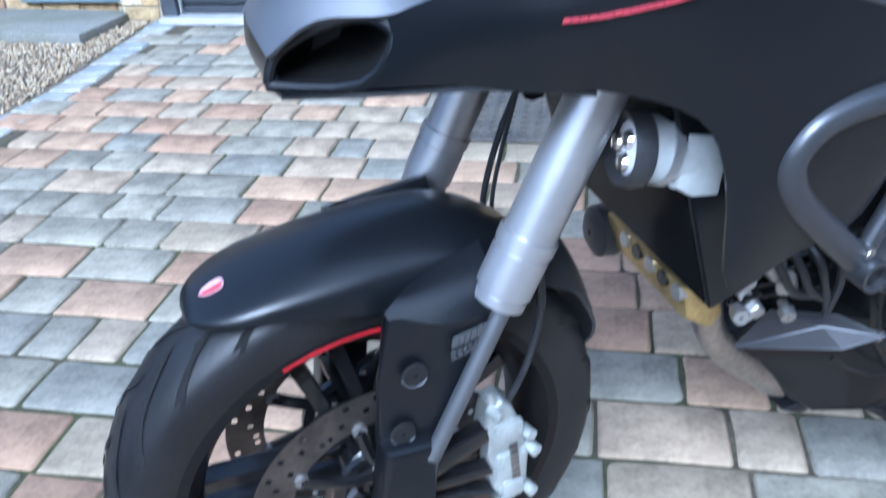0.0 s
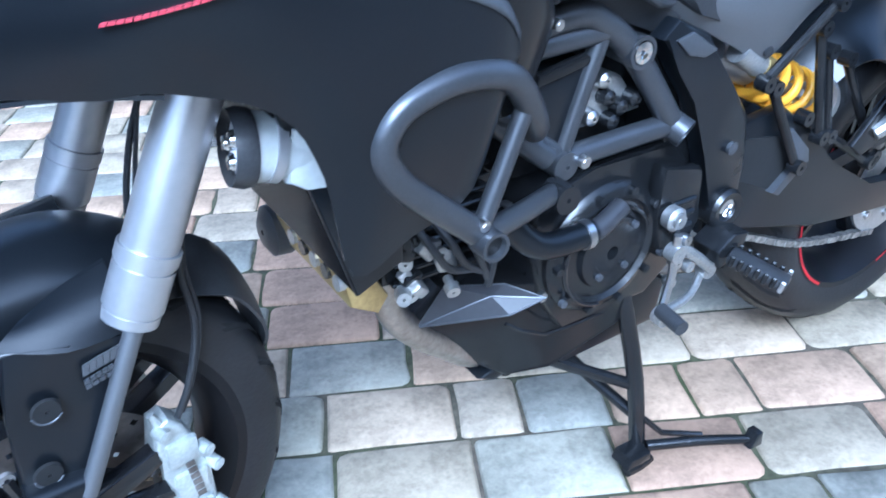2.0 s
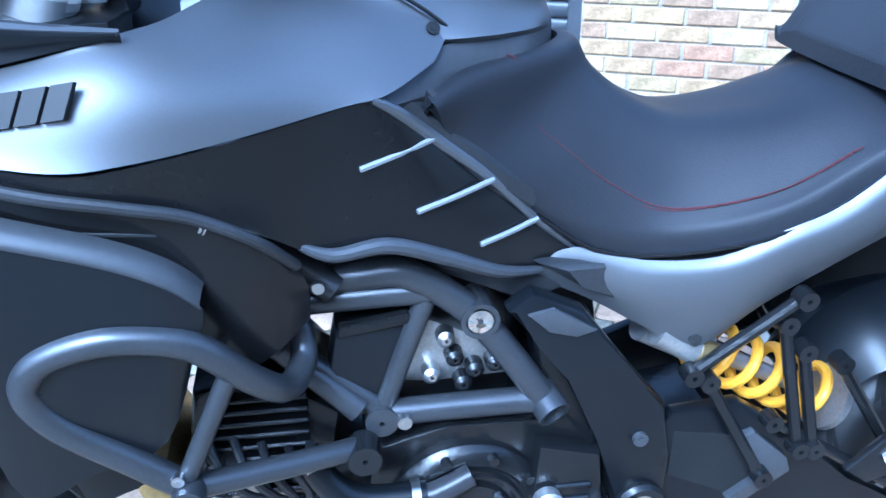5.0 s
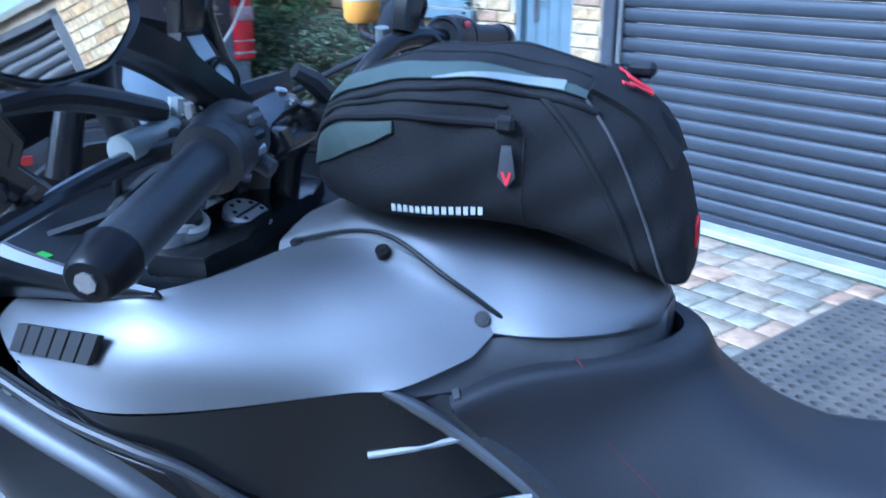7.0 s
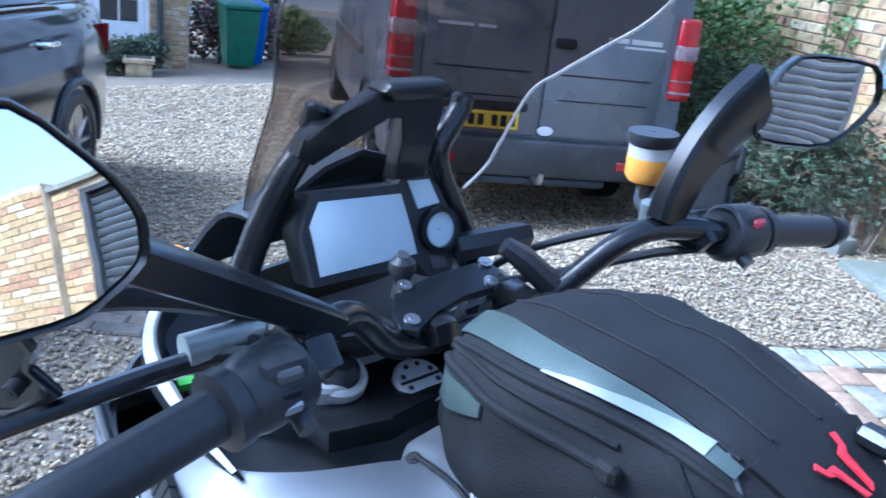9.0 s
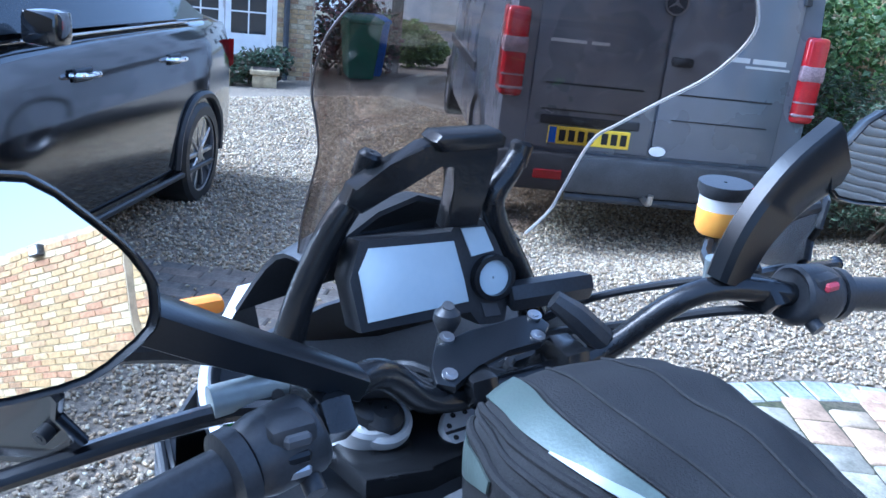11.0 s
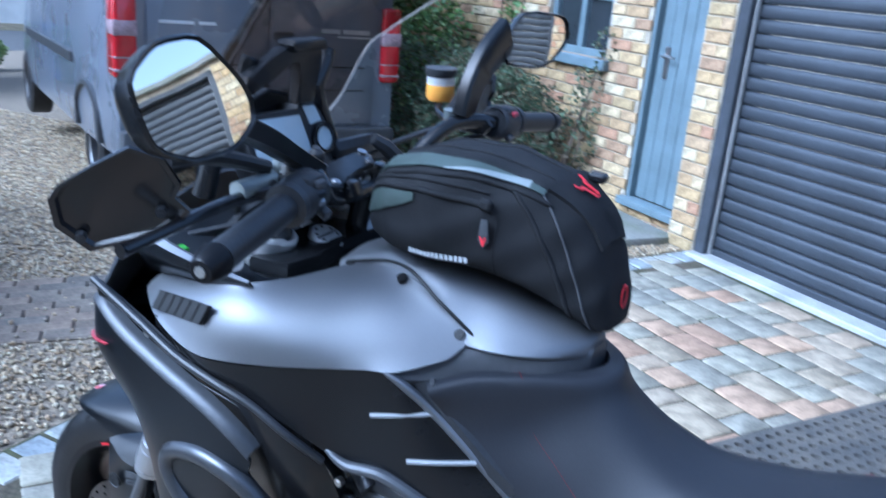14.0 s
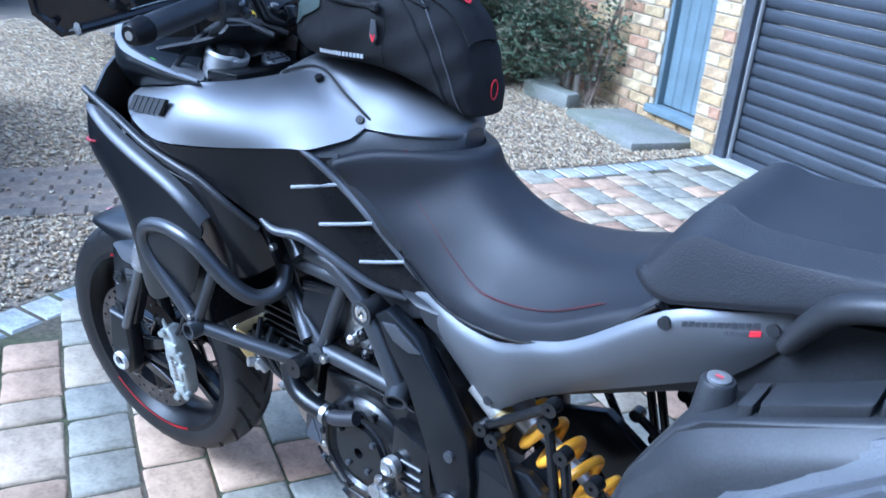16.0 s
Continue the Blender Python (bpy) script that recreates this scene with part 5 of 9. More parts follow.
part("axle_socket", turn(cyl((0.0, -0.12, 0.004), (0.0, -0.134, 0.004), 0.0130, 6), FORKS), M_ink, fwheel)
M_caliper = material("pale_cast_caliper", (0.46, 0.485, 0.465), 0.42, 0.45, vary=0.12, scale=30, fine=250, bump=0.2)


def forks(bm):
    return turn(bm, FORKS)


# front fork, fender and brakes
for s in (-1, 1):
    y = s * 0.112
    d = Vector((0.085, 0.004 * -s, 0.186)).normalized()
    up0 = Vector((0.109 if s < 0 else 0.122, y, 0.272))
    up1 = up0 + d * 0.47
    fork = part("fork_leg", forks(tube([up0, up0.lerp(up1, 0.05), up0.lerp(up1, 0.3), up1], [0.0250, 0.0258, 0.0262, 0.0268], seg=28, smooth=1)), M_fork, bike, "silver anodised fork tube")
    for f0, f1, r in ((0.0, 0.010, 0.0265), (0.010, 0.014, 0.0245), (0.014, 0.056, 0.0282), (0.056, 0.061, 0.0268), (0.061, 0.074, 0.0290)):
        part("fork_collar", forks(cyl(up0 + d * f0, up0 + d * f1, r, 28)), M_fork, fork)
    part("fork_slider", forks(cyl(up0 + Vector((0, s * 0.012, 0)), up0 - d * 0.185 + Vector((0, s * 0.014, 0)), 0.0090, 18)), M_silver, fork)
    part("fork_foot", forks(prism([(-0.018, 0.130), (-0.025, 0.04), (-0.034, 0.0), (-0.024, -0.028), (0.010, -0.034), (0.030, -0.012), (0.034, 0.04), (0.045, 0.125)], y - 0.022, y + 0.016, bevel=0.010, seg=3)),
         M_matt, fork)
    part("fork_cap", steer(lathe([(0.004, -0.04), (0.029, -0.04), (0.030, -0.028), (0.0285, -0.026), (0.0285, -0.018), (0.031, -0.016), (0.031, 0.006), (0.028, 0.010), (0.0235, 0.010), (0.023, 0.002), (0.004, 0.002)], 28,
                                 m=Matrix.Translation((0.343, s * 0.098, 1.064)) @ pose(0, 0, 0, 0, 20, 0) @ pose(0, 0, 0, 90, 0, 0), closed=True)), M_nut, fork, "silver ribbed fork cap")
    part("preload_knob", steer(lathe([(0.002, 0.0), (0.017, 0.0), (0.016, 0.014), (0.010, 0.018), (0.002, 0.018)], 18, m=Matrix.Translation((0.345, s * 0.098, 1.066)) @ pose(0, 0, 0, 0, 20, 0) @ pose(0, 0, 0, 90, 0, 0), closed=True)), M_black_plastic, fork)
    for arm in ([(0.016, 0.006), (0.020, -0.020), (0.070, -0.032), (0.134, -0.050), (0.140, -0.036), (0.080, -0.012)], [(0.020, 0.050), (0.030, 0.020), (0.118, 0.060), (0.112, 0.082)], [(0.016, 0.026), (0.024, 0.008), (0.122, 0.000), (0.122, 0.014)]):
        part("caliper_mount", forks(prism(arm, s * 0.078, s * 0.100, bevel=0.005)), M_gloss, fork)
    cal = part("brake_caliper", forks(prism([(0.112, 0.112), (0.128, 0.116), (0.142, 0.100), (0.156, 0.062), (0.163, 0.020), (0.167, -0.030), (0.160, -0.052), (0.140, -0.060), (0.126, -0.050), (0.122, -0.020), (0.116, 0.004), (0.118, 0.040), (0.106, 0.070)],
                                            s * 0.066, s * 0.100, bevel=0.007, seg=3)), M_caliper, fork, "pale cast brake caliper")
    for x, z, a, b_ in ((0.137, 0.066, 0.020, 0.018), (0.142, 0.012, 0.021, 0.022), (0.147, -0.030, 0.016, 0.014)):
        part("caliper_rib", forks(boxed(x - a, x + a * 0.8, s * 0.100 - 0.006, s * 0.100 + 0.006, z - b_, z + b_, 0.005, 2)), M_caliper, cal)
    bars(cal, FORKS @ Vector((0.134, s * 0.1065, 0.052)), FORKS @ Vector((0.142, s * 0.1065, -0.010)), 6, 0.010, M_disc, up=(1, 0, 0.15), gap=0.3, thick=0.0008)
    for x, z in ((0.116, 0.104), (0.158, 0.058), (0.166, 0.030), (0.166, -0.040), (0.134, -0.054)):
        bolt(cal, (x, s * 0.098, z), (0.3, s, 0), 0.0078, 0.012, M_caliper, m=FORKS)
    part("bleed_nipple", forks(tube([(0.118, s * 0.092, 0.112), (0.112, s * 0.094, 0.130)], [0.006, 0.003], seg=8, smooth=1)), M_caliper, cal)
    part("brake_hose", forks(tube([(0.140, s * 0.086, 0.10), (0.162, s * 0.082, 0.14), (0.182, s * 0.070, 0.20), (0.178, s * 0.066, 0.27), (0.192, s * 0.060, 0.35), (0.215, s * 0.055, 0.42), (0.245, s * 0.05, 0.54)], 0.0038, seg=8)), M_black_plastic, fork)
    part("sensor_wire", forks(tube([(0.150, s * 0.080, 0.10), (0.170, s * 0.076, 0.14), (0.190, s * 0.064, 0.20), (0.186, s * 0.058, 0.28), (0.205, s * 0.05, 0.40)], 0.0026, seg=6)), M_black_plastic, fork)
    # guard plate hung from the fender beside each leg
    gp = [(-0.002, 0.281), (0.013, 0.277), (0.051, 0.267), (0.104, 0.266), (0.095, 0.219), (0.072, 0.165), (0.050, 0.108), (0.034, 0.099), (-0.010, 0.106), (-0.019, 0.120), (-0.012, 0.203)]
    yo = [s * v for v in (0.102, 0.114, 0.121, 0.121, 0.121, 0.121, 0.120, 0.120, 0.114, 0.110, 0.106)]
    guard = part("fork_guard", forks(prism(gp, s * 0.096, s * 0.12, bevel=0.006, seg=3, y1s=yo)), M_matt, fork, "matt black fork guard with two round holes")
    for x, z in ((0.020, 0.213), (0.006, 0.139)):
        # a flush dark disc carries the shade inside the hole
        part("guard_hole", forks(lathe([(0.002, -0.0015), (0.0125, -0.0015), (0.0138, 0.0015), (0.002, 0.0015)], 20, m=Matrix.Translation((x, s * 0.1195, z)), closed=True)), M_groove, guard)
        # painted glint: a paler arc for the light on the hole's lower wall
        part("hole_lip", forks(tube([(x + 0.0135 * math.cos(a), s * 0.1205, z + 0.0135 * math.sin(a)) for a in (math.pi * (-0.95 + q / 9) for q in range(8))], 0.0014, seg=6, smooth=1)), M_skirt, guard)
    part("guard_top", forks(skin([[(-0.003, s * 0.101, 0.281), (0.050, s * 0.1205, 0.2675), (0.106, s * 0.121, 0.2665)], [(0.012, s * 0.093, 0.288), (0.060, s * 0.100, 0.290), (0.108, s * 0.102, 0.294)],
                                  [(0.026, s * 0.083, 0.290), (0.066, s * 0.073, 0.303), (0.108, s * 0.067, 0.313)]], 0.004, 4, 4)), M_matt, guard)
    part("guard_back", forks(skin([[(0.026, s * 0.083, 0.290), (0.066, s * 0.073, 0.303), (0.108, s * 0.067, 0.313)], [(0.032, s * 0.066, 0.262), (0.072, s * 0.060, 0.272), (0.114, s * 0.056, 0.280)]], 0.004, 2, 4)), M_matt, guard)
bars(fwheel, FORKS @ Vector((0.056, -0.1232, 0.238)), FORKS @ Vector((0.094, -0.1232, 0.246)), 6, 0.011, M_piping, slant=0.002, gap=0.12)
bars(fwheel, FORKS @ Vector((0.056, -0.1232, 0.228)), FORKS @ Vector((0.090, -0.1232, 0.236)), 6, 0.0045, M_skirt)
bars(fwheel, FORKS @ Vector((0.056, -0.1232, 0.222)), FORKS @ Vector((0.082, -0.1232, 0.2275)), 4, 0.0045, M_skirt)

frows = []
for x, zt, w, zs in ((-0.171, 0.262, 0.012, 0.261), (-0.165, 0.272, 0.034, 0.265), (-0.140, 0.285, 0.055, 0.272), (-0.095, 0.301, 0.068, 0.275), (-0.030, 0.316, 0.075, 0.266),
                     (0.030, 0.323, 0.077, 0.256), (0.085, 0.323, 0.077, 0.252), (0.130, 0.308, 0.070, 0.244), (0.172, 0.282, 0.060, 0.232)):
    frows.append([(x + 0.004, -w, zs), (x, -w * 0.90, zs + (zt - zs) * 0.55), (x, -w * 0.52, zs + (zt - zs) * 0.9), (x, 0, zt), (x, w * 0.52, zs + (zt - zs) * 0.9), (x, w * 0.90, zs + (zt - zs) * 0.55), (x + 0.004, w, zs)])
fender = part("front_fender", forks(skin(frows, 0.004, 4, 3)), M_matt, bike, "matt black front mudguard")
part("fender_flap", forks(skin([[(0.168, -0.06, 0.235), (0.172, 0, 0.284), (0.168, 0.06, 0.235)], [(0.232, -0.056, 0.205), (0.236, 0, 0.246), (0.232, 0.056, 0.205)],
                                [(0.266, -0.050, 0.155), (0.272, 0, 0.180), (0.266, 0.050, 0.155)], [(0.278, -0.040, 0.115), (0.284, 0, 0.128), (0.278, 0.040, 0.115)], [(0.284, -0.012, 0.072), (0.290, 0, 0.074), (0.284, 0.012, 0.072)]], 0.004)), M_black_plastic, fender)
FGRID = [spline(r, 6) for r in frows]
FGRID = [spline([r[j] for r in FGRID], 8) for j in range(len(FGRID[0]))]


BC = FGRID[17][16]
BE = (FGRID[17][18] - FGRID[17][14]).normalized()
BF = (FGRID[19][16] - FGRID[15][16]).normalized()
BN = BE.cross(BF).normalized() * (1 if BE.cross(BF).z > 0 else -1)
BADGE = FORKS @ Matrix(((BE.x, BN.x, BF.x, BC.x), (BE.y, BN.y, BF.y, BC.y), (BE.z, BN.z, BF.z, BC.z), (0, 0, 0, 1)))
SHIELD = [(-0.017, 0.0), (-0.012, 0.007), (-0.002, 0.0105), (0.009, 0.011), (0.015, 0.008), (0.017, 0.0), (0.015, -0.008), (0.009, -0.011), (-0.002, -0.0105), (-0.012, -0.007)]
SHIELD = [(x * 0.8, z * 0.8) for x, z in SHIELD]
badge = part("badge", turn(prism(SHIELD, 0.0006, 0.0016), BADGE), M_badge, fender, "small pink and red shield badge")
part("badge_field", turn(prism([(x * 0.9, z * 0.88) for x, z in SHIELD[:1] + SHIELD[5:]], 0.0012, 0.0021), BADGE), M_badge_red, badge)

# beak, nose intakes and upper fairing
part("nose_shell", skin([[(-0.075, -0.075, 0.852), (-0.082, -0.035, 0.862), (-0.084, 0, 0.866), (-0.082, 0.035, 0.862), (-0.075, 0.075, 0.852)],
                         [(-0.030, -0.092, 0.882), (-0.040, -0.05, 0.905), (-0.042, 0, 0.912), (-0.040, 0.05, 0.905), (-0.030, 0.092, 0.882)],
                         [(0.035, -0.118, 0.888), (0.03, -0.065, 0.935), (0.03, 0, 0.95), (0.03, 0.065, 0.935), (0.035, 0.118, 0.888)],
                         [(0.085, -0.165, 0.918), (0.09, -0.09, 0.98), (0.09, 0, 1.0), (0.09, 0.09, 0.98), (0.085, 0.165, 0.918)],
                         [(0.135, -0.208, 0.944), (0.14, -0.13, 1.02), (0.14, 0, 1.05), (0.14, 0.13, 1.02), (0.135, 0.208, 0.944)],
                         [(0.19, -0.240, 0.975), (0.19, -0.17, 1.06), (0.18, 0, 1.11), (0.19, 0.17, 1.06), (0.19, 0.240, 0.975)]], 0.004), M_silver, bike, "silver grey pointed nose cowl")
HOLE = [(-0.073, -0.056, 0.828), (-0.062, -0.058, 0.850), (-0.028, -0.077, 0.873), (0.011, -0.092, 0.882), (0.030, -0.106, 0.877), (0.034, -0.116, 0.865), (0.005, -0.102, 0.829), (-0.067, -0.060, 0.821)]
for s in (1, -1):
    rim = part("intake_rim", tube([(x, y * s, z) for x, y, z in HOLE], 0.006, seg=10, smooth=3, closed=True), M_matt, bike, "dark rim of the nose air intake")
    ring = spline(HOLE, 3, True)
    mid = sum(ring, Vector()) / len(ring)
    tun = [[Vector((p.x, p.y * s, p.z)) for p in ring]]
    for f, dx, dy in ((0.9, 0.03, 0.03), (0.7, 0.07, 0.055), (0.35, 0.09, 0.06)):
        tun.append([Vector((mid.x + (p.x - mid.x) * f + dx * 0.5, (mid.y + (p.y - mid.y) * f + dy) * s, mid.z + (p.z - mid.z) * f)) for p in ring])
    part("intake_duct", loft(tun, cap=False), M_ink, rim)
part("chin_panel", skin([[(-0.066, -0.075, 0.818), (-0.075, 0, 0.815), (-0.066, 0.075, 0.818)], [(0.01, -0.105, 0.822), (0.01, 0, 0.80), (0.01, 0.105, 0.822)],
                         [(0.10, -0.165, 0.838), (0.12, 0, 0.80), (0.10, 0.165, 0.838)], [(0.18, -0.215, 0.842), (0.22, 0, 0.82), (0.18, 0.215, 0.842)]], 0.004), M_matt, bike)
part("nose_front", skin([[(-0.066, -0.062, 0.820), (-0.078, 0, 0.818), (-0.066, 0.062, 0.820)], [(-0.074, -0.058, 0.84), (-0.086, 0, 0.842), (-0.074, 0.058, 0.84)],
                         [(-0.070, -0.066, 0.86), (-0.084, 0, 0.868), (-0.070, 0.066, 0.86)]], 0.004), M_matt, bike)

def side_fairing():
    return skin([[(0.028, -0.118, 0.886), (0.030, -0.122, 0.862), (0.006, -0.106, 0.826)],
                 [(0.080, -0.163, 0.916), (0.080, -0.168, 0.880), (0.075, -0.150, 0.836)],
                 [(0.130, -0.206, 0.941), (0.132, -0.212, 0.890), (0.130, -0.190, 0.838)],
                 [(0.182, -0.240, 0.966), (0.185, -0.244, 0.900), (0.180, -0.222, 0.845)],
                 [(0.245, -0.252, 0.941), (0.250, -0.254, 0.880), (0.255, -0.240, 0.818)],
                 [(0.300, -0.254, 0.923), (0.298, -0.256, 0.840), (0.288, -0.243, 0.757)],
                 [(0.360, -0.254, 0.903), (0.345, -0.256, 0.775), (0.312, -0.238, 0.648)],
                 [(0.415, -0.252, 0.886), (0.405, -0.254, 0.780), (0.375, -0.236, 0.668)],
                 [(0.462, -0.248, 0.862), (0.455, -0.250, 0.785), (0.442, -0.236, 0.698)],
                 [(0.488, -0.238, 0.834), (0.486, -0.240, 0.818), (0.479, -0.234, 0.800)]], 0.006)


for k, f in enumerate(pair("side_fairing", side_fairing, M_matt, bike, "matt dark grey side fairing")):
    s = 1 if k == 0 else -1
    edge = [(0.130, 0.205, 0.942), (0.182, 0.241, 0.967), (0.245, 0.253, 0.943), (0.33, 0.256, 0.916), (0.415, 0.254, 0.889), (0.462, 0.250, 0.865), (0.486, 0.240, 0.838)]
    lip = skin([[(x, -y * s, z - 0.004), (x, -(y + 0.001) * s, z + 0.001), (x + 0.002, -(y - 0.007) * s, z + 0.010), (x + 0.003, -(y - 0.020) * s, z + 0.013)] for x, y, z in edge], 0.003, 4, 3)
    # the sky's reflection on this top bevel is painted in as lighter grey
    part("fairing_lip", lip, M_skirt, f)
    for p0, p1 in (((0.140, -0.2235, 0.900), (0.162, -0.2375, 0.9045)), ((0.162, -0.2375, 0.9045), (0.184, -0.2465, 0.909)), ((0.184, -0.2465, 0.909), (0.206, -0.2530, 0.9135)), ((0.206, -0.2530, 0.9135), (0.228, -0.2570, 0.918))):
        bars(f, (p0[0], p0[1] * s, p0[2]), (p1[0], p1[1] * s, p1[2]), 4, 0.0022, M_badge_red, gap=0.14, slant=0.001, thick=0.002)


# the nose is short: draw everything ahead of the fork in a little
for ob in bpy.data.objects:
    if ob.name.split(".")[0] in ("nose_shell", "intake_rim", "intake_duct", "chin_panel", "nose_front", "side_fairing", "fairing_lip") or (ob.parent and ob.parent.name.startswith("side_fairing")):
        for v in ob.data.vertices:
            v.co.x += 0.115 * max(0.0, 0.19 - v.co.x)


def inner_panel():
    return skin([[(0.190, -0.238, 0.998), (0.190, -0.240, 0.985), (0.190, -0.236, 0.962)],
                 [(0.29, -0.242, 0.970), (0.29, -0.232, 0.950), (0.29, -0.215, 0.910)],
                 [(0.37, -0.244, 0.944), (0.37, -0.228, 0.905), (0.37, -0.205, 0.850)],
                 [(0.44, -0.238, 0.928), (0.44, -0.222, 0.875), (0.44, -0.200, 0.780)],
                 [(0.49, -0.230, 0.914), (0.50, -0.220, 0.840), (0.50, -0.195, 0.740)],
                 [(0.535, -0.216, 0.884), (0.545, -0.206, 0.83), (0.54, -0.185, 0.75)],
                 [(0.562, -0.190, 0.850), (0.575, -0.182, 0.82), (0.575, -0.165, 0.775)]], 0.005)


for k, f in enumerate(pair("inner_fairing", inner_panel, M_satin, bike, "satin black inner fairing panel")):
    s = 1 if k == 0 else -1
    part("piping", tube([(0.188, -0.243 * s, 1.001), (0.29, -0.248 * s, 0.972), (0.368, -0.250 * s, 0.947), (0.44, -0.246 * s, 0.931), (0.488, -0.236 * s, 0.916), (0.535, -0.222 * s, 0.886), (0.566, -0.19 * s, 0.845)],
                        0.0055, seg=10), M_black_plastic, f)
    part("cable", tube([(0.46, -0.228 * s, 0.90), (0.40, -0.229 * s, 0.905), (0.34, -0.233 * s, 0.918), (0.28, -0.238 * s, 0.935)], 0.0025, seg=6), M_black_plastic, f)
    for p in ((0.297, -0.238 * s, 0.953), (0.491, -0.224 * s, 0.902), (0.584, -0.176 * s, 0.814)):
        bolt(f, p, (0, -s, 0), 0.006, 0.004, M_metal)


def cockpit_panel():
    return skin([[(0.172, -0.150, 1.130), (0.176, -0.168, 1.060), (0.188, -0.158, 0.988)],
                 [(0.215, -0.190, 1.092), (0.215, -0.194, 1.045), (0.215, -0.162, 0.996)],
                 [(0.252, -0.208, 1.078), (0.252, -0.208, 1.045), (0.246, -0.170, 1.004)],
                 [(0.300, -0.215, 1.070), (0.300, -0.212, 1.046), (0.300, -0.184, 1.019)],
                 [(0.380, -0.210, 1.061), (0.380, -0.211, 1.051), (0.380, -0.203, 1.039)],
                 [(0.444, -0.198, 1.056), (0.444, -0.199, 1.054), (0.444, -0.197, 1.052)]], 0.004)


def cockpit_band():
    return skin([[(0.172, -0.150, 1.131), (0.180, -0.138, 1.136)], [(0.215, -0.190, 1.093), (0.221, -0.178, 1.099)], [(0.252, -0.2085, 1.079), (0.256, -0.197, 1.087)],
                 [(0.300, -0.2155, 1.071), (0.302, -0.204, 1.078)], [(0.380, -0.2105, 1.062), (0.381, -0.202, 1.066)], [(0.446, -0.1985, 1.056), (0.446, -0.195, 1.058)]], 0.003, 5, 2)


for k, f in enumerate(pair("cockpit_panel", cockpit_panel, M_matt, bike, "dark grey cockpit side panel with a pale edge")):
    s = 1 if k == 0 else -1
    part("pale_edge", cockpit_band() if s > 0 else flip(cockpit_band()), M_silver, f, "silver bevelled edge")
    part("inner_wall", skin([[(0.180, -0.138 * s, 1.136), (0.19, -0.13 * s, 1.07)], [(0.221, -0.178 * s, 1.099), (0.222, -0.165 * s, 1.05)], [(0.256, -0.197 * s, 1.087), (0.256, -0.182 * s, 1.04)], [(0.302, -0.204 * s, 1.078), (0.302, -0.186 * s, 1.03)],
                             [(0.381, -0.202 * s, 1.066), (0.381, -0.186 * s, 1.03)], [(0.446, -0.195 * s, 1.058), (0.446, -0.180 * s, 1.035)]], 0.003, 4, 2), M_black_plastic, f)
    part("sticker", prism([(0.300, 1.058), (0.314, 1.056), (0.315, 1.063), (0.302, 1.065)], -0.180 * s, -0.1955 * s), M_green, f)
part("cockpit_floor", skin([[(0.20, -0.19, 1.09), (0.20, 0, 1.06), (0.20, 0.19, 1.09)], [(0.30, -0.185, 1.05), (0.30, 0, 0.99), (0.30, 0.185, 1.05)],
                            [(0.40, -0.185, 1.03), (0.40, 0, 0.97), (0.40, 0.185, 1.03)], [(0.47, -0.12, 1.04), (0.47, 0, 1.01), (0.47, 0.12, 1.04)]], 0.005), M_black_plastic, bike)


# tank and its covers
def tank_cover():
    return skin([[(0.228, -0.160, 0.997), (0.224, -0.168, 0.991), (0.219, -0.174, 0.984), (0.215, -0.178, 0.977)],
                 [(0.300, -0.180, 1.016), (0.300, -0.201, 1.010), (0.300, -0.220, 0.992), (0.298, -0.229, 0.975)],
                 [(0.380, -0.200, 1.036), (0.385, -0.222, 1.030), (0.390, -0.243, 1.003), (0.390, -0.250, 0.963)],
                 [(0.438, -0.192, 1.052), (0.445, -0.219, 1.042), (0.450, -0.242, 1.006), (0.450, -0.243, 0.966)],
                 [(0.470, -0.140, 1.053), (0.490, -0.190, 1.046), (0.508, -0.223, 1.006), (0.515, -0.219, 0.972)],
                 [(0.503, -0.066, 1.060), (0.535, -0.138, 1.056), (0.562, -0.187, 1.014), (0.575, -0.190, 0.979)],
                 [(0.570, -0.078, 1.082), (0.592, -0.118, 1.064), (0.610, -0.153, 1.023), (0.620, -0.172, 0.986)],
                 [(0.650, -0.095, 1.072), (0.655, -0.108, 1.055), (0.658, -0.132, 1.025), (0.654, -0.160, 0.990)],
                 [(0.716, -0.095, 1.031), (0.714, -0.101, 1.027), (0.708, -0.110, 1.019), (0.700, -0.122, 1.009)]], 0.004, 6, 6, ease=60, rim=3)


for k, f in enumerate(pair("tank_cover", tank_cover, M_silver, bike, "satin silver tank side cover")):
    s = 1 if k == 0 else -1
    for p, a in (((0.503, -0.069, 1.060), (0, -0.35, 1)), ((0.607, -0.094, 1.077), (0.05, -0.5, 1)), ((0.701, -0.1015, 1.034), (0.2, -0.8, 0.6))):
        bolt(f, (p[0], p[1] * s, p[2]), (a[0], a[1] * s, a[2]), 0.0065, 0.0032, M_ink)
    part("seam_gap", tube([(0.502, -0.068 * s, 1.064), (0.570, -0.080 * s, 1.0865), (0.615, -0.0885 * s, 1.0885), (0.665, -0.0995 * s, 1.0675), (0.700, -0.0975 * s, 1.0465), (0.721, -0.0925 * s, 1.026), (0.727, -0.091 * s, 0.992)], 0.0020, seg=6), M_ink, f)
    bars(f, (0.290, -0.2235 * s, 0.982), (0.412, -0.2435 * s, 1.003), 6, 0.026, M_ink, (0, 0.42 * s, 1), gap=0.16, slant=0.010, thick=0.003)
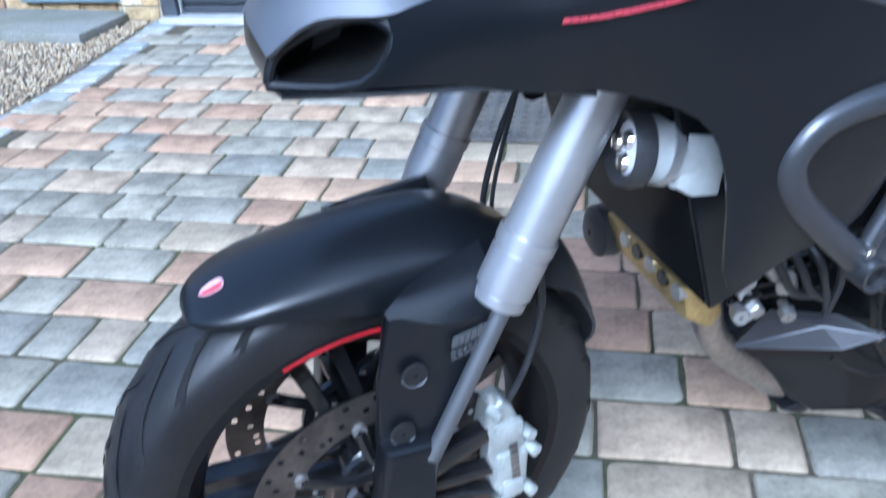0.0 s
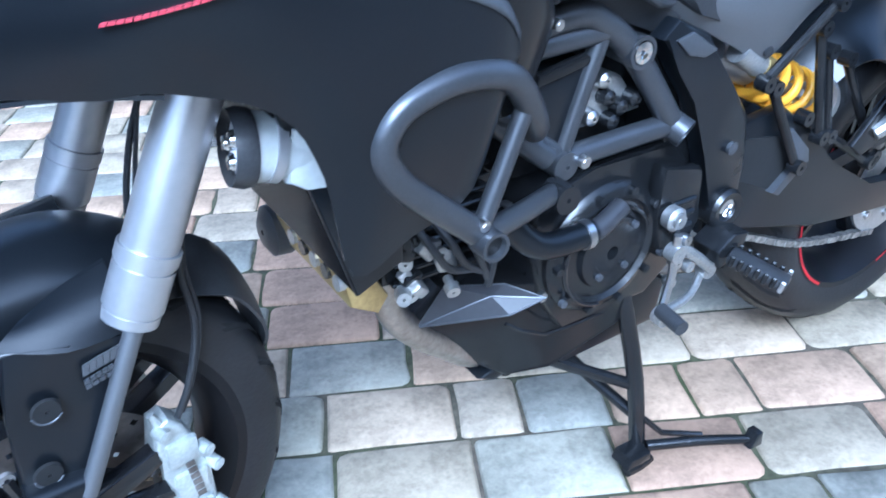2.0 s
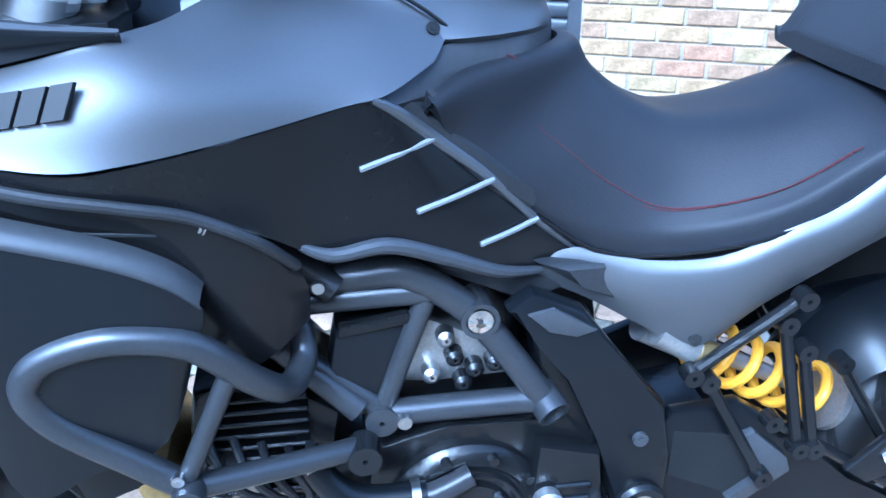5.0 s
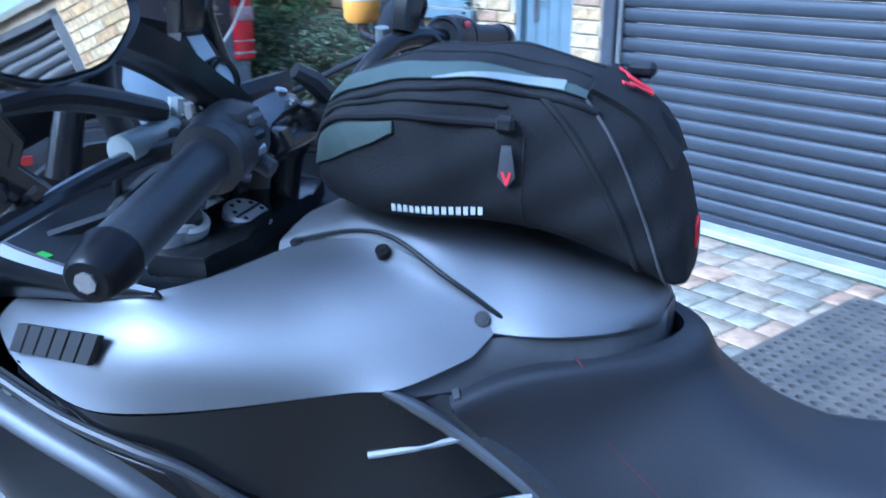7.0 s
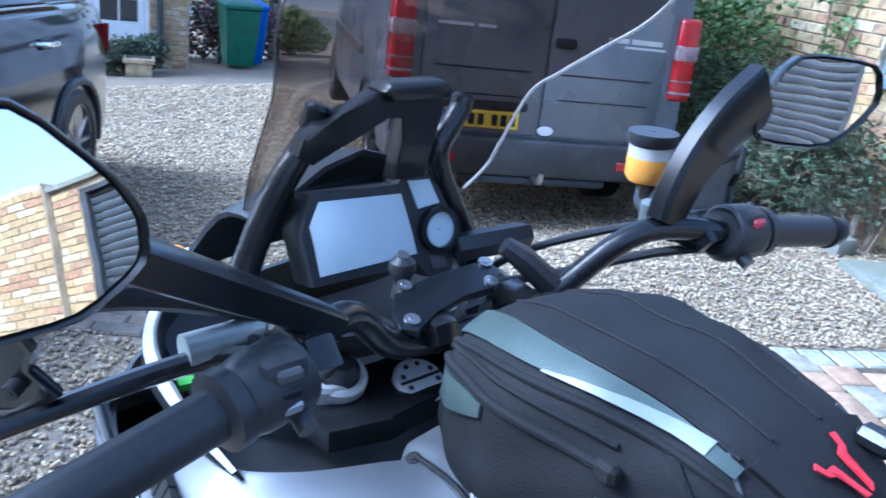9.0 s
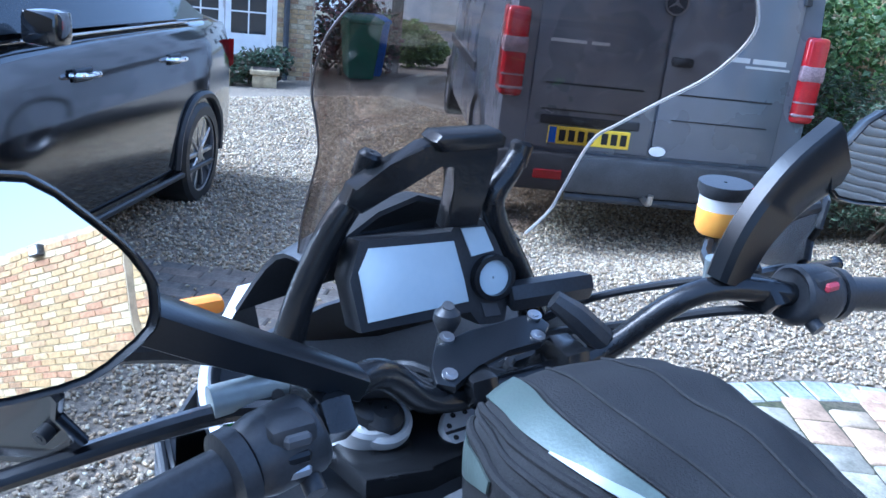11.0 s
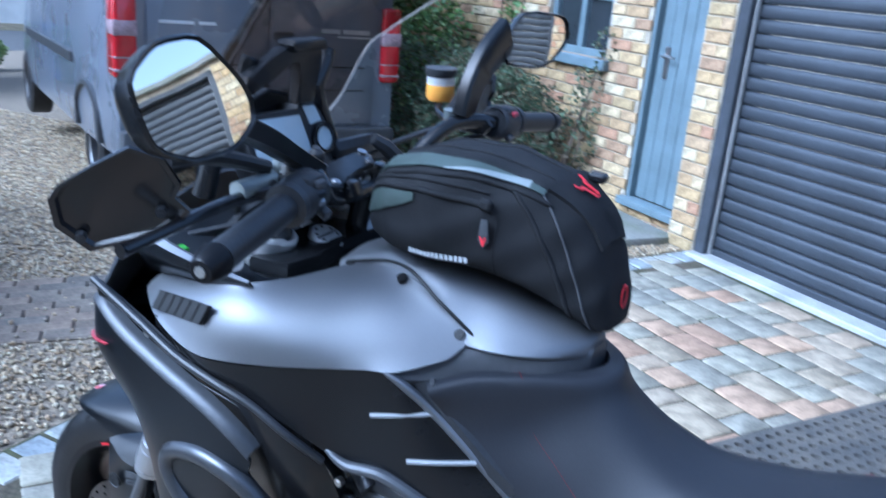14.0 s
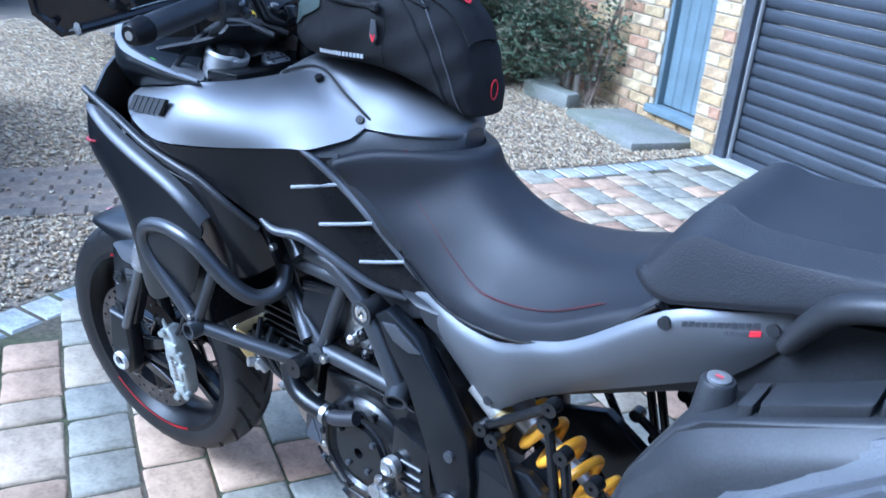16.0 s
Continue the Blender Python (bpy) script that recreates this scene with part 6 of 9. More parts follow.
part("tank", tank_like([(0.475, [(0, 1.066), (-0.045, 1.058), (-0.060, 1.048), (-0.062, 1.00), (0, 0.98)]),
                        (0.520, [(0, 1.088), (-0.045, 1.082), (-0.068, 1.064), (-0.066, 1.00), (0, 0.97)]),
                        (0.570, [(0, 1.105), (-0.052, 1.101), (-0.079, 1.083), (-0.076, 1.01), (0, 0.97)]),
                        (0.640, [(0, 1.110), (-0.056, 1.103), (-0.091, 1.072), (-0.086, 1.01), (0, 0.97)]),
                        (0.702, [(0, 1.096), (-0.052, 1.083), (-0.094, 1.041), (-0.096, 1.018), (0, 0.995)]),
                        (0.755, [(0, 1.074), (-0.046, 1.064), (-0.084, 1.036), (-0.091, 1.021), (0, 1.0)]),
                        (0.798, [(0, 1.058), (-0.036, 1.051), (-0.063, 1.036), (-0.068, 1.020), (0, 1.0)]),
                        (0.822, [(0, 1.049), (-0.022, 1.045), (-0.040, 1.034), (-0.042, 1.020), (0, 1.0)]),
                        (0.834, [(0, 1.040), (-0.010, 1.036), (-0.020, 1.028), (-0.021, 1.018), (0, 1.005)])]), M_silver, bike, "satin silver fuel tank")
part("tank_skirt", tank_like([(0.640, [(0, 1.02), (-0.10, 1.02), (-0.140, 0.998), (-0.150, 0.965), (0, 0.95)]),
                              (0.690, [(0, 1.02), (-0.090, 1.02), (-0.114, 1.010), (-0.122, 0.965), (0, 0.95)]),
                              (0.750, [(0, 1.02), (-0.072, 1.02), (-0.090, 1.018), (-0.092, 0.965), (0, 0.95)]),
                              (0.800, [(0, 1.03), (-0.048, 1.03), (-0.066, 1.02), (-0.067, 0.965), (0, 0.95)]),
                              (0.836, [(0, 1.03), (-0.012, 1.03), (-0.022, 1.02), (-0.023, 0.965), (0, 0.95)])]), M_skirt, bike, "dark grey band under the tank")
# added dark plates that block light through the gap under the covers
pair("tank_liner", lambda: prism([(0.30, 0.985), (0.44, 0.985), (0.455, 0.975), (0.455, 0.945), (0.44, 0.930), (0.33, 0.938)], -0.15, -0.20, bevel=0.004), M_satin, bike)
part("filler_cap_surround", lathe([(0.004, 0), (0.05, 0), (0.05, 0.008), (0.004, 0.012)], 32, m=Matrix.Translation((0.56, 0, 1.102)) @ pose(0, 0, 0, 90, 0, 0), closed=True), M_matt, bike)


def black_panel():
    return skin([[(0.300, -0.228, 0.976), (0.300, -0.229, 0.970), (0.300, -0.230, 0.964)],
                 [(0.392, -0.246, 0.959), (0.392, -0.246, 0.949), (0.390, -0.243, 0.939)],
                 [(0.455, -0.240, 0.963), (0.455, -0.238, 0.938), (0.455, -0.235, 0.925)],
                 [(0.520, -0.214, 0.970), (0.526, -0.210, 0.924), (0.530, -0.215, 0.893)],
                 [(0.578, -0.187, 0.978), (0.582, -0.184, 0.914), (0.586, -0.182, 0.852)],
                 [(0.627, -0.168, 0.985), (0.634, -0.168, 0.920), (0.648, -0.170, 0.853)],
                 [(0.658, -0.156, 0.977), (0.685, -0.158, 0.900), (0.705, -0.158, 0.832)],
                 [(0.718, -0.132, 0.925), (0.742, -0.140, 0.855), (0.765, -0.138, 0.800)],
                 [(0.800, -0.113, 0.849), (0.800, -0.120, 0.822), (0.800, -0.118, 0.787)],
                 [(0.852, -0.103, 0.806), (0.848, -0.106, 0.800), (0.838, -0.107, 0.790)]], 0.004, 5, 5, ease=5)


for k, f in enumerate(pair("side_panel", black_panel, M_satin, bike, "satin black side panel with three grey strips")):
    s = 1 if k == 0 else -1
    for (x0, z0), (x1, z1), y0, y1 in (((0.627, 0.927), (0.697, 0.943), -0.172, -0.142), ((0.679, 0.880), (0.757, 0.896), -0.164, -0.132), ((0.744, 0.833), (0.808, 0.845), -0.144, -0.116)):
        part("grey_strip", tube([(x0, y0 * s, z0), ((x0 + x1) / 2, (y0 + y1) / 2 * s - 0.002 * s, (z0 + z1) / 2), (x1, y1 * s, z1)], 0.0030, seg=6, smooth=3), M_strip, f)
    part("panel_trim", tube([(0.640, -0.164 * s, 0.987), (0.662, -0.154 * s, 0.973), (0.698, -0.138 * s, 0.942), (0.754, -0.128 * s, 0.897), (0.803, -0.114 * s, 0.847), (0.852, -0.103 * s, 0.804)], [0.003, 0.006, 0.0065, 0.0055, 0.0045, 0.003], seg=10), M_silver, f)
    part("lower_trim", tube([(0.57, -0.186 * s, 0.862), (0.600, -0.184 * s, 0.850), (0.650, -0.174 * s, 0.852), (0.705, -0.160 * s, 0.830), (0.765, -0.140 * s, 0.800), (0.815, -0.116 * s, 0.786)],
                            [0.004, 0.007, 0.008, 0.008, 0.007, 0.004], seg=10), M_skirt, f)

# seats
SEAT = [[(0.848, 0, 1.008), (0.828, -0.040, 1.006), (0.776, -0.080, 1.003), (0.728, -0.110, 0.998), (0.690, -0.146, 0.984)],
        [(0.868, 0, 1.004), (0.848, -0.047, 1.002), (0.790, -0.092, 0.997), (0.741, -0.122, 0.990), (0.698, -0.154, 0.974)],
        [(0.884, 0, 0.978), (0.862, -0.050, 0.975), (0.803, -0.090, 0.945), (0.757, -0.118, 0.934), (0.714, -0.135, 0.942)],
        [(0.916, 0, 0.951), (0.900, -0.052, 0.946), (0.848, -0.096, 0.906), (0.802, -0.117, 0.884), (0.758, -0.126, 0.899)],
        [(0.955, 0, 0.930), (0.944, -0.058, 0.923), (0.897, -0.103, 0.869), (0.856, -0.118, 0.838), (0.806, -0.111, 0.848)],
        [(0.998, 0, 0.921), (0.990, -0.066, 0.912), (0.960, -0.114, 0.846), (0.935, -0.126, 0.822), (0.895, -0.118, 0.800)],
        [(1.073, 0, 0.928), (1.070, -0.07, 0.922), (1.065, -0.130, 0.868), (1.052, -0.145, 0.850), (1.042, -0.150, 0.824)],
        [(1.157, 0, 0.950), (1.155, -0.07, 0.946), (1.148, -0.130, 0.912), (1.146, -0.145, 0.900), (1.142, -0.151, 0.876)],
        [(1.235, 0, 0.958), (1.230, -0.07, 0.956), (1.222, -0.126, 0.950), (1.216, -0.138, 0.947), (1.214, -0.146, 0.943)]]
full = [[(x, -y, z) for x, y, z in r[:0:-1]] + r for r in SEAT]
seat = part("rider_seat", skin(full, 0.02, 5, 4), M_vinyl, bike, "black vinyl rider seat with red stitching")
part("seat_base", skin([[(r[0][0], r[0][1] * 0.97, r[0][2] + 0.004), (r[0][0], r[0][1] * 0.6, r[0][2] - 0.03), (r[-1][0], r[-1][1] * 0.6, r[-1][2] - 0.03), (r[-1][0], r[-1][1] * 0.97, r[-1][2] + 0.004)] for r in full], 0.006, 3, 2),
     M_black_plastic, seat)
pair("seat_seal", lambda: tube([(0.650, -0.122, 0.985), (0.70, -0.122, 0.945), (0.76, -0.114, 0.895), (0.80, -0.104, 0.865)], 0.017, seg=8), M_black_plastic, bike)
for s in (1, -1):
    line = spline([(r[2][0] - 0.004, r[2][1] * s, r[2][2] + 0.001) for r in SEAT[:-1]], 5)
    for off in (0.0, 0.006):
        st = bmesh.new()
        for a, b_ in zip(line, line[1:]):
            for f0, f1 in ((0.0, 0.4), (0.5, 0.9)):
                p, q = a.lerp(b_, f0), a.lerp(b_, f1)
                tube([p + Vector((-off, -0.0005 * s, -off * 0.35)), q + Vector((-off, -0.0005 * s, -off * 0.35))], 0.0008, st, 5, 1)
        part("stitching", st, M_thread, seat, "red stitching")
    part("seat_edge", tube([(r[4][0], (r[4][1] - 0.002) * s, r[4][2]) for r in SEAT[4:]], 0.003, seg=8), M_gloss, seat)
PIL = []
for x, zt, yr, yc, zc, yb, zb in ((1.177, 0.985, 0.085, 0.126, 0.974, 0.137, 0.966), (1.198, 1.016, 0.085, 0.141, 0.996, 0.150, 0.958), (1.224, 1.052, 0.086, 0.147, 1.024, 0.155, 0.955), (1.252, 1.066, 0.088, 0.149, 1.040, 0.157, 0.963),
                                  (1.300, 1.056, 0.096, 0.150, 1.038, 0.157, 0.977), (1.406, 1.064, 0.10, 0.150, 1.048, 0.155, 1.008), (1.52, 1.076, 0.095, 0.140, 1.062, 0.140, 1.030), (1.64, 1.072, 0.07, 0.10, 1.055, 0.10, 1.035)):
    PIL.append((x, [(0, zt), (-yr, zt - 0.001), (-yr - 0.012, zt - 0.003), (-yc + 0.008, zc + 0.003), (-yc, zc - 0.003), (-yb, zb + 0.016), (-yb + 0.002, zb + 0.002), (-yb + 0.02, zb - 0.004), (0, zb - 0.006)]))
part("pillion_seat", tank_like(PIL), M_vinyl2, bike, "grained black pillion seat with a raised front")

# tail
def tail_panel():
    return skin([[(0.806, -0.111, 0.790), (0.803, -0.111, 0.786), (0.800, -0.110, 0.782), (0.800, -0.106, 0.778)],
                 [(0.853, -0.112, 0.808), (0.858, -0.118, 0.795), (0.862, -0.118, 0.772), (0.870, -0.110, 0.745)],
                 [(0.922, -0.128, 0.796), (0.927, -0.137, 0.782), (0.930, -0.138, 0.750), (0.932, -0.122, 0.712)],
                 [(1.000, -0.142, 0.802), (1.003, -0.152, 0.790), (1.008, -0.152, 0.750), (0.993, -0.132, 0.684)],
                 [(1.060, -0.154, 0.834), (1.065, -0.164, 0.820), (1.075, -0.159, 0.790), (1.062, -0.138, 0.738)],
                 [(1.122, -0.157, 0.864), (1.130, -0.167, 0.852), (1.145, -0.162, 0.822), (1.131, -0.144, 0.785)],
                 [(1.226, -0.152, 0.944), (1.235, -0.160, 0.934), (1.250, -0.158, 0.905), (1.235, -0.144, 0.845)],
                 [(1.300, -0.144, 0.968), (1.305, -0.147, 0.956), (1.315, -0.147, 0.930), (1.310, -0.138, 0.890)],
                 [(1.366, -0.128, 0.986), (1.368, -0.129, 0.978), (1.369, -0.129, 0.970), (1.366, -0.126, 0.958)]], 0.004)


for k, f in enumerate(pair("tail_panel", tail_panel, M_silver, bike, "satin silver tail side panel")):
    s = 1 if k == 0 else -1
    for p in ((1.231, -0.161 * s, 0.934), (1.340, -0.138 * s, 0.960), (0.990, -0.136 * s, 0.698)):
        bolt(f, p, (0, -s, 0), 0.0075, 0.003)
    bars(f, (1.250, -0.1590 * s, 0.937), (1.328, -0.1430 * s, 0.959), 11, 0.006, M_skirt, gap=0.3)
    bars(f, (1.294, -0.1502 * s, 0.940), (1.318, -0.1460 * s, 0.947), 4, 0.005, M_piping, gap=0.2)
    bars(f, (1.319, -0.1460 * s, 0.947), (1.330, -0.1430 * s, 0.950), 1, 0.006, M_red, gap=0)
    part("grab_rail", tube([(1.355, -0.138 * s, 0.945), (1.375, -0.150 * s, 0.985), (1.405, -0.165 * s, 1.022), (1.46, -0.170 * s, 1.042), (1.56, -0.160 * s, 1.055), (1.62, -0.14 * s, 1.04)], [0.010, 0.014, 0.016, 0.016, 0.014, 0.010], seg=12), M_black_plastic, f)
part("tail_underside", prism([(0.80, 0.80), (0.93, 0.79), (1.0, 0.79), (1.13, 0.85), (1.24, 0.94), (1.37, 0.98), (1.65, 1.04), (1.66, 0.98), (1.40, 0.90), (1.24, 0.84), (1.06, 0.73), (0.96, 0.72), (0.86, 0.765)], -0.125, 0.125, bevel=0.01), M_black_plastic, bike)
part("tail_light", prism([(1.64, 1.03), (1.68, 1.035), (1.69, 1.0), (1.66, 0.985)], -0.09, 0.09, bevel=0.008), M_lamp_red, bike)
part("rear_mudguard", skin([[(1.46, -0.07, 0.93), (1.46, 0, 0.95), (1.46, 0.07, 0.93)], [(1.64, -0.07, 0.93), (1.64, 0, 0.96), (1.64, 0.07, 0.93)], [(1.80, -0.06, 0.78), (1.82, 0, 0.79), (1.80, 0.06, 0.78)]], 0.005), M_black_plastic, bike)


# frame, engine and running gear
for s in (1, -1):
    y = -0.135 * s
    main = part("frame_tube", tube([(0.585, -0.112 * s, 0.785), (0.645, -0.126 * s, 0.800), (0.680, -0.128 * s, 0.793), (0.745, -0.127 * s, 0.742), (0.824, -0.136 * s, 0.634)], 0.0160, seg=16, smooth=4), M_grey_tube, bike, "grey painted trellis frame tube")
    e = Vector((0.824, -0.136 * s, 0.634))
    ax = Vector((0.35, -0.85 * s, -0.4)).normalized()
    part("tube_mouth", turn(lathe([(0.014, -0.014), (0.019, -0.014), (0.0195, 0.022), (0.0145, 0.022)], 24, closed=True), Matrix.Translation(e) @ Vector((0, 1, 0)).rotation_difference(ax).to_matrix().to_4x4()), M_grey_tube, main)
    part("tube_bore", cyl(e, e + ax * 0.010, 0.0148, 16), M_ink, main)
    part("frame_boss", lathe([(0.003, -0.03), (0.019, -0.03), (0.0205, 0.018), (0.0155, 0.018), (0.0150, 0.012), (0.003, 0.012)], 28, m=Matrix.Translation((0.747, -0.126 * s, 0.744)) @ pose(0, 0, 0, 180 if s > 0 else 0, 0, 0), closed=True), M_grey_tube, main)
    part("frame_bolt", lathe([(0.003, -0.01), (0.0135, -0.01), (0.0135, 0.004), (0.007, 0.005), (0.003, 0.003)], 20, m=Matrix.Translation((0.747, -0.140 * s, 0.744)) @ pose(0, 0, 0, 180 if s > 0 else 0, 0, 0), closed=True), M_chrome, main)
    for pts, r in (([(0.555, -0.115 * s, 0.765), (0.63, -0.122 * s, 0.772), (0.695, -0.126 * s, 0.776)], 0.0145), ([(0.645, -0.128 * s, 0.628), (0.735, -0.130 * s, 0.631), (0.82, -0.134 * s, 0.634)], 0.015),
                   ([(0.692, -0.127 * s, 0.768), (0.668, -0.127 * s, 0.70), (0.645, -0.127 * s, 0.632)], 0.0115), ([(0.645, -0.127 * s, 0.632), (0.60, -0.12 * s, 0.668), (0.545, -0.11 * s, 0.71)], 0.013),
                   ([(0.42, -0.06 * s, 0.93), (0.50, -0.10 * s, 0.86), (0.60, -0.13 * s, 0.785)], 0.0165), ([(0.42, -0.06 * s, 0.80), (0.50, -0.09 * s, 0.74), (0.62, -0.135 * s, 0.64)], 0.015)):
        part("frame_tube", tube(pts, r, seg=14, smooth=3), M_grey_tube, bike)
    part("frame_knuckle", lathe([(0.003, -0.03), (0.017, -0.03), (0.018, 0.012), (0.003, 0.014)], 20, m=Matrix.Translation((0.643, -0.132 * s, 0.626)) @ pose(0, 0, 0, 180 if s > 0 else 0, 0, 0), closed=True), M_grey_tube, main)
    bolt(main, (0.667, -0.146 * s, 0.628), (0, -s, 0), 0.008, 0.005, M_metal)
    plate = part("frame_plate", prism([(0.775, 0.754), (0.801, 0.774), (0.858, 0.748), (0.920, 0.668), (0.964, 0.617), (0.978, 0.540), (0.978, 0.47), (0.968, 0.444), (0.935, 0.45), (0.912, 0.487), (0.893, 0.577), (0.848, 0.661), (0.815, 0.712)],
                                        -0.118 * s, -0.146 * s, bevel=0.006), M_matt, bike, "matt black frame side plate")
    bolt(plate, (0.937, -0.148 * s, 0.576), (0, -s, 0), 0.009, 0.004, M_skirt)
    part("inner_web", prism([(0.80, 0.745), (0.88, 0.72), (0.95, 0.60), (0.95, 0.47), (0.88, 0.48), (0.84, 0.60)], -0.04 * s, -0.112 * s, bevel=0.006), M_engine, plate)
    part("plate_facet", prism([(0.795, 0.751), (0.823, 0.757), (0.872, 0.727), (0.85, 0.72), (0.82, 0.728)], -0.144 * s, -0.150 * s, bevel=0.002), M_skirt, plate)
    part("pivot_ring", lathe([(0.016, -0.03), (0.031, -0.03), (0.032, 0.006), (0.028, 0.012), (0.018, 0.010), (0.016, 0.004)], 32, m=Matrix.Translation((0.948, -0.146 * s, 0.478)) @ pose(0, 0, 0, 180 if s > 0 else 0, 0, 0), closed=True), M_engine, plate)
    part("pivot_bolt", lathe([(0.005, -0.02), (0.0165, -0.02), (0.0165, 0.004), (0.010, 0.006), (0.009, 0.0), (0.005, 0.0)], 20, m=Matrix.Translation((0.948, -0.150 * s, 0.478)) @ pose(0, 0, 0, 180 if s > 0 else 0, 0, 0), closed=True), M_chrome, plate)
    # foot rest
    peg = part("foot_peg", turn(boxed(-0.016, 0.016, -0.044, 0.044, -0.010, 0.008, 0.006, 2), Matrix.Translation((0.937, -0.232 * s, 0.425)) @ pose(0, 0, 0, 12 * s, 0, 22 * s)), M_black_plastic, bike, "rubber topped footpeg with a toothed metal rim")
    PEG = Matrix.Translation((0.937, -0.232 * s, 0.425)) @ pose(0, 0, 0, 12 * s, 0, 22 * s)
    for k in range(7):
        for e in (-1, 1):
            part("peg_tooth", turn(boxed(e * 0.018 - 0.0025, e * 0.018 + 0.0025, -0.042 + 0.0122 * k, -0.035 + 0.0122 * k, -0.008, 0.011, 0.0015), PEG), M_alloy if k == 0 else M_engine, peg)
    part("peg_bracket", prism([(0.90, 0.44), (0.93, 0.46), (0.96, 0.455), (0.95, 0.42), (0.91, 0.41)], -0.14 * s, -0.19 * s, bevel=0.004), M_engine, peg)
    rp = part("rear_peg_bracket", prism([(1.188, 0.523), (1.254, 0.590), (1.331, 0.577), (1.346, 0.548), (1.271, 0.517), (1.22, 0.50)], -0.165 * s, -0.178 * s, bevel=0.004), M_engine, bike)
    part("rear_peg", tube([(1.235, -0.178 * s, 0.535), (1.275, -0.195 * s, 0.565), (1.315, -0.205 * s, 0.60)], [0.012, 0.015, 0.012], seg=10, smooth=2), M_alloy, rp)
    for a, b_ in (((0.990, 0.655), (1.101, 0.750)), ((1.011, 0.645), (1.095, 0.506)), ((1.092, 0.714), (1.135, 0.544)), ((1.122, 0.676), (1.155, 0.542)), ((1.10, 0.58), (1.292, 0.46)), ((1.172, 0.655), (1.30, 0.47))):
        part("link_rod", tube([(a[0], -0.140 * s, a[1]), (b_[0], -0.150 * s, b_[1])], 0.0075, seg=10, smooth=1), M_engine, rp)
        for p, yy in ((a, -0.142), (b_, -0.152)):
            part("rod_end", lathe([(0.003, -0.010), (0.0115, -0.010), (0.0115, 0.010), (0.003, 0.010)], 16, m=Matrix.Translation((p[0], yy * s, p[1])), closed=True), M_engine, rp)
    # crash bar
    cb = part("crash_bar", tube([(0.560, -0.130 * s, 0.758), (0.566, -0.150 * s, 0.722), (0.550, -0.190 * s, 0.715), (0.522, -0.222 * s, 0.748), (0.475, -0.245 * s, 0.803), (0.42, -0.252 * s, 0.818), (0.375, -0.252 * s, 0.811), (0.348, -0.252 * s, 0.795),
                                 (0.339, -0.250 * s, 0.768), (0.358, -0.247 * s, 0.732), (0.41, -0.240 * s, 0.683), (0.452, -0.236 * s, 0.645)], 0.0138, seg=16, smooth=5), M_grey_tube, bike, "grey tubular crash bar")
    part("crash_bar_strut", tube([(0.450, -0.236 * s, 0.645), (0.506, -0.232 * s, 0.772)], 0.0095, seg=12, smooth=1), M_grey_tube, cb)
    part("low_bar", tube([(0.450, -0.236 * s, 0.642), (0.535, -0.195 * s, 0.622), (0.625, -0.150 * s, 0.603)], 0.0125, seg=14, smooth=2), M_grey_tube, cb)
    part("clamp", lathe([(0.003, -0.018), (0.018, -0.018), (0.018, 0.014), (0.003, 0.016)], 16, m=Matrix.Translation((0.622, -0.158 * s, 0.602)), closed=True), M_engine, cb)
    part("tube_mouth", lathe([(0.012, -0.012), (0.016, -0.012), (0.016, 0.014), (0.012, 0.014)], 20, m=Matrix.Translation((0.455, -0.246 * s, 0.640)) @ pose(0, 0, 0, 180 if s > 0 else 0, 0, 0), closed=True), M_grey_tube, cb)
    part("tube_bore", cyl((0.455, -0.24 * s, 0.640), (0.455, -0.252 * s, 0.640), 0.0125, 14), M_ink, cb)
    bolt(cb, (0.448, -0.245 * s, 0.662), (0, -s, 0), 0.006, 0.006, M_metal)
    # auxiliary lamp
    LAMP = Matrix.Translation((0.257, -0.151 * s, 0.755)) @ pose(0, 0, 0, 0, 8, -6 * s) @ Matrix.Scale(1.12, 4)
    lamp = part("spot_lamp", turn(cyl((0.004, 0, 0), (0.05, 0, -0.002), 0.029, 24, r2=0.024), LAMP), M_lampwhite, bike, "round auxiliary lamp in a pale housing")
    part("lamp_band", turn(cyl((0.018, 0, 0), (0.026, 0, -0.001), 0.0295, 24), LAMP), M_fork, lamp)
    part("lamp_housing", turn(prism([(0.030, 0.022), (0.066, 0.020), (0.070, -0.030), (0.046, -0.032), (0.030, -0.024)], -0.024, 0.024, bevel=0.004), LAMP), M_lampwhite, lamp)
    part("lamp_bezel", lathe([(0.022, -0.004), (0.0310, -0.004), (0.0325, 0.004), (0.0300, 0.014), (0.022, 0.009)], 28, m=LAMP @ pose(0, 0, 0, 0, 0, 90), closed=True), M_black_plastic, lamp)
    part("lamp_lens", lathe([(0.002, 0.004), (0.014, 0.003), (0.0235, 0.0), (0.002, -0.004)], 24, m=LAMP @ Matrix.Translation((-0.006, 0, 0)) @ pose(0, 0, 0, 0, 0, 90), closed=True), M_lamp_clear, lamp)
    for k in range(3):
        part("lens_cell", lathe([(0.001, 0), (0.008, 0), (0.006, 0.004), (0.001, 0.005)], 12, m=LAMP @ Matrix.Translation((-0.010, 0.011 * math.cos(2.1 * k), 0.011 * math.sin(2.1 * k))) @ pose(0, 0, 0, 0, 0, 90), closed=True), M_chrome, lamp)
    part("lamp_bracket", turn(boxed(0.028, 0.068, -0.020, 0.020, -0.028, 0.022, 0.005, 2), LAMP), M_lampwhite, lamp)

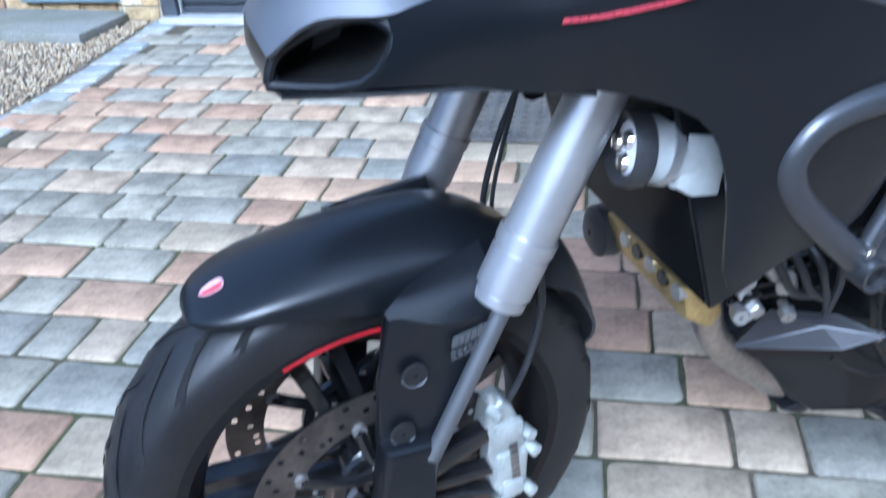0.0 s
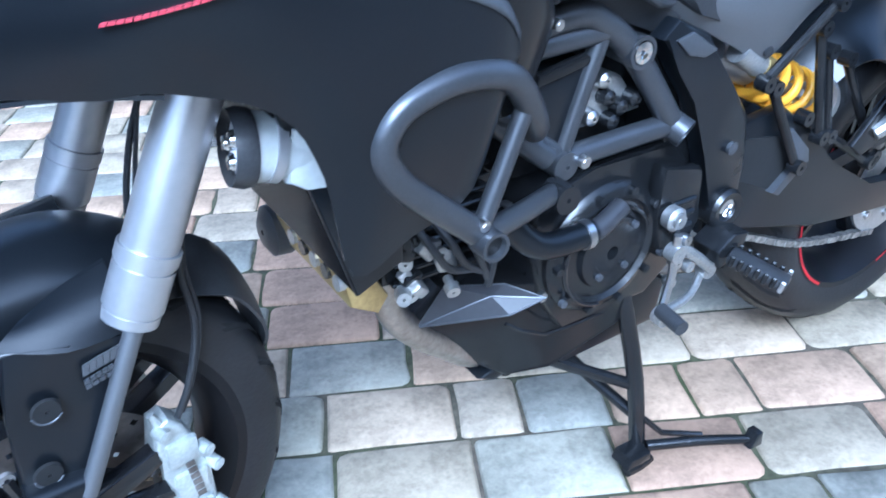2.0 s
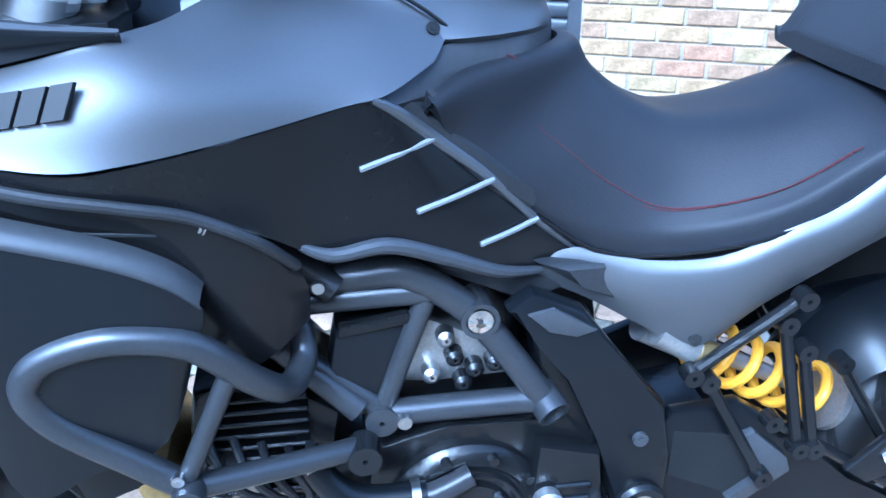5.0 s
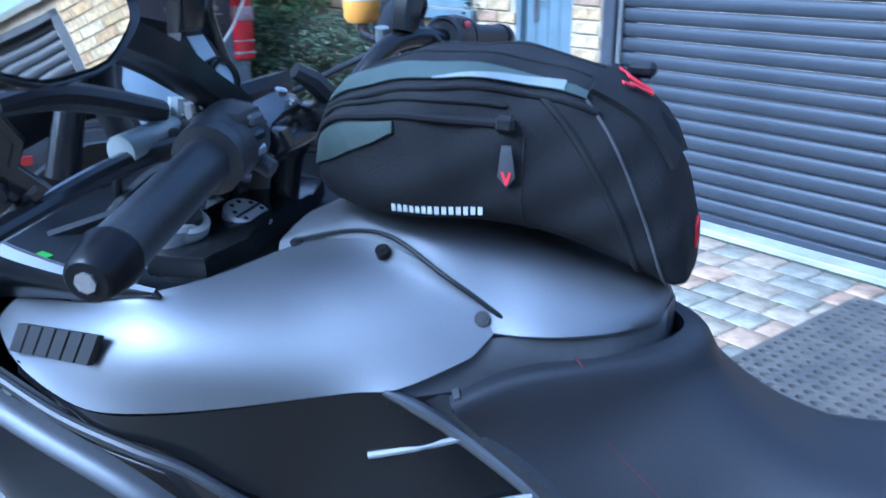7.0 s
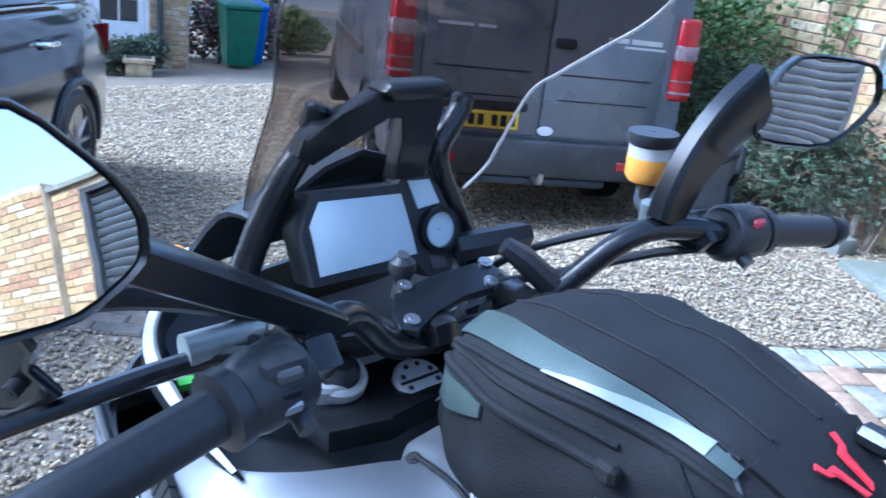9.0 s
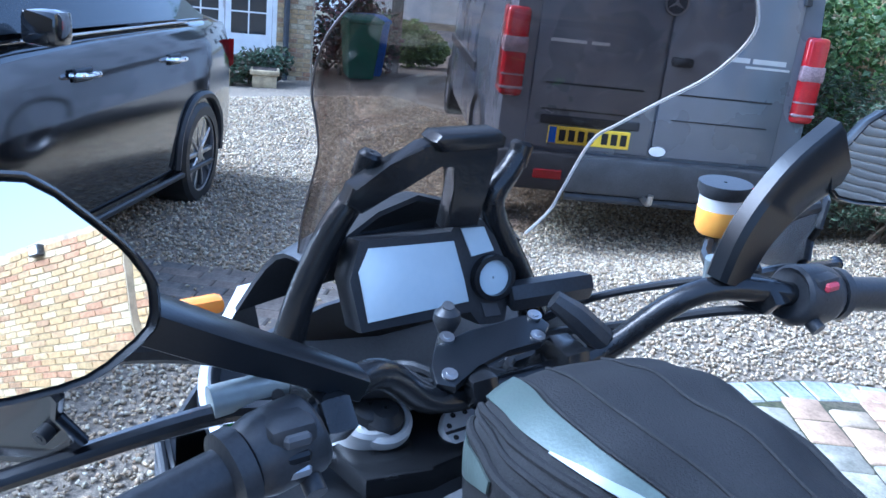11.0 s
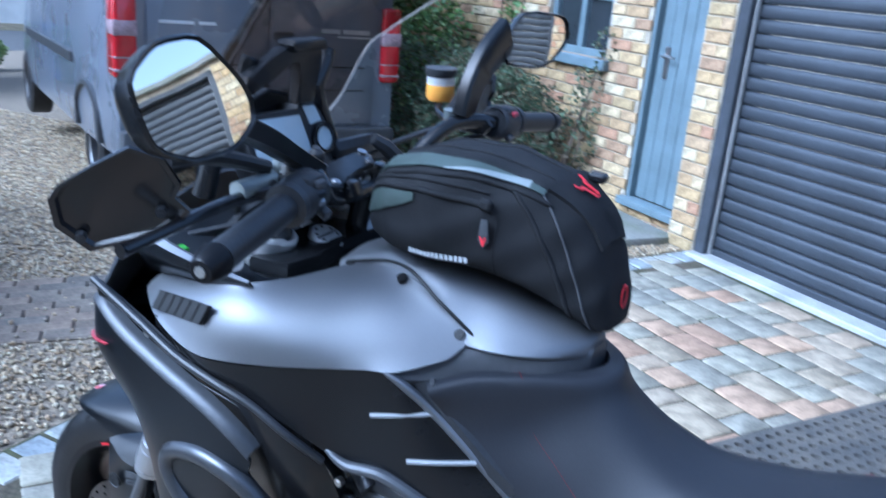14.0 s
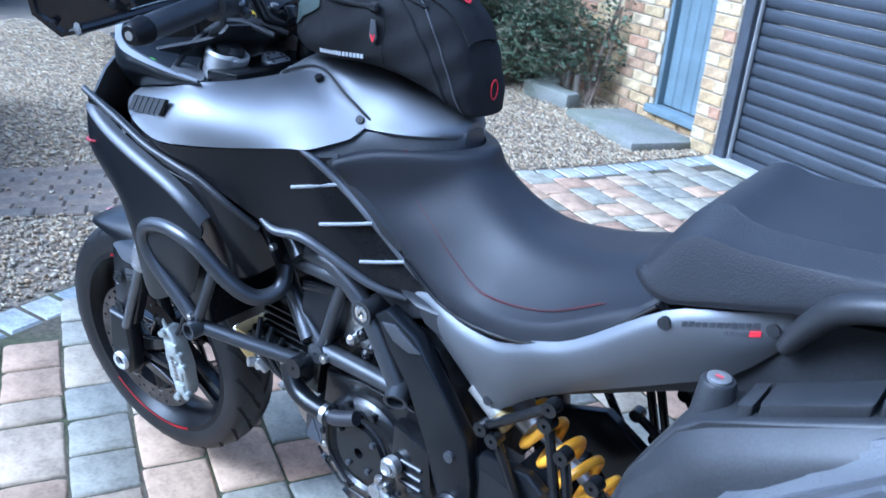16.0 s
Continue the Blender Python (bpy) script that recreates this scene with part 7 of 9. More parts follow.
rad = part("radiator", prism([(0.352, 0.572), (0.275, 0.815), (0.31, 0.825), (0.39, 0.585)], -0.165, 0.165, bevel=0.003), M_engine, bike, "black finned radiator")
for k in range(34):
    f = k / 33
    a, b_ = Vector((0.275, 0, 0.812)), Vector((0.350, 0, 0.575))
    p = a.lerp(b_, f)
    part("fin", boxed(p.x - 0.004, p.x + 0.001, -0.165, 0.165, p.z - 0.0012, p.z + 0.0012), M_satin, rad)
pair("radiator_shroud", lambda: prism([(0.27, 0.82), (0.31, 0.83), (0.40, 0.70), (0.40, 0.60), (0.345, 0.575)], -0.166, -0.178, bevel=0.004), M_matt, bike)
horn = part("horn", lathe([(0.004, -0.02), (0.032, -0.02), (0.036, -0.008), (0.034, 0.012), (0.02, 0.02), (0.004, 0.02)], 24, m=Matrix.Translation((0.372, 0.10, 0.508)) @ pose(0, 0, 0, 0, -20, 90), closed=True), M_black_plastic, bike)
part("horn_bracket", prism([(0.365, 0.545), (0.40, 0.545), (0.425, 0.50), (0.41, 0.478), (0.375, 0.50)], -0.10, 0.085, bevel=0.006), M_brass, bike, "brass coloured oil cooler bracket")
for k in range(5):
    part("fitting", tube([(0.375, 0.03 - 0.03 * k, 0.535), (0.362, 0.03 - 0.03 * k, 0.535)], 0.010, seg=10, smooth=1), M_engine if k % 2 else M_alloy, horn)

eng = part("crankcase", prism([(0.625, 0.50), (0.635, 0.58), (0.72, 0.59), (0.86, 0.60), (0.93, 0.52), (0.92, 0.40), (0.85, 0.345), (0.69, 0.345), (0.655, 0.40)], -0.115, 0.115, bevel=0.012, seg=2), M_engine, bike, "black engine crankcase")
for s in (1, -1):
    cov = part("engine_cover", lathe([(0.01, -0.04), (0.098, -0.04), (0.098, 0.0), (0.090, 0.010), (0.078, 0.014), (0.072, 0.008), (0.055, 0.010), (0.052, 0.018), (0.030, 0.019), (0.01, 0.019)], 40,
                                     m=Matrix.Translation((0.742, -0.122 * s, 0.470)) @ pose(0, 0, 0, 180 if s > 0 else 0, 0, 0), closed=True), M_engine, eng)
    for k in range(10):
        a = 2 * math.pi * k / 10
        bolt(cov, (0.742 + 0.089 * math.cos(a), -0.134 * s, 0.470 + 0.089 * math.sin(a)), (0, -s, 0), 0.006, 0.007, M_engine)
    part("sprocket_cover", prism([(0.82, 0.575), (0.895, 0.555), (0.905, 0.47), (0.875, 0.42), (0.835, 0.43), (0.815, 0.50)], -0.115 * s, -0.145 * s, bevel=0.008), M_engine, eng)
    for k in range(3):
        part("cover_rib", boxed(0.84, 0.885, -0.149 * s, -0.143 * s, 0.47 + 0.02 * k, 0.478 + 0.02 * k, 0.002), M_matt, eng)
    bolt(eng, (0.831, -0.150 * s, 0.504), (0, -s, 0), 0.011, 0.022, M_alloy, "shaft_nut")
    part("shaft_boss", lathe([(0.004, 0.0), (0.0165, 0.0), (0.0175, 0.014), (0.013, 0.018), (0.004, 0.016)], 24, m=Matrix.Translation((0.831, -0.150 * s, 0.504)) @ pose(0, 0, 0, 180 if s > 0 else 0, 0, 0), closed=True), M_alloy, eng)
    bx = part("airbox_cover", prism([(0.598, 0.735), (0.672, 0.748), (0.690, 0.735), (0.668, 0.655), (0.655, 0.637), (0.600, 0.640), (0.585, 0.66)], -0.08 * s, -0.128 * s, bevel=0.008), M_matt, bike)
    part("cover_lip", prism([(0.602, 0.742), (0.672, 0.754), (0.685, 0.742), (0.60, 0.728)], -0.12 * s, -0.133 * s, bevel=0.003), M_satin, bx)
    part("coolant_hose", tube([(0.560, -0.13 * s, 0.585), (0.585, -0.145 * s, 0.548), (0.62, -0.150 * s, 0.528), (0.69, -0.150 * s, 0.525)], 0.017, seg=14, smooth=4), M_matt, eng)
    for p in ((0.565, -0.133 * s, 0.578), (0.678, -0.150 * s, 0.525)):
        part("hose_clip", lathe([(0.015, -0.005), (0.0195, -0.005), (0.0195, 0.005), (0.015, 0.005)], 18, m=Matrix.Translation(p) @ pose(0, 0, 0, 0, 0, 90), closed=True), M_metal, eng)
    part("water_pipe", tube([(0.675, -0.150 * s, 0.525), (0.70, -0.152 * s, 0.528), (0.742, -0.146 * s, 0.545)], [0.0135, 0.014, 0.013], seg=14, smooth=3), M_piano, eng)
    # made-up gloss arcs, added to give the cover its curved glints
    for r0, a0, a1 in ((0.066, 20, 130), (0.046, 40, 150), (0.080, 150, 260), (0.030, 200, 330)):
        part("cover_ridge", tube([(0.742 + r0 * math.cos(radians(a)), -0.138 * s, 0.470 + r0 * math.sin(radians(a))) for a in range(a0, a1 + 1, 10)], 0.0032, seg=8, smooth=1), M_gloss, cov)
    for k, (x, z) in enumerate(((0.72, 0.44), (0.765, 0.445), (0.70, 0.50), (0.775, 0.505), (0.66, 0.42), (0.835, 0.44), (0.86, 0.465))):
        bolt(eng, (x, -0.142 * s, z), (0, -s, 0), 0.005, 0.004, M_skirt)
    for k, p in enumerate(((0.838, 0.478), (0.848, 0.455), (0.826, 0.445), (0.853, 0.430), (0.82, 0.415))):
        part("linkage_joint", lathe([(0.002, -0.008), (0.008, -0.008), (0.009, 0.0), (0.006, 0.008), (0.002, 0.008)], 14, m=Matrix.Translation((p[0], -0.176 * s, p[1])), closed=True), M_alloy if k % 2 else M_metal, eng)
    # rear cylinder head castings between the frame tubes
    part("cylinder_casting", prism([(0.685, 0.735), (0.76, 0.70), (0.80, 0.65), (0.70, 0.645), (0.665, 0.65)], -0.06 * s, -0.105 * s, bevel=0.008), M_alloy, eng)
    for k, (x, z) in enumerate(((0.70, 0.665), (0.725, 0.685), (0.748, 0.668), (0.715, 0.71), (0.735, 0.652), (0.77, 0.675))):
        part("stud", lathe([(0.002, 0), (0.011, 0), (0.010, 0.016), (0.005, 0.02), (0.002, 0.02)], 12, m=Matrix.Translation((x, -0.104 * s, z)) @ pose(0, 0, 0, 180 if s > 0 else 0, 0, 0), closed=True), M_metal if k % 3 == 0 else M_engine, eng)
for k in range(9):
    part("cylinder_fin", boxed(0.43 + 0.004 * k, 0.565, -0.10, 0.10, 0.505 + 0.016 * k, 0.511 + 0.016 * k, 0.002), M_engine, eng)
part("crankcase_front", prism([(0.53, 0.50), (0.64, 0.53), (0.69, 0.41), (0.58, 0.40), (0.545, 0.43)], -0.045, 0.045, bevel=0.008), M_engine, eng)
part("front_cylinder", prism([(0.42, 0.50), (0.44, 0.64), (0.52, 0.66), (0.60, 0.60), (0.58, 0.48)], -0.085, 0.085, bevel=0.01), M_engine, eng)
random.seed(12)
for k in range(16):
    x, z = 0.435 + 0.11 * random.random(), 0.475 + 0.10 * random.random()
    m_ = Matrix.Translation((x, -0.095 - 0.02 * random.random(), z)) @ pose(0, 0, 0, random.uniform(-30, 30), random.uniform(0, 90), random.uniform(-25, 25))
    if k % 3:
        part("head_casting", turn(boxed(-0.014, 0.014, -0.012, 0.012, -0.008, 0.008, 0.004, 2), m_), M_alloy if k % 2 else M_engine, eng)
    else:
        part("head_fitting", turn(lathe([(0.002, -0.012), (0.009, -0.012), (0.010, 0.0), (0.006, 0.004), (0.006, 0.014), (0.002, 0.014)], 12, closed=True), m_), M_alloy, eng)
for k in range(4):
    part("small_hose", tube([(0.45 + 0.03 * k, -0.10, 0.60 - 0.01 * k), (0.47 + 0.025 * k, -0.125, 0.56), (0.50 + 0.02 * k, -0.12, 0.52), (0.56, -0.11, 0.50 - 0.01 * k)], 0.005, seg=8), M_black_plastic, eng)
part("rear_cylinder", prism([(0.62, 0.58), (0.60, 0.80), (0.72, 0.83), (0.80, 0.72), (0.80, 0.58)], -0.07, 0.07, bevel=0.01), M_engine, eng)
part("battery_tray", prism([(0.56, 0.78), (0.58, 0.86), (0.78, 0.83), (0.85, 0.76), (0.80, 0.74), (0.70, 0.80)], -0.11, 0.11, bevel=0.008), M_black_plastic, bike)

exh = part("exhaust_header", tube([(0.480, -0.01, 0.53), (0.462, -0.020, 0.497), (0.457, -0.022, 0.460), (0.474, -0.022, 0.400), (0.513, -0.022, 0.352), (0.556, -0.020, 0.315), (0.602, -0.018, 0.277), (0.66, -0.015, 0.268), (0.72, -0.01, 0.275)], 0.0205, seg=18, smooth=5), M_steel, bike, "heat tinted steel exhaust pipe")
part("pipe_flange", lathe([(0.02, -0.006), (0.036, -0.006), (0.036, 0.006), (0.02, 0.006)], 20, m=Matrix.Translation((0.470, -0.015, 0.512)) @ pose(0, 0, 0, 60, 0, 40), closed=True), M_alloy, exh)
PAN = [(0.502, 0.380, 0.030), (0.534, 0.434, 0.048), (0.57, 0.440, 0.062), (0.66, 0.434, 0.112), (0.76, 0.40, 0.124), (0.825, 0.341, 0.110), (0.806, 0.306, 0.112), (0.70, 0.252, 0.088), (0.645, 0.236, 0.052), (0.604, 0.262, 0.036), (0.545, 0.335, 0.030)]
pan = part("belly_pan", prism([(x, z) for x, z, w in PAN], 0, 0, bevel=0.008, seg=2, y0s=[-w for x, z, w in PAN], y1s=[w for x, z, w in PAN]), M_satin, bike, "black belly pan")
for s in (1, -1):
    WING = [Vector((x, y * s, z)) for x, y, z in ((0.500, -0.036, 0.380), (0.534, -0.050, 0.442), (0.602, -0.092, 0.445), (0.578, -0.094, 0.436), (0.590, -0.121, 0.417), (0.640, -0.131, 0.431), (0.590, -0.090, 0.398))]
    wb = bmesh.new()
    wv = [wb.verts.new(p) for p in WING]
    wf = [wb.faces.new([wv[q] for q in f]) for f in ((0, 1, 3), (1, 2, 3), (2, 5, 3), (0, 3, 4), (3, 5, 4), (0, 4, 6), (4, 5, 6), (5, 2, 6), (2, 1, 6), (1, 0, 6))]
    bmesh.ops.recalc_face_normals(wb, faces=wf)
    part("winglet", wb, M_piano, pan, "glossy dark wing on the belly pan", 5)
    # paler lines along the wing's edges paint in their highlights
    for line_, r in (((0, 1, 2, 5), 0.0010), ((0, 3, 5), 0.0014), ((0, 4, 5), 0.0014)):
        part("winglet_edge", tube([WING[q] for q in line_], r, seg=6, smooth=1), M_grey_tube, pan)
    part("pan_crease", tube([(0.600, -0.100 * s, 0.385), (0.665, -0.108 * s, 0.345), (0.78, -0.108 * s, 0.34)], 0.003, seg=6, smooth=2), M_gloss, pan)
    bolt(pan, (0.640, -0.122 * s, 0.428), (0, -s, 0), 0.007, 0.004, M_metal)
part("pan_keel", prism([(0.60, 0.245), (0.64, 0.258), (0.70, 0.262), (0.69, 0.242), (0.63, 0.230)], -0.045, 0.045, bevel=0.006), M_matt, pan)
part("silencer", prism([(0.70, 0.34), (0.88, 0.36), (0.93, 0.33), (0.92, 0.25), (0.72, 0.245)], -0.09, 0.11, bevel=0.02), M_matt, bike)
part("silencer", tube([(0.92, 0.10, 0.31), (1.02, 0.15, 0.35), (1.12, 0.165, 0.40)], 0.045, seg=20, smooth=3), M_matt, bike)

swing = part("swingarm", prism([(0.93, 0.53), (0.981, 0.595), (1.062, 0.603), (1.12, 0.565), (1.23, 0.468), (1.36, 0.385), (1.52, 0.372), (1.54, 0.34), (1.52, 0.312), (1.34, 0.335), (1.2, 0.355), (1.028, 0.418), (0.93, 0.43)], -0.112, -0.132, bevel=0.006), M_matt, bike, "black single sided swingarm")
# facet beside the recess, its highlight painted in as a lighter grey
part("swing_facet", prism([(1.064, 0.558), (1.082, 0.566), (1.132, 0.522), (1.140, 0.500), (1.082, 0.456), (1.062, 0.466), (1.108, 0.500)], -0.131, -0.144, bevel=0.003), M_skirt, swing)
# flat dark plate that paints the shade of the triangular recess
part("swing_recess", prism([(0.985, 0.570), (1.064, 0.556), (1.106, 0.500), (1.064, 0.468), (0.985, 0.505)], -0.131, -0.1335), M_groove, swing)
part("swing_arm_right", prism([(0.93, 0.53), (1.06, 0.58), (1.40, 0.38), (1.52, 0.37), (1.52, 0.312), (1.1, 0.38), (0.93, 0.43)], 0.112, 0.132, bevel=0.006), M_matt, swing)
part("axle_block", lathe([(0.006, -0.02), (0.026, -0.02), (0.028, 0.004), (0.018, 0.01), (0.006, 0.008)], 24, m=Matrix.Translation((1.49, -0.135, 0.34)) @ pose(0, 0, 0, 180, 0, 0), closed=True), M_alloy, swing)
part("hugger", skin([[(1.215, -0.075, 0.54), (1.20, 0, 0.60), (1.215, 0.075, 0.54)], [(1.28, -0.10, 0.61), (1.27, 0, 0.665), (1.28, 0.10, 0.61)], [(1.36, -0.105, 0.60), (1.39, 0, 0.685), (1.36, 0.105, 0.60)],
                     [(1.42, -0.108, 0.53), (1.48, 0, 0.685), (1.42, 0.108, 0.53)]], 0.005), M_matt, bike)
part("chain_guard", prism([(1.05, 0.475), (1.2, 0.44), (1.46, 0.475), (1.50, 0.455), (1.2, 0.415), (1.05, 0.455)], -0.09, -0.108, bevel=0.003), M_black_plastic, bike)
for run in ([(0.92, 0.435), (1.10, 0.43), (1.30, 0.435), (1.48, 0.438)], [(0.92, 0.385), (1.05, 0.372), (1.25, 0.29), (1.48, 0.240)]):
    links = []
    pts = spline([(x, -0.097, z) for x, z in run], 14)
    for i, (a, b_) in enumerate(zip(pts, pts[1:])):
        c, w = (a + b_) / 2, 0.0075 if i % 2 else 0.0055
        d = (b_ - a).normalized() * ((b_ - a).length * 0.62)
        n = Vector((-d.z, 0, d.x)).normalized() * 0.0055
        v = [tuple(c + sx * d + sz * n + Vector((0, sy * w, 0))) for sx in (-1, 1) for sy in (-1, 1) for sz in (-1, 1)]
        links.append((v, [(0, 1, 3, 2), (4, 6, 7, 5), (0, 4, 5, 1), (2, 3, 7, 6), (0, 2, 6, 4), (1, 5, 7, 3)]))
    part("chain_run", pyramid_mesh("chain_run", links), M_chain, bike, "steel roller chain")

# shock absorber
SH0, SH1 = Vector((0.955, -0.070, 0.685)), Vector((1.225, -0.082, 0.552))
shock = part("shock_body", tube([SH0, SH0.lerp(SH1, 0.3), SH0.lerp(SH1, 0.32), SH0.lerp(SH1, 0.8)], [0.024, 0.024, 0.011, 0.010], seg=18, smooth=1), M_fork, bike, "rear shock with a yellow coil spring")
d = (SH1 - SH0).normalized()
sd = d.cross(Vector((0, 1, 0))).normalized()
coil = [SH0 + d * (0.075 + 0.200 * k / 110) + (sd * math.cos(k * 2 * math.pi / 20) + Vector((0, 1, 0)) * math.sin(k * 2 * math.pi / 20)) * 0.033 for k in range(111)]
part("coil_spring", tube(coil, 0.0070, seg=10, smooth=1), M_spring, shock, "yellow coil spring")
part("spring_seat", cyl(SH0 + d * 0.278, SH0 + d * 0.288, 0.043, 24), M_alloy, shock)
part("shock_reservoir", cyl((0.955, -0.115, 0.700), (1.00, -0.118, 0.672), 0.017, 20), M_alloy, shock)
part("reservoir_ring", cyl((1.00, -0.118, 0.672), (1.022, -0.118, 0.660), 0.0185, 20), M_brass, shock)
part("shock_link", prism([(0.99, 0.52), (1.07, 0.535), (1.10, 0.50), (1.06, 0.46), (1.0, 0.47)], -0.06, 0.06, bevel=0.006), M_engine, shock)

# gear lever and stands
lever = part("gear_lever", tube([(0.905, -0.165, 0.405), (0.86, -0.185, 0.382), (0.797, -0.195, 0.385)], 0.006, seg=10, smooth=3), M_alloy, bike, "alloy gear lever and linkage")
part("linkage_rod", tube([(0.822, -0.178, 0.49), (0.818, -0.182, 0.43), (0.80, -0.188, 0.375)], 0.006, seg=8, smooth=2), M_metal, lever)
part("linkage_rod", tube([(0.83, -0.178, 0.47), (0.868, -0.182, 0.44), (0.90, -0.18, 0.41)], 0.008, seg=8, smooth=2), M_alloy, lever)
for p in ((0.821, -0.178, 0.463), (0.801, -0.190, 0.372), (0.902, -0.172, 0.405)):
    part("rod_end", lathe([(0.002, -0.009), (0.013, -0.009), (0.013, 0.009), (0.002, 0.009)], 14, m=Matrix.Translation(p), closed=True), M_alloy, lever)
part("toe_rubber", tube([(0.797, -0.19, 0.385), (0.792, -0.235, 0.383)], 0.011, seg=12, smooth=1), M_black_plastic, lever)
stand = part("centre_stand", tube([(0.815, -0.10, 0.36), (0.838, -0.132, 0.20), (0.858, -0.147, 0.022)], 0.0135, seg=12, smooth=3), M_engine, bike, "black tubular centre stand")
part("stand_leg", tube([(0.800, 0.10, 0.36), (0.808, 0.14, 0.20), (0.818, 0.165, 0.008)], 0.0115, seg=12, smooth=3), M_engine, stand)
part("stand_foot", tube([(0.832, -0.150, 0.014), (0.860, -0.150, 0.012), (0.886, -0.148, 0.016)], 0.011, seg=10, smooth=2), M_engine, stand)
part("stand_cross", tube([(0.79, 0.12, 0.24), (0.82, 0.0, 0.16), (0.848, -0.135, 0.12)], 0.010, seg=12, smooth=3), M_engine, stand)
part("stand_link", tube([(0.655, -0.04, 0.285), (0.74, -0.08, 0.235), (0.838, -0.130, 0.185)], 0.010, seg=10, smooth=2), M_engine, stand)
part("stand_pad", prism([(0.800, 0.058), (0.808, 0.075), (0.850, 0.072), (0.850, 0.056)], -0.180, -0.140, bevel=0.003), M_engine, stand)
side = part("side_stand", tube([(0.862, -0.158, 0.062), (0.94, -0.200, 0.066), (1.020, -0.243, 0.062)], [0.0095, 0.009, 0.008], seg=12, smooth=3), M_engine, bike, "black side stand")
part("stand_spring", tube([(0.850, -0.140, 0.125), (0.885, -0.165, 0.085), (0.945, -0.198, 0.076)], 0.005, seg=8, smooth=1), M_engine, side)
part("side_stand_foot", prism([(1.004, 0.054), (1.016, 0.082), (1.030, 0.080), (1.034, 0.050)], -0.254, -0.232, bevel=0.003), M_engine, side)

# handlebar, controls and mirrors
hb = part("handlebar", steer(tube([(0.553, -0.405, 1.180), (0.530, -0.27, 1.196), (0.48, -0.17, 1.200), (0.448, -0.095, 1.140), (0.44, 0, 1.128), (0.448, 0.085, 1.140), (0.49, 0.16, 1.205), (0.535, 0.27, 1.196), (0.555, 0.43, 1.180)],
                                  0.0115, seg=14, smooth=6)), M_engine, bike, "black handlebar with grips and controls")
for s in (-1, 1):
    e0, e1 = Vector((0.533, s * 0.283, 1.196)), Vector((0.552, 0.396, 1.181) if s > 0 else (0.556, -0.418, 1.180))
    ridge = bmesh.new()
    tube([e0, e0.lerp(e1, 0.08), e0.lerp(e1, 0.1), e1], [0.025, 0.025, 0.0165, 0.0165], ridge, 18, 1)
    grip = part("grip", steer(ridge), M_black_plastic, hb, "black rubber grip")
    q = (e1 - e0).normalized()
    we = bmesh.new()
    tube([e1, e1 + q * 0.004, e1 + q * 0.012, e1 + q * 0.028, e1 + q * 0.030], [0.014, 0.0185, 0.0175, 0.0135, 0.0115], we, 18, 1)
    part("bar_end", steer(we), M_rim_black, grip)
    part("bar_end_bolt", steer(cyl(e1 + q * 0.029, e1 + q * 0.0315, 0.006, 8)), M_alloy, grip)
    sw = part("switch_pod", steer(tube([(0.532, s * 0.281, 1.196), (0.530, s * 0.270, 1.197), (0.524, s * 0.240, 1.199), (0.523, s * 0.234, 1.200)], [0.024, 0.0285, 0.0285, 0.022] if s > 0 else [0.022, 0.026, 0.0265, 0.021], seg=18, smooth=2)), M_black_plastic, hb)
    part("pod_block", steer(boxed(0.516, 0.550, min(s * 0.240, s * 0.272), max(s * 0.240, s * 0.272), 1.188, 1.224, 0.007, 2)), M_black_plastic, sw)
    for k, (dx, dz, m) in enumerate(((0.550, 1.215, M_badge_red if s > 0 else M_piping), (0.550, 1.203, M_matt), (0.550, 1.193, M_fork))):
        part("button", steer(boxed(dx - 0.004, dx + 0.004, min(s * 0.247, s * 0.264), max(s * 0.247, s * 0.264), dz - 0.004, dz + 0.004, 0.002)), m, sw)
    part("pod_knob", steer(cyl((0.540, s * 0.245, 1.184), (0.555, s * 0.245, 1.176), 0.007, 12)), M_black_plastic, sw)
    part("pod_cable", steer(tube([(0.52, s * 0.245, 1.182), (0.47, s * 0.21, 1.165), (0.40, s * 0.15, 1.13), (0.34, s * 0.12, 1.10), (0.30, s * 0.09, 1.05)], 0.005, seg=8)), M_black_plastic, hb)
    part("pod_cable", steer(tube([(0.47, s * 0.235, 1.195), (0.41, s * 0.21, 1.17), (0.34, s * 0.15, 1.13), (0.29, s * 0.10, 1.07)], 0.0045, seg=8)), M_black_plastic, hb)
    # lever and its perch
    perch = part("lever_perch", steer(prism([(0.465, 1.186), (0.470, 1.208), (0.520, 1.216), (0.535, 1.20), (0.522, 1.184)], min(s * 0.205, s * 0.228), max(s * 0.205, s * 0.228), bevel=0.005)), M_engine, hb)
    part("lever", steer(tube([(0.478, s * 0.225, 1.186), (0.458, s * 0.262, 1.184), (0.455, s * 0.31, 1.182), (0.450, s * 0.37, 1.174), (0.446, s * 0.425, 1.167), (0.445, s * 0.437, 1.166)], [0.009, 0.008, 0.0075, 0.007, 0.007, 0.009], seg=10, smooth=4)), M_gloss, perch)
    part("perch_bolt", steer(cyl((0.478, s * 0.222, 1.182), (0.478, s * 0.222, 1.216), 0.006, 10)), M_alloy, perch)
    part("reservoir_body", steer(cyl((0.455, s * 0.218, 1.192), (0.452, s * 0.276, 1.190), 0.0125, 18)), M_bluecast if s < 0 else M_engine, perch)
    part("banjo", steer(cyl((0.456, s * 0.212, 1.192), (0.458, s * 0.208, 1.216), 0.0085, 10)), M_bluecast, perch)
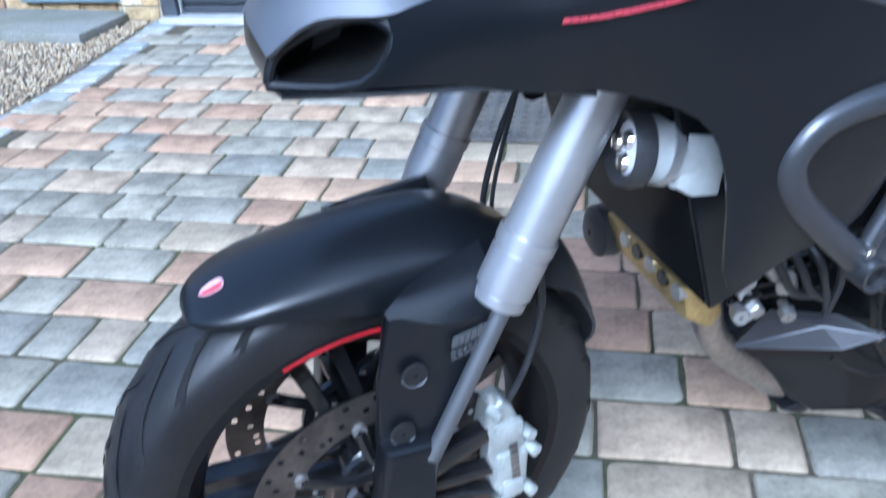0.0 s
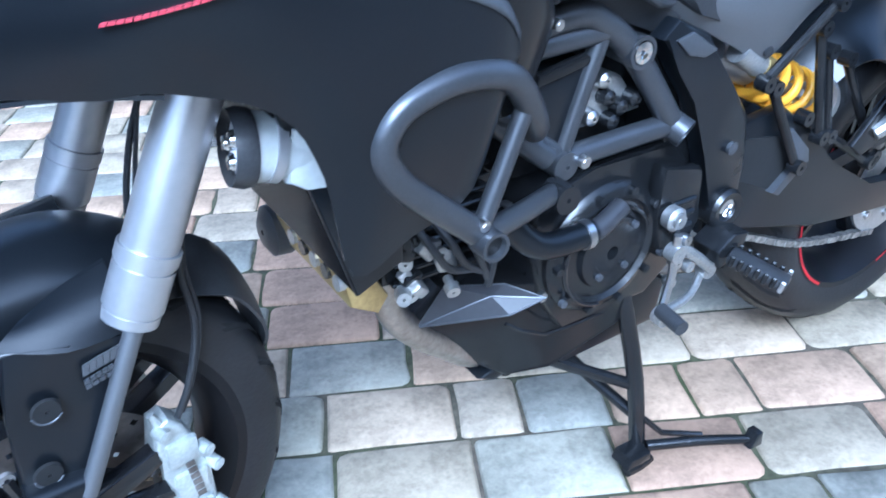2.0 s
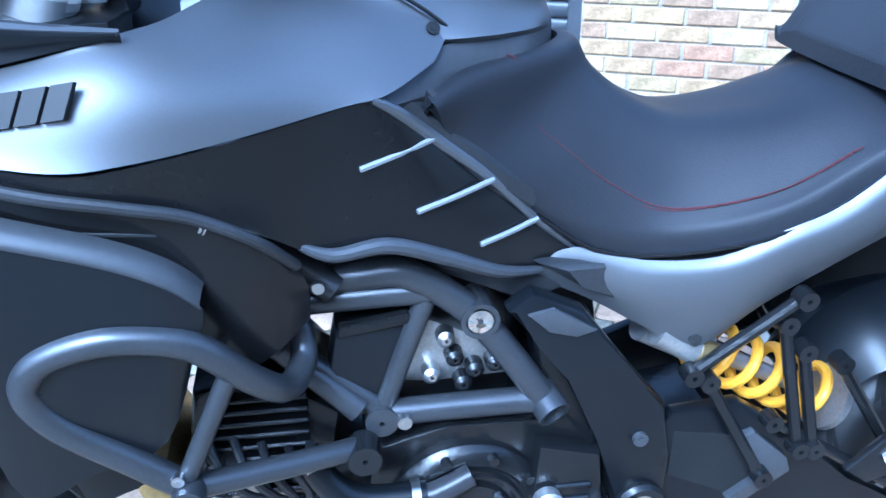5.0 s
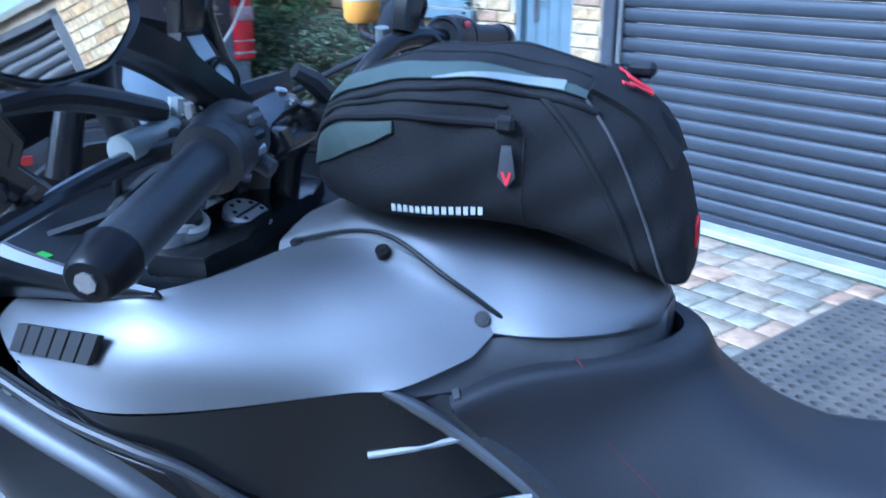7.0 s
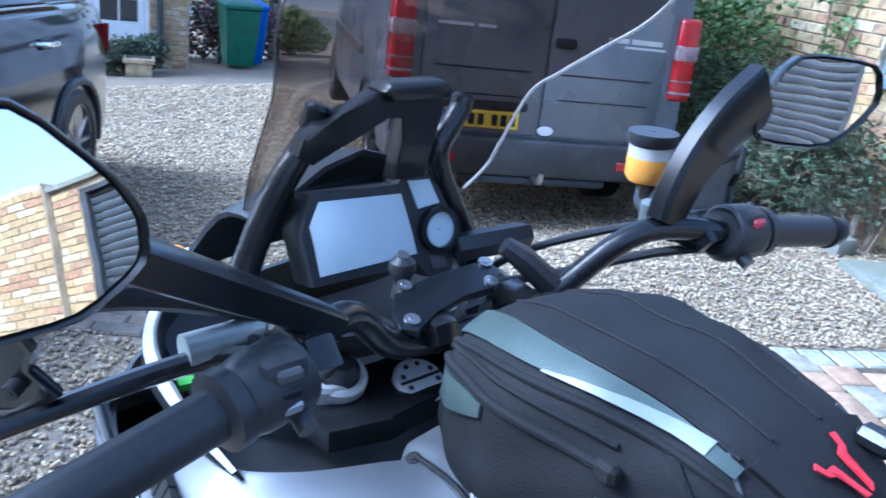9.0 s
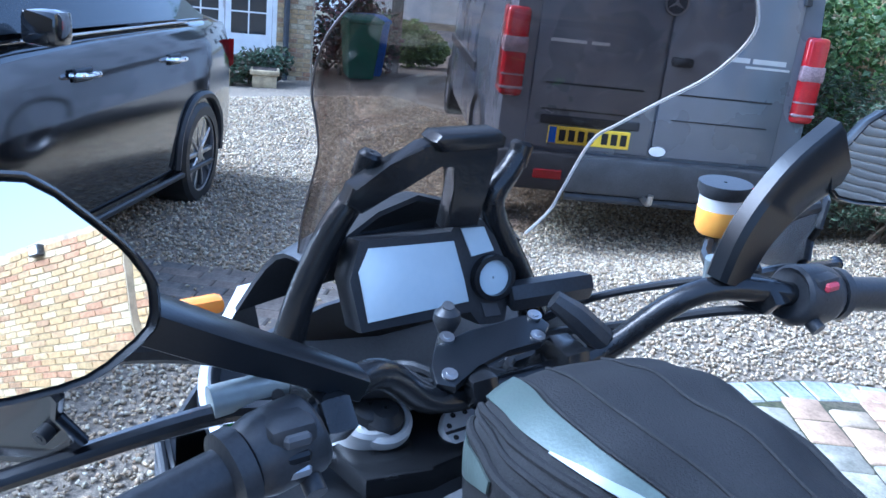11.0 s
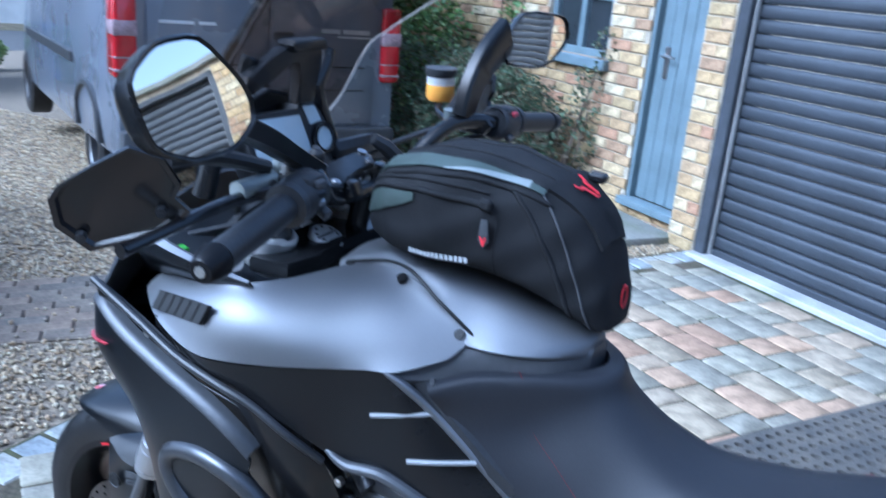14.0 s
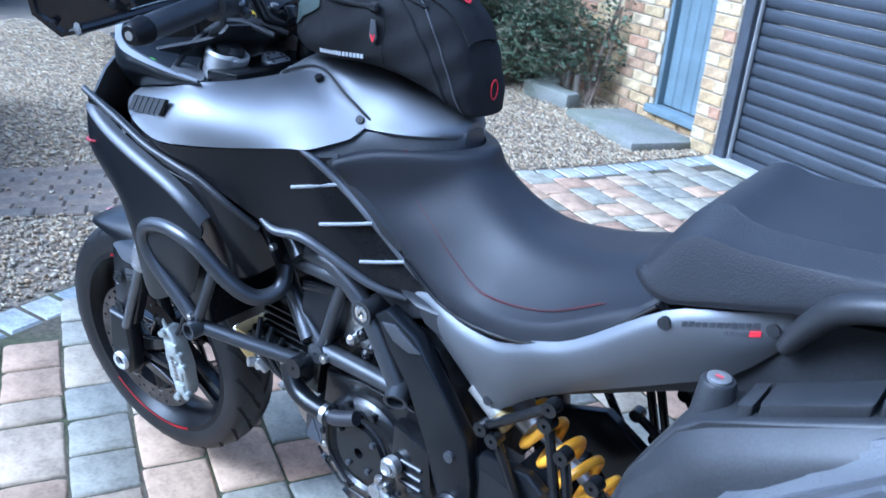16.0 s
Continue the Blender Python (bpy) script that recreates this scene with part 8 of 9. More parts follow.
    # hand guard: a dished plate ahead of the grip on an arm from the bar
    GUARD = [(0.397, -0.417, 1.202), (0.408, -0.412, 1.218), (0.440, -0.391, 1.243), (0.469, -0.369, 1.263), (0.492, -0.345, 1.251), (0.497, -0.330, 1.223), (0.490, -0.332, 1.207), (0.498, -0.319, 1.190), (0.467, -0.339, 1.161), (0.412, -0.384, 1.141), (0.396, -0.412, 1.172)]
    gn = Vector((0.665, -0.712, -0.226))
    gp = [Vector(q) for q in GUARD]
    gc = sum(gp, Vector()) / len(gp)
    gb = loft([[gc.lerp(q, 0.97) - gn * 0.004 for q in gp], [q for q in gp], [gc.lerp(q, 0.985) + gn * 0.004 for q in gp], [gc.lerp(q, 0.9) + gn * 0.0035 for q in gp], [gc.lerp(q, 0.86) - gn * 0.001 for q in gp]])
    bmesh.ops.triangulate(gb, faces=[f for f in gb.faces if len(f.verts) > 4])
    garm = tube([(0.485, -0.338, 1.243), (0.478, -0.29, 1.240), (0.472, -0.24, 1.226), (0.475, -0.19, 1.208)], [0.007, 0.010, 0.010, 0.009], seg=10, smooth=3)
    if s > 0:
        back = STEER @ Matrix.Diagonal((1, -1, 1, 1)) @ STEER.inverted()
        turn(gb, back), turn(garm, back)
    hg = part("hand_guard", gb, M_gloss, hb, "black plastic hand guard")
    part("guard_arm", garm, M_black_plastic, hg)
    if s < 0:
        for q in ((0.415, -0.395, 1.160), (0.478, -0.342, 1.190)):
            bolt(hg, q, gn, 0.0055, 0.005, M_black_plastic)
    if s < 0:
        part("indicator", steer(boxed(0.374, 0.390, min(s * 0.242, s * 0.276), max(s * 0.242, s * 0.276), 1.222, 1.235, 0.005, 2)), M_amber, hg, "amber indicator lens")


def rounded(p, f=0.28):
    """A closed outline with its corners eased."""
    out = []
    for i, b_ in enumerate(p):
        a, c = p[i - 1], p[(i + 1) % len(p)]
        for t in (0.0, 0.5, 1.0):
            u, v = b_.lerp(a, f * (1 - t)), b_.lerp(c, f * t)
            out.append(u.lerp(v, t) if t in (0.0, 1.0) else b_ * 0.5 + (b_.lerp(a, f) + b_.lerp(c, f)) * 0.25)
    return out


def mirror(poly, centre, n, stem, depth, wide):
    """Bevelled glass in its shell on a flat stem; n is the way the glass faces."""
    n = Vector(n).normalized()
    on = lambda yy, zz, k=1.0: Vector((centre[0] - (n.y * (yy - centre[1]) + n.z * (zz - centre[2])) / n.x, yy, zz))  # noqa: E731
    cy, cz = sum(p[0] for p in poly) / len(poly), sum(p[1] for p in poly) / len(poly)
    ring = [Vector((0, p[0], p[1])) for p in poly]
    ring = rounded(ring)
    sc = lambda f: [on(cy + (p.y - cy) * f, cz + (p.z - cz) * f) for p in ring]  # noqa: E731
    shell = loft([[p - n * depth for p in sc(0.45)], [p - n * depth * 0.85 for p in sc(0.8)], [p - n * depth * 0.4 for p in sc(1.03)], sc(1.10), [p + n * 0.003 for p in sc(1.07)], [p - n * 0.002 for p in sc(1.01)]])
    bmesh.ops.triangulate(shell, faces=[f for f in shell.faces if len(f.verts) > 4])
    ob = part("mirror", steer(shell), M_engine, hb, "black handlebar mirror")
    g = bmesh.new()
    mid = sum(sc(1.0), Vector()) / len(ring)
    loft([[p - n * 0.0035 for p in sc(1.0)]] + [[p + n * (0.0014 - (p - mid).length_squared / 2.2) for p in sc(f)] for f in (1.0, 0.92, 0.84, 0.76, 0.68, 0.6, 0.52, 0.44, 0.36, 0.28, 0.2, 0.12, 0.03)], g)
    part("mirror_glass", steer(g), M_mirror, ob, "silvered mirror glass", 20)
    line = spline(stem, 5)
    secs = []
    for i, p in enumerate(line):
        f = i / (len(line) - 1)
        t = (line[min(i + 1, len(line) - 1)] - line[max(i - 1, 0)]).normalized()
        u = t.cross(Vector((1, 0, 0))).normalized()
        v = t.cross(u)
        wu, wv = wide[0] + (wide[1] - wide[0]) * f, wide[2] + (wide[3] - wide[2]) * f
        secs.append([p + u * a * wu + v * c * wv for a, c in ((-1, -0.6), (-0.75, -1), (0.75, -1), (1, -0.6), (1, 0.6), (0.75, 1), (-0.75, 1), (-1, 0.6))])
    part("mirror_stem", steer(loft(secs)), M_matt, ob)
    return ob


mirror([(-0.462, 1.343), (-0.425, 1.369), (-0.374, 1.372), (-0.335, 1.332), (-0.324, 1.312), (-0.326, 1.290), (-0.360, 1.270), (-0.410, 1.268), (-0.452, 1.285)], (0.505, -0.386, 1.34), (0.957, -0.008, 0.25),
       [(0.496, -0.190, 1.207), (0.495, -0.240, 1.236), (0.497, -0.285, 1.262), (0.485, -0.335, 1.288)], 0.055, (0.010, 0.013, 0.014, 0.022))
mirror([(0.263, 1.321), (0.300, 1.368), (0.400, 1.358), (0.411, 1.320), (0.357, 1.279), (0.270, 1.289)], (0.539, 0.32, 1.30), (0.956, -0.29, 0.02),
       [(0.497, 0.178, 1.214), (0.500, 0.196, 1.258), (0.507, 0.230, 1.300), (0.515, 0.275, 1.330)], 0.03, (0.019, 0.034, 0.012, 0.012))

# brake fluid cup
cup = part("fluid_cup", steer(lathe([(0.002, -0.002), (0.024, -0.002), (0.027, 0.004), (0.027, 0.012), (0.002, 0.012)], 26, m=Matrix.Translation((0.404, 0.274, 1.256)) @ pose(0, 0, 0, 90, 0, 0), closed=True)), M_black_plastic, hb, "brake fluid cup with amber fluid")
part("cup_wall", steer(lathe([(0.002, 0), (0.0235, 0), (0.0235, 0.014), (0.002, 0.014)], 24, m=Matrix.Translation((0.404, 0.274, 1.240)) @ pose(0, 0, 0, 90, 0, 0), closed=True)), M_cup, cup)
part("cup_fluid", steer(lathe([(0.002, 0), (0.020, 0), (0.0238, 0.006), (0.0238, 0.027), (0.002, 0.027)], 24, m=Matrix.Translation((0.404, 0.274, 1.214)) @ pose(0, 0, 0, 90, 0, 0), closed=True)), M_fluid, cup)
part("cup_bracket", steer(tube([(0.404, 0.274, 1.217), (0.42, 0.245, 1.20), (0.46, 0.215, 1.196)], 0.007, seg=8, smooth=2)), M_engine, cup)

# top yoke, risers and ignition
yoke = part("top_yoke", steer(turn(prism([(-0.138, -0.03), (-0.13, 0.03), (-0.07, 0.045), (0.0, 0.03), (0.07, 0.045), (0.13, 0.03), (0.138, -0.03), (0.05, -0.05), (-0.05, -0.05)], -0.012, 0.012, bevel=0.004),
                                  Matrix.Translation((0.375, 0, 1.034)) @ pose(0, 0, 0, 0, 0, 90) @ pose(0, 0, 0, 90, 0, 0))), M_engine, hb, "black top yoke")
nut = part("stem_nut", steer(lathe([(0.002, -0.02), (0.022, -0.02), (0.022, 0.0), (0.026, 0.002), (0.027, 0.012), (0.024, 0.016), (0.002, 0.0155)], 28, m=Matrix.Translation((0.378, -0.011, 1.036)) @ pose(0, 0, 0, 0, 22, 0) @ pose(0, 0, 0, 90, 0, 0), closed=True)), M_nut, yoke, "steel steering stem nut")
NUT = STEER @ Matrix.Translation((0.378, -0.011, 1.036)) @ pose(0, 0, 0, 0, 22, 0) @ pose(0, 0, 0, 90, 0, 0)
for k in range(8):
    a = math.pi * (k + 0.5) / 4
    part("nut_hole", lathe([(0.0005, 0.015), (0.0028, 0.015), (0.0028, 0.0166), (0.0005, 0.0166)], 8, m=NUT @ Matrix.Translation((0.018 * math.cos(a), 0, 0.018 * math.sin(a))), closed=True), M_ink, nut)
part("nut_slot", turn(boxed(-0.0015, 0.0015, 0.0150, 0.0166, -0.024, 0.024), NUT), M_ink, nut)
# bracket plate over the bar clamp, bent in a Z
PLATE = [(-0.060, 0.459), (-0.046, 0.467), (-0.019, 0.448), (0.017, 0.437), (0.051, 0.438), (0.072, 0.417), (0.066, 0.402), (0.050, 0.402), (-0.008, 0.408), (-0.043, 0.418), (-0.056, 0.438)]
clamp = part("bar_clamp", prism(PLATE, -0.004, 0.004, bevel=0.002), M_matt, hb, "black bracket plate over the bar clamp")
clamp.data.transform(Matrix.Translation((0.43, 0, 1.160)) @ pose(0, 0, 0, 0, 16.7, 0) @ Matrix.Translation((-0.43, 0, 0)) @ Matrix(((0, 0, 1, 0), (1, 0, 0, 0), (0, 1, 0, 0), (0, 0, 0, 1))))
for yy in (-0.052, 0.048):
    part("clamp_half", steer(prism([(0.415, 1.128), (0.412, 1.148), (0.43, 1.158), (0.460, 1.154), (0.466, 1.138), (0.452, 1.124)], yy - 0.014, yy + 0.014, bevel=0.005)), M_engine, clamp)
    if yy > 0:
        part("riser", steer(tube([(0.432, yy, 1.135), (0.405, yy * 1.05, 1.10), (0.392, yy * 1.08, 1.042)], 0.017, seg=18, smooth=2)), M_engine, clamp)
for p in ((0.453, -0.046, 1.1555), (0.407, 0.062, 1.1695), (0.414, -0.030, 1.167), (0.430, 0.052, 1.162)):
    bolt(clamp, p, (0.3, 0, 1), 0.0068, 0.004, M_metal)
ball = part("ball_mount", lathe([(0.002, -0.012), (0.009, -0.012), (0.0065, 0.002), (0.0095, 0.008), (0.0125, 0.015), (0.0115, 0.022), (0.006, 0.027), (0.002, 0.0275)], 18, m=Matrix.Translation((0.394, -0.020, 1.160)) @ pose(0, 0, 0, 90, 0, 0), closed=True), M_black_plastic, clamp)
part("ball_cap", cyl((0.394, -0.020, 1.186), (0.3955, -0.020, 1.1895), 0.0055, 12), M_piping, ball)
part("cable_plug", tube([(0.42, 0.072, 1.192), (0.430, 0.088, 1.180), (0.436, 0.118, 1.152)], [0.009, 0.012, 0.013], seg=8, smooth=1), M_black_plastic, hb)
lock_ = part("fork_cap_ring", lathe([(0.014, -0.05), (0.026, -0.05), (0.027, 0.0), (0.0285, 0.002), (0.0285, 0.010), (0.025, 0.013), (0.021, 0.012), (0.020, 0.004), (0.014, 0.003)], 30, m=Matrix.Translation((0.360, -0.064, 1.056)) @ pose(0, 0, 0, 0, 20, 0) @ pose(0, 0, 0, 90, 0, 0), closed=True), M_nut, yoke, "silver ribbed ring with a black knob")
part("black_knob", lathe([(0.002, -0.01), (0.0205, -0.01), (0.0195, 0.018), (0.012, 0.026), (0.002, 0.027)], 20, m=Matrix.Translation((0.360, -0.064, 1.056)) @ pose(0, 0, 0, 0, 20, 0) @ pose(0, 0, 0, 90, 0, 0), closed=True), M_black_plastic, lock_)
for k in (0, 1, 4, 5):
    part("loom", tube([(0.30 + 0.01 * k, -0.15 + 0.05 * k, 1.03), (0.33, -0.11 + 0.045 * k, 1.09), (0.36 + 0.01 * k, -0.06 + 0.02 * k, 1.12), (0.42, -0.02 + 0.03 * k, 1.10)], 0.005, seg=8), M_black_plastic, hb)

# dashboard, phone bracket and screen
NRM = Vector((0.97, 0, 0.24))


def dash_on(yy, zz, d=0.0):
    """A point on the tilted face of the dash, d in front of it."""
    return Vector((0.325 - (zz - 1.19) * 0.24 / 0.97, yy, zz)) + NRM * d


def slab(poly, d0, d1, inset=1.0):
    cy, cz = sum(p[0] for p in poly) / len(poly), sum(p[1] for p in poly) / len(poly)
    bm = loft([[dash_on(yy, zz, d0) for yy, zz in poly], [dash_on(yy, zz, (d0 + d1) / 2 + (d1 - d0) * 0.35) for yy, zz in poly], [dash_on(cy + (yy - cy) * inset, cz + (zz - cz) * inset, d1) for yy, zz in poly]])
    bmesh.ops.triangulate(bm, faces=[f for f in bm.faces if len(f.verts) > 4])
    return bm


dash = part("instrument_panel", slab([(-0.087, 1.192), (-0.075, 1.227), (0.018, 1.226), (0.024, 1.235), (0.058, 1.234), (0.072, 1.202), (0.083, 1.180), (0.079, 1.157), (0.073, 1.131), (0.045, 1.133), (0.035, 1.147), (-0.079, 1.144)], -0.035, 0.004, 0.985), M_black_plastic, bike, "black instrument panel with a pale screen")
part("display", slab([(-0.077, 1.199), (-0.066, 1.219), (0.020, 1.2165), (0.029, 1.180), (0.033, 1.158), (-0.071, 1.153)], 0.003, 0.0055, 0.985), M_lcd, dash, "pale blue grey display")
part("display", slab([(0.028, 1.2275), (0.053, 1.2265), (0.063, 1.203), (0.038, 1.200)], 0.003, 0.0055, 0.97), M_lcd, dash)
part("display", slab([(0.046, 1.155), (0.064, 1.152), (0.068, 1.140), (0.050, 1.1405)], 0.003, 0.0055, 0.97), M_piping, dash)
DIAL = Matrix.Translation(dash_on(0.059, 1.178)) @ pose(0, 0, 0, 0, 0, -90) @ pose(0, 0, 0, math.degrees(math.atan2(0.24, 0.97)), 0, 0)
part("dial_ring", lathe([(0.0165, 0), (0.0235, 0), (0.0225, 0.013), (0.0175, 0.013)], 28, m=DIAL, closed=True), M_gloss, dash)
part("dial_face", lathe([(0.001, 0.0), (0.0172, 0.0), (0.0172, 0.008), (0.001, 0.0085)], 28, m=DIAL, closed=True), M_lcd, dash)
part("dash_cowl", skin([[(0.20, -0.16, 1.12), (0.19, 0, 1.14), (0.20, 0.16, 1.12)], [(0.24, -0.13, 1.19), (0.235, 0, 1.235), (0.24, 0.13, 1.19)], [(0.30, -0.115, 1.20), (0.282, 0, 1.252), (0.30, 0.11, 1.20)]], 0.005), M_black_plastic, bike)
part("dash_base", skin([[(0.38, -0.085, 1.12), (0.39, 0, 1.115), (0.38, 0.09, 1.12)], [(0.36, -0.10, 1.10), (0.37, 0, 1.09), (0.36, 0.12, 1.10)], [(0.30, -0.17, 1.08), (0.30, 0, 1.04), (0.30, 0.18, 1.08)]], 0.005), M_black_plastic, bike)
for s in (-1, 1):
    STRUT = [(0.290, -0.132, 1.120), (0.298, -0.120, 1.173), (0.300, -0.094, 1.231), (0.303, -0.066, 1.275), (0.306, -0.062, 1.296)] if s < 0 else [(0.290, 0.140, 1.110), (0.300, 0.110, 1.165), (0.315, 0.062, 1.245), (0.312, 0.082, 1.280), (0.308, 0.094, 1.296)]
    part("screen_strut", tube(STRUT, [0.016, 0.014, 0.014, 0.012, 0.010], seg=12, smooth=4), M_engine, bike)
    part("strut_knob", lathe([(0.002, -0.014), (0.011, -0.014), (0.012, 0.006), (0.009, 0.010), (0.002, 0.010)], 18, m=Matrix.Translation(STRUT[4]) @ pose(0, 0, 0, 70, 0, 20 * s), closed=True), M_engine, bike)
part("cowl_wing", prism([(0.325, 1.150), (0.325, 1.168), (0.345, 1.172), (0.352, 1.160), (0.348, 1.146)], 0.075, 0.172, bevel=0.004), M_black_plastic, bike)
arch = part("phone_bracket", prism([(-0.094, 1.268), (-0.088, 1.284), (-0.052, 1.298), (-0.024, 1.317), (0.000, 1.322), (0.054, 1.318), (0.052, 1.300), (0.044, 1.268), (0.038, 1.235), (0.002, 1.236), (0.010, 1.275), (0.012, 1.298), (-0.006, 1.300), (-0.040, 1.278), (-0.078, 1.258)],
                                   -0.012, 0.010, bevel=0.004), M_engine, bike, "black arched bracket above the dash")
turn_me = Matrix.Translation((0.325, 0, 0)) @ pose(0, 0, 0, 0, 0, 90)
arch.data.transform(turn_me)
part("bracket_top", turn(prism([(-0.036, 0.0), (-0.030, 0.006), (0.030, 0.006), (0.036, 0.0), (0.034, -0.010), (-0.028, -0.010)], -0.022, 0.012, bevel=0.004), Matrix.Translation((0.325, 0.019, 1.321)) @ pose(0, 0, 0, 0, 0, 90)), M_engine, arch)
SCREEN = [[(x0, yl, z), (x0 - 0.055, yl * 0.72 + 0.018 * 0.28, z + 0.003), (x0 - 0.09, 0.018, z + 0.004), (x0 - 0.055, yr * 0.72 + 0.018 * 0.28, z + 0.003), (x0, yr, z)] for x0, yl, yr, z in
          ((0.262, -0.114, 0.140, 1.190), (0.280, -0.117, 0.155, 1.220), (0.300, -0.120, 0.154, 1.250), (0.340, -0.121, 0.152, 1.310), (0.370, -0.130, 0.160, 1.335), (0.400, -0.142, 0.176, 1.360), (0.440, -0.158, 0.194, 1.392), (0.475, -0.160, 0.195, 1.430), (0.490, -0.140, 0.175, 1.460))]
screen = part("windscreen", skin(SCREEN, 0.004, 3, 5), M_smoke, bike, "smoked clear windscreen")
screen.visible_shadow = False
# the light caught by the right-hand edge is painted on in white
part("screen_edge", tube([r[4] for r in SCREEN], 0.0016, seg=6), M_white, screen, "cut edge painted white for the light it catches")
part("screen_edge", tube([r[0] for r in SCREEN], 0.0009, seg=6), M_smoke_edge, screen)

# tank bag
bag = thing("tank_bag", "black fabric tank bag with reflective panels and red print", "tank bag", BIKE)
BAG = []
for x, cy, w, zt, zb in ((0.514, 0.0, 0.034, 1.150, 1.118), (0.530, -0.001, 0.060, 1.180, 1.114), (0.552, -0.003, 0.080, 1.210, 1.109), (0.597, -0.009, 0.096, 1.231, 1.106), (0.650, -0.013, 0.099, 1.239, 1.108), (0.710, -0.005, 0.087, 1.235, 1.106),
                         (0.770, 0.004, 0.072, 1.217, 1.088), (0.812, 0.010, 0.059, 1.186, 1.066), (0.838, 0.014, 0.047, 1.132, 1.052), (0.848, 0.016, 0.034, 1.092, 1.052)):
    h_ = zt - zb
    half = [(0, zt), (-w * 0.55, zt - 0.004), (-w * 0.88, zb + h_ * 0.80), (-w, zb + h_ * 0.45), (-w * 0.94, zb + h_ * 0.1), (-w * 0.5, zb), (0, zb)]
    full_ = half + [(-y, z) for y, z in half[::-1] if y < -1e-6]
    BAG.append(spline([(x, cy + y, z) for y, z in full_], 8, True))
BAGCOLS = [spline([r[j] for r in BAG], 6) for j in range(len(BAG[0]))]
BAGROWS = [[c[i] for c in BAGCOLS] for i in range(len(BAGCOLS[0]))]
BAGROWS = [[p + Vector((0, math.copysign(1, p.y - 0.01), 0.6)) * 0.0016 * (math.sin(p.x * 95 + p.z * 40) + math.sin(p.x * 41 - p.z * 120 + p.y * 60)) for p in r] for r in BAGROWS]
part("body", loft(BAGROWS), M_fabric, bag, "", 60)


def bag_at(x, v, out=0.0):
    """A point on the bag: v runs 0 (top middle) down the left side to 6 (bottom middle); negative v is the right side."""
    k = max([i for i in range(len(BAGROWS) - 1) if BAGROWS[i][0].x <= x] or [0])
    f = (x - BAGROWS[k][0].x) / max(1e-5, BAGROWS[k + 1][0].x - BAGROWS[k][0].x)
    n = len(BAGCOLS)
    q = v * 8
    j = math.floor(q)
    g = q - j
    at = lambda r, i: BAGROWS[r][i % n]  # noqa: E731
    p = at(k, j).lerp(at(k, j + 1), g).lerp(at(k + 1, j).lerp(at(k + 1, j + 1), g), f)
    e1, e2 = at(k, j + 1) - at(k, j), at(k + 1, j) - at(k, j)
    nn = e1.cross(e2).normalized()
    if nn.dot(p - Vector((x, 0.015, 1.15))) < 0:
        nn = -nn
    return p + nn * out


def bag_strip(xs, v0, v1, out=0.0035):
    n = len(xs) - 1
    f = lambda v, i: v[0] + (v[1] - v[0]) * i / n  # noqa: E731
    return sheet([[bag_at(x, f(v0, i) + (f(v1, i) - f(v0, i)) * j / 3, out) for j in range(4)] for i, x in enumerate(xs)], 0.0015)


part("reflective_panel", bag_strip([0.540 + 0.009 * k for k in range(26)], (1.00, 1.22), (1.72, 1.45)), M_reflex, bag, "grey green reflective strip")
part("reflective_panel", bag_strip([0.655 + 0.0095 * k for k in range(11)], (1.58, 1.16), (1.62, 1.46), 0.0042), M_reflex2, bag, "pale reflective strip")
part("reflective_panel", bag_strip([0.531 + 0.010 * k for k in range(11)], (2.42, 2.42), (3.25, 2.58), 0.0026), M_reflex, bag, "grey green reflective corner patch")
for s in (1, -1):
    for v, x0, x1, r in (((1.95, 1.62), 0.530, 0.775, 0.0030), ((2.25, 2.38), 0.524, 0.712, 0.0036), ((2.02, 2.05), 0.524, 0.712, 0.0022)):
        part("zip", tube([bag_at(x0 + (x1 - x0) * k / 10, s * (v[0] + (v[1] - v[0]) * k / 10), 0.001) for k in range(11)], r, seg=8, smooth=2), M_fabric, bag)
    part("piping", tube([bag_at(0.756 + 0.078 * math.sin(k / 12 * 1.5), s * (1.15 + 3.2 * k / 12), 0.0006) for k in range(13)], 0.0014, seg=8, smooth=2), M_piping, bag)
    part("seam", tube([bag_at(0.735 + 0.078 * math.sin(k / 10 * 1.5), s * (1.68 + 2.6 * k / 10), 0.0) for k in range(11)], 0.0032, seg=8, smooth=2), M_fabric, bag)
    part("seam", tube([bag_at(0.728, s * (2.5 + 2.0 * k / 8), -0.0005) for k in range(9)], 0.0015, seg=6, smooth=1), M_fabric, bag)
for v0, v1, x0, x1 in ((0.93, 1.12, 0.545, 0.762), (0.45, 0.50, 0.560, 0.762), (-0.45, -0.50, 0.560, 0.762)):
    part("seam", tube([bag_at(x0 + (x1 - x0) * k / 12, v0 + (v1 - v0) * k / 12, 0.0005) for k in range(13)], 0.0016, seg=6, smooth=2), M_fabric, bag)
pull = part("zip_pull", turn(prism([(-0.004, 0.016), (0.004, 0.016), (0.007, -0.008), (0.0, -0.017), (-0.007, -0.008)], -0.0015, 0.0015, bevel=0.0008), Matrix.Translation(bag_at(0.716, 2.98, 0.005)) @ pose(0, 0, 0, 0, 0, 8)), M_skirt, bag, "grey zip pull with a red mark")
part("zip_slider", turn(boxed(-0.008, 0.008, -0.005, 0.005, -0.006, 0.007, 0.003), Matrix.Translation(bag_at(0.714, 2.38, 0.003))), M_fabric, bag)
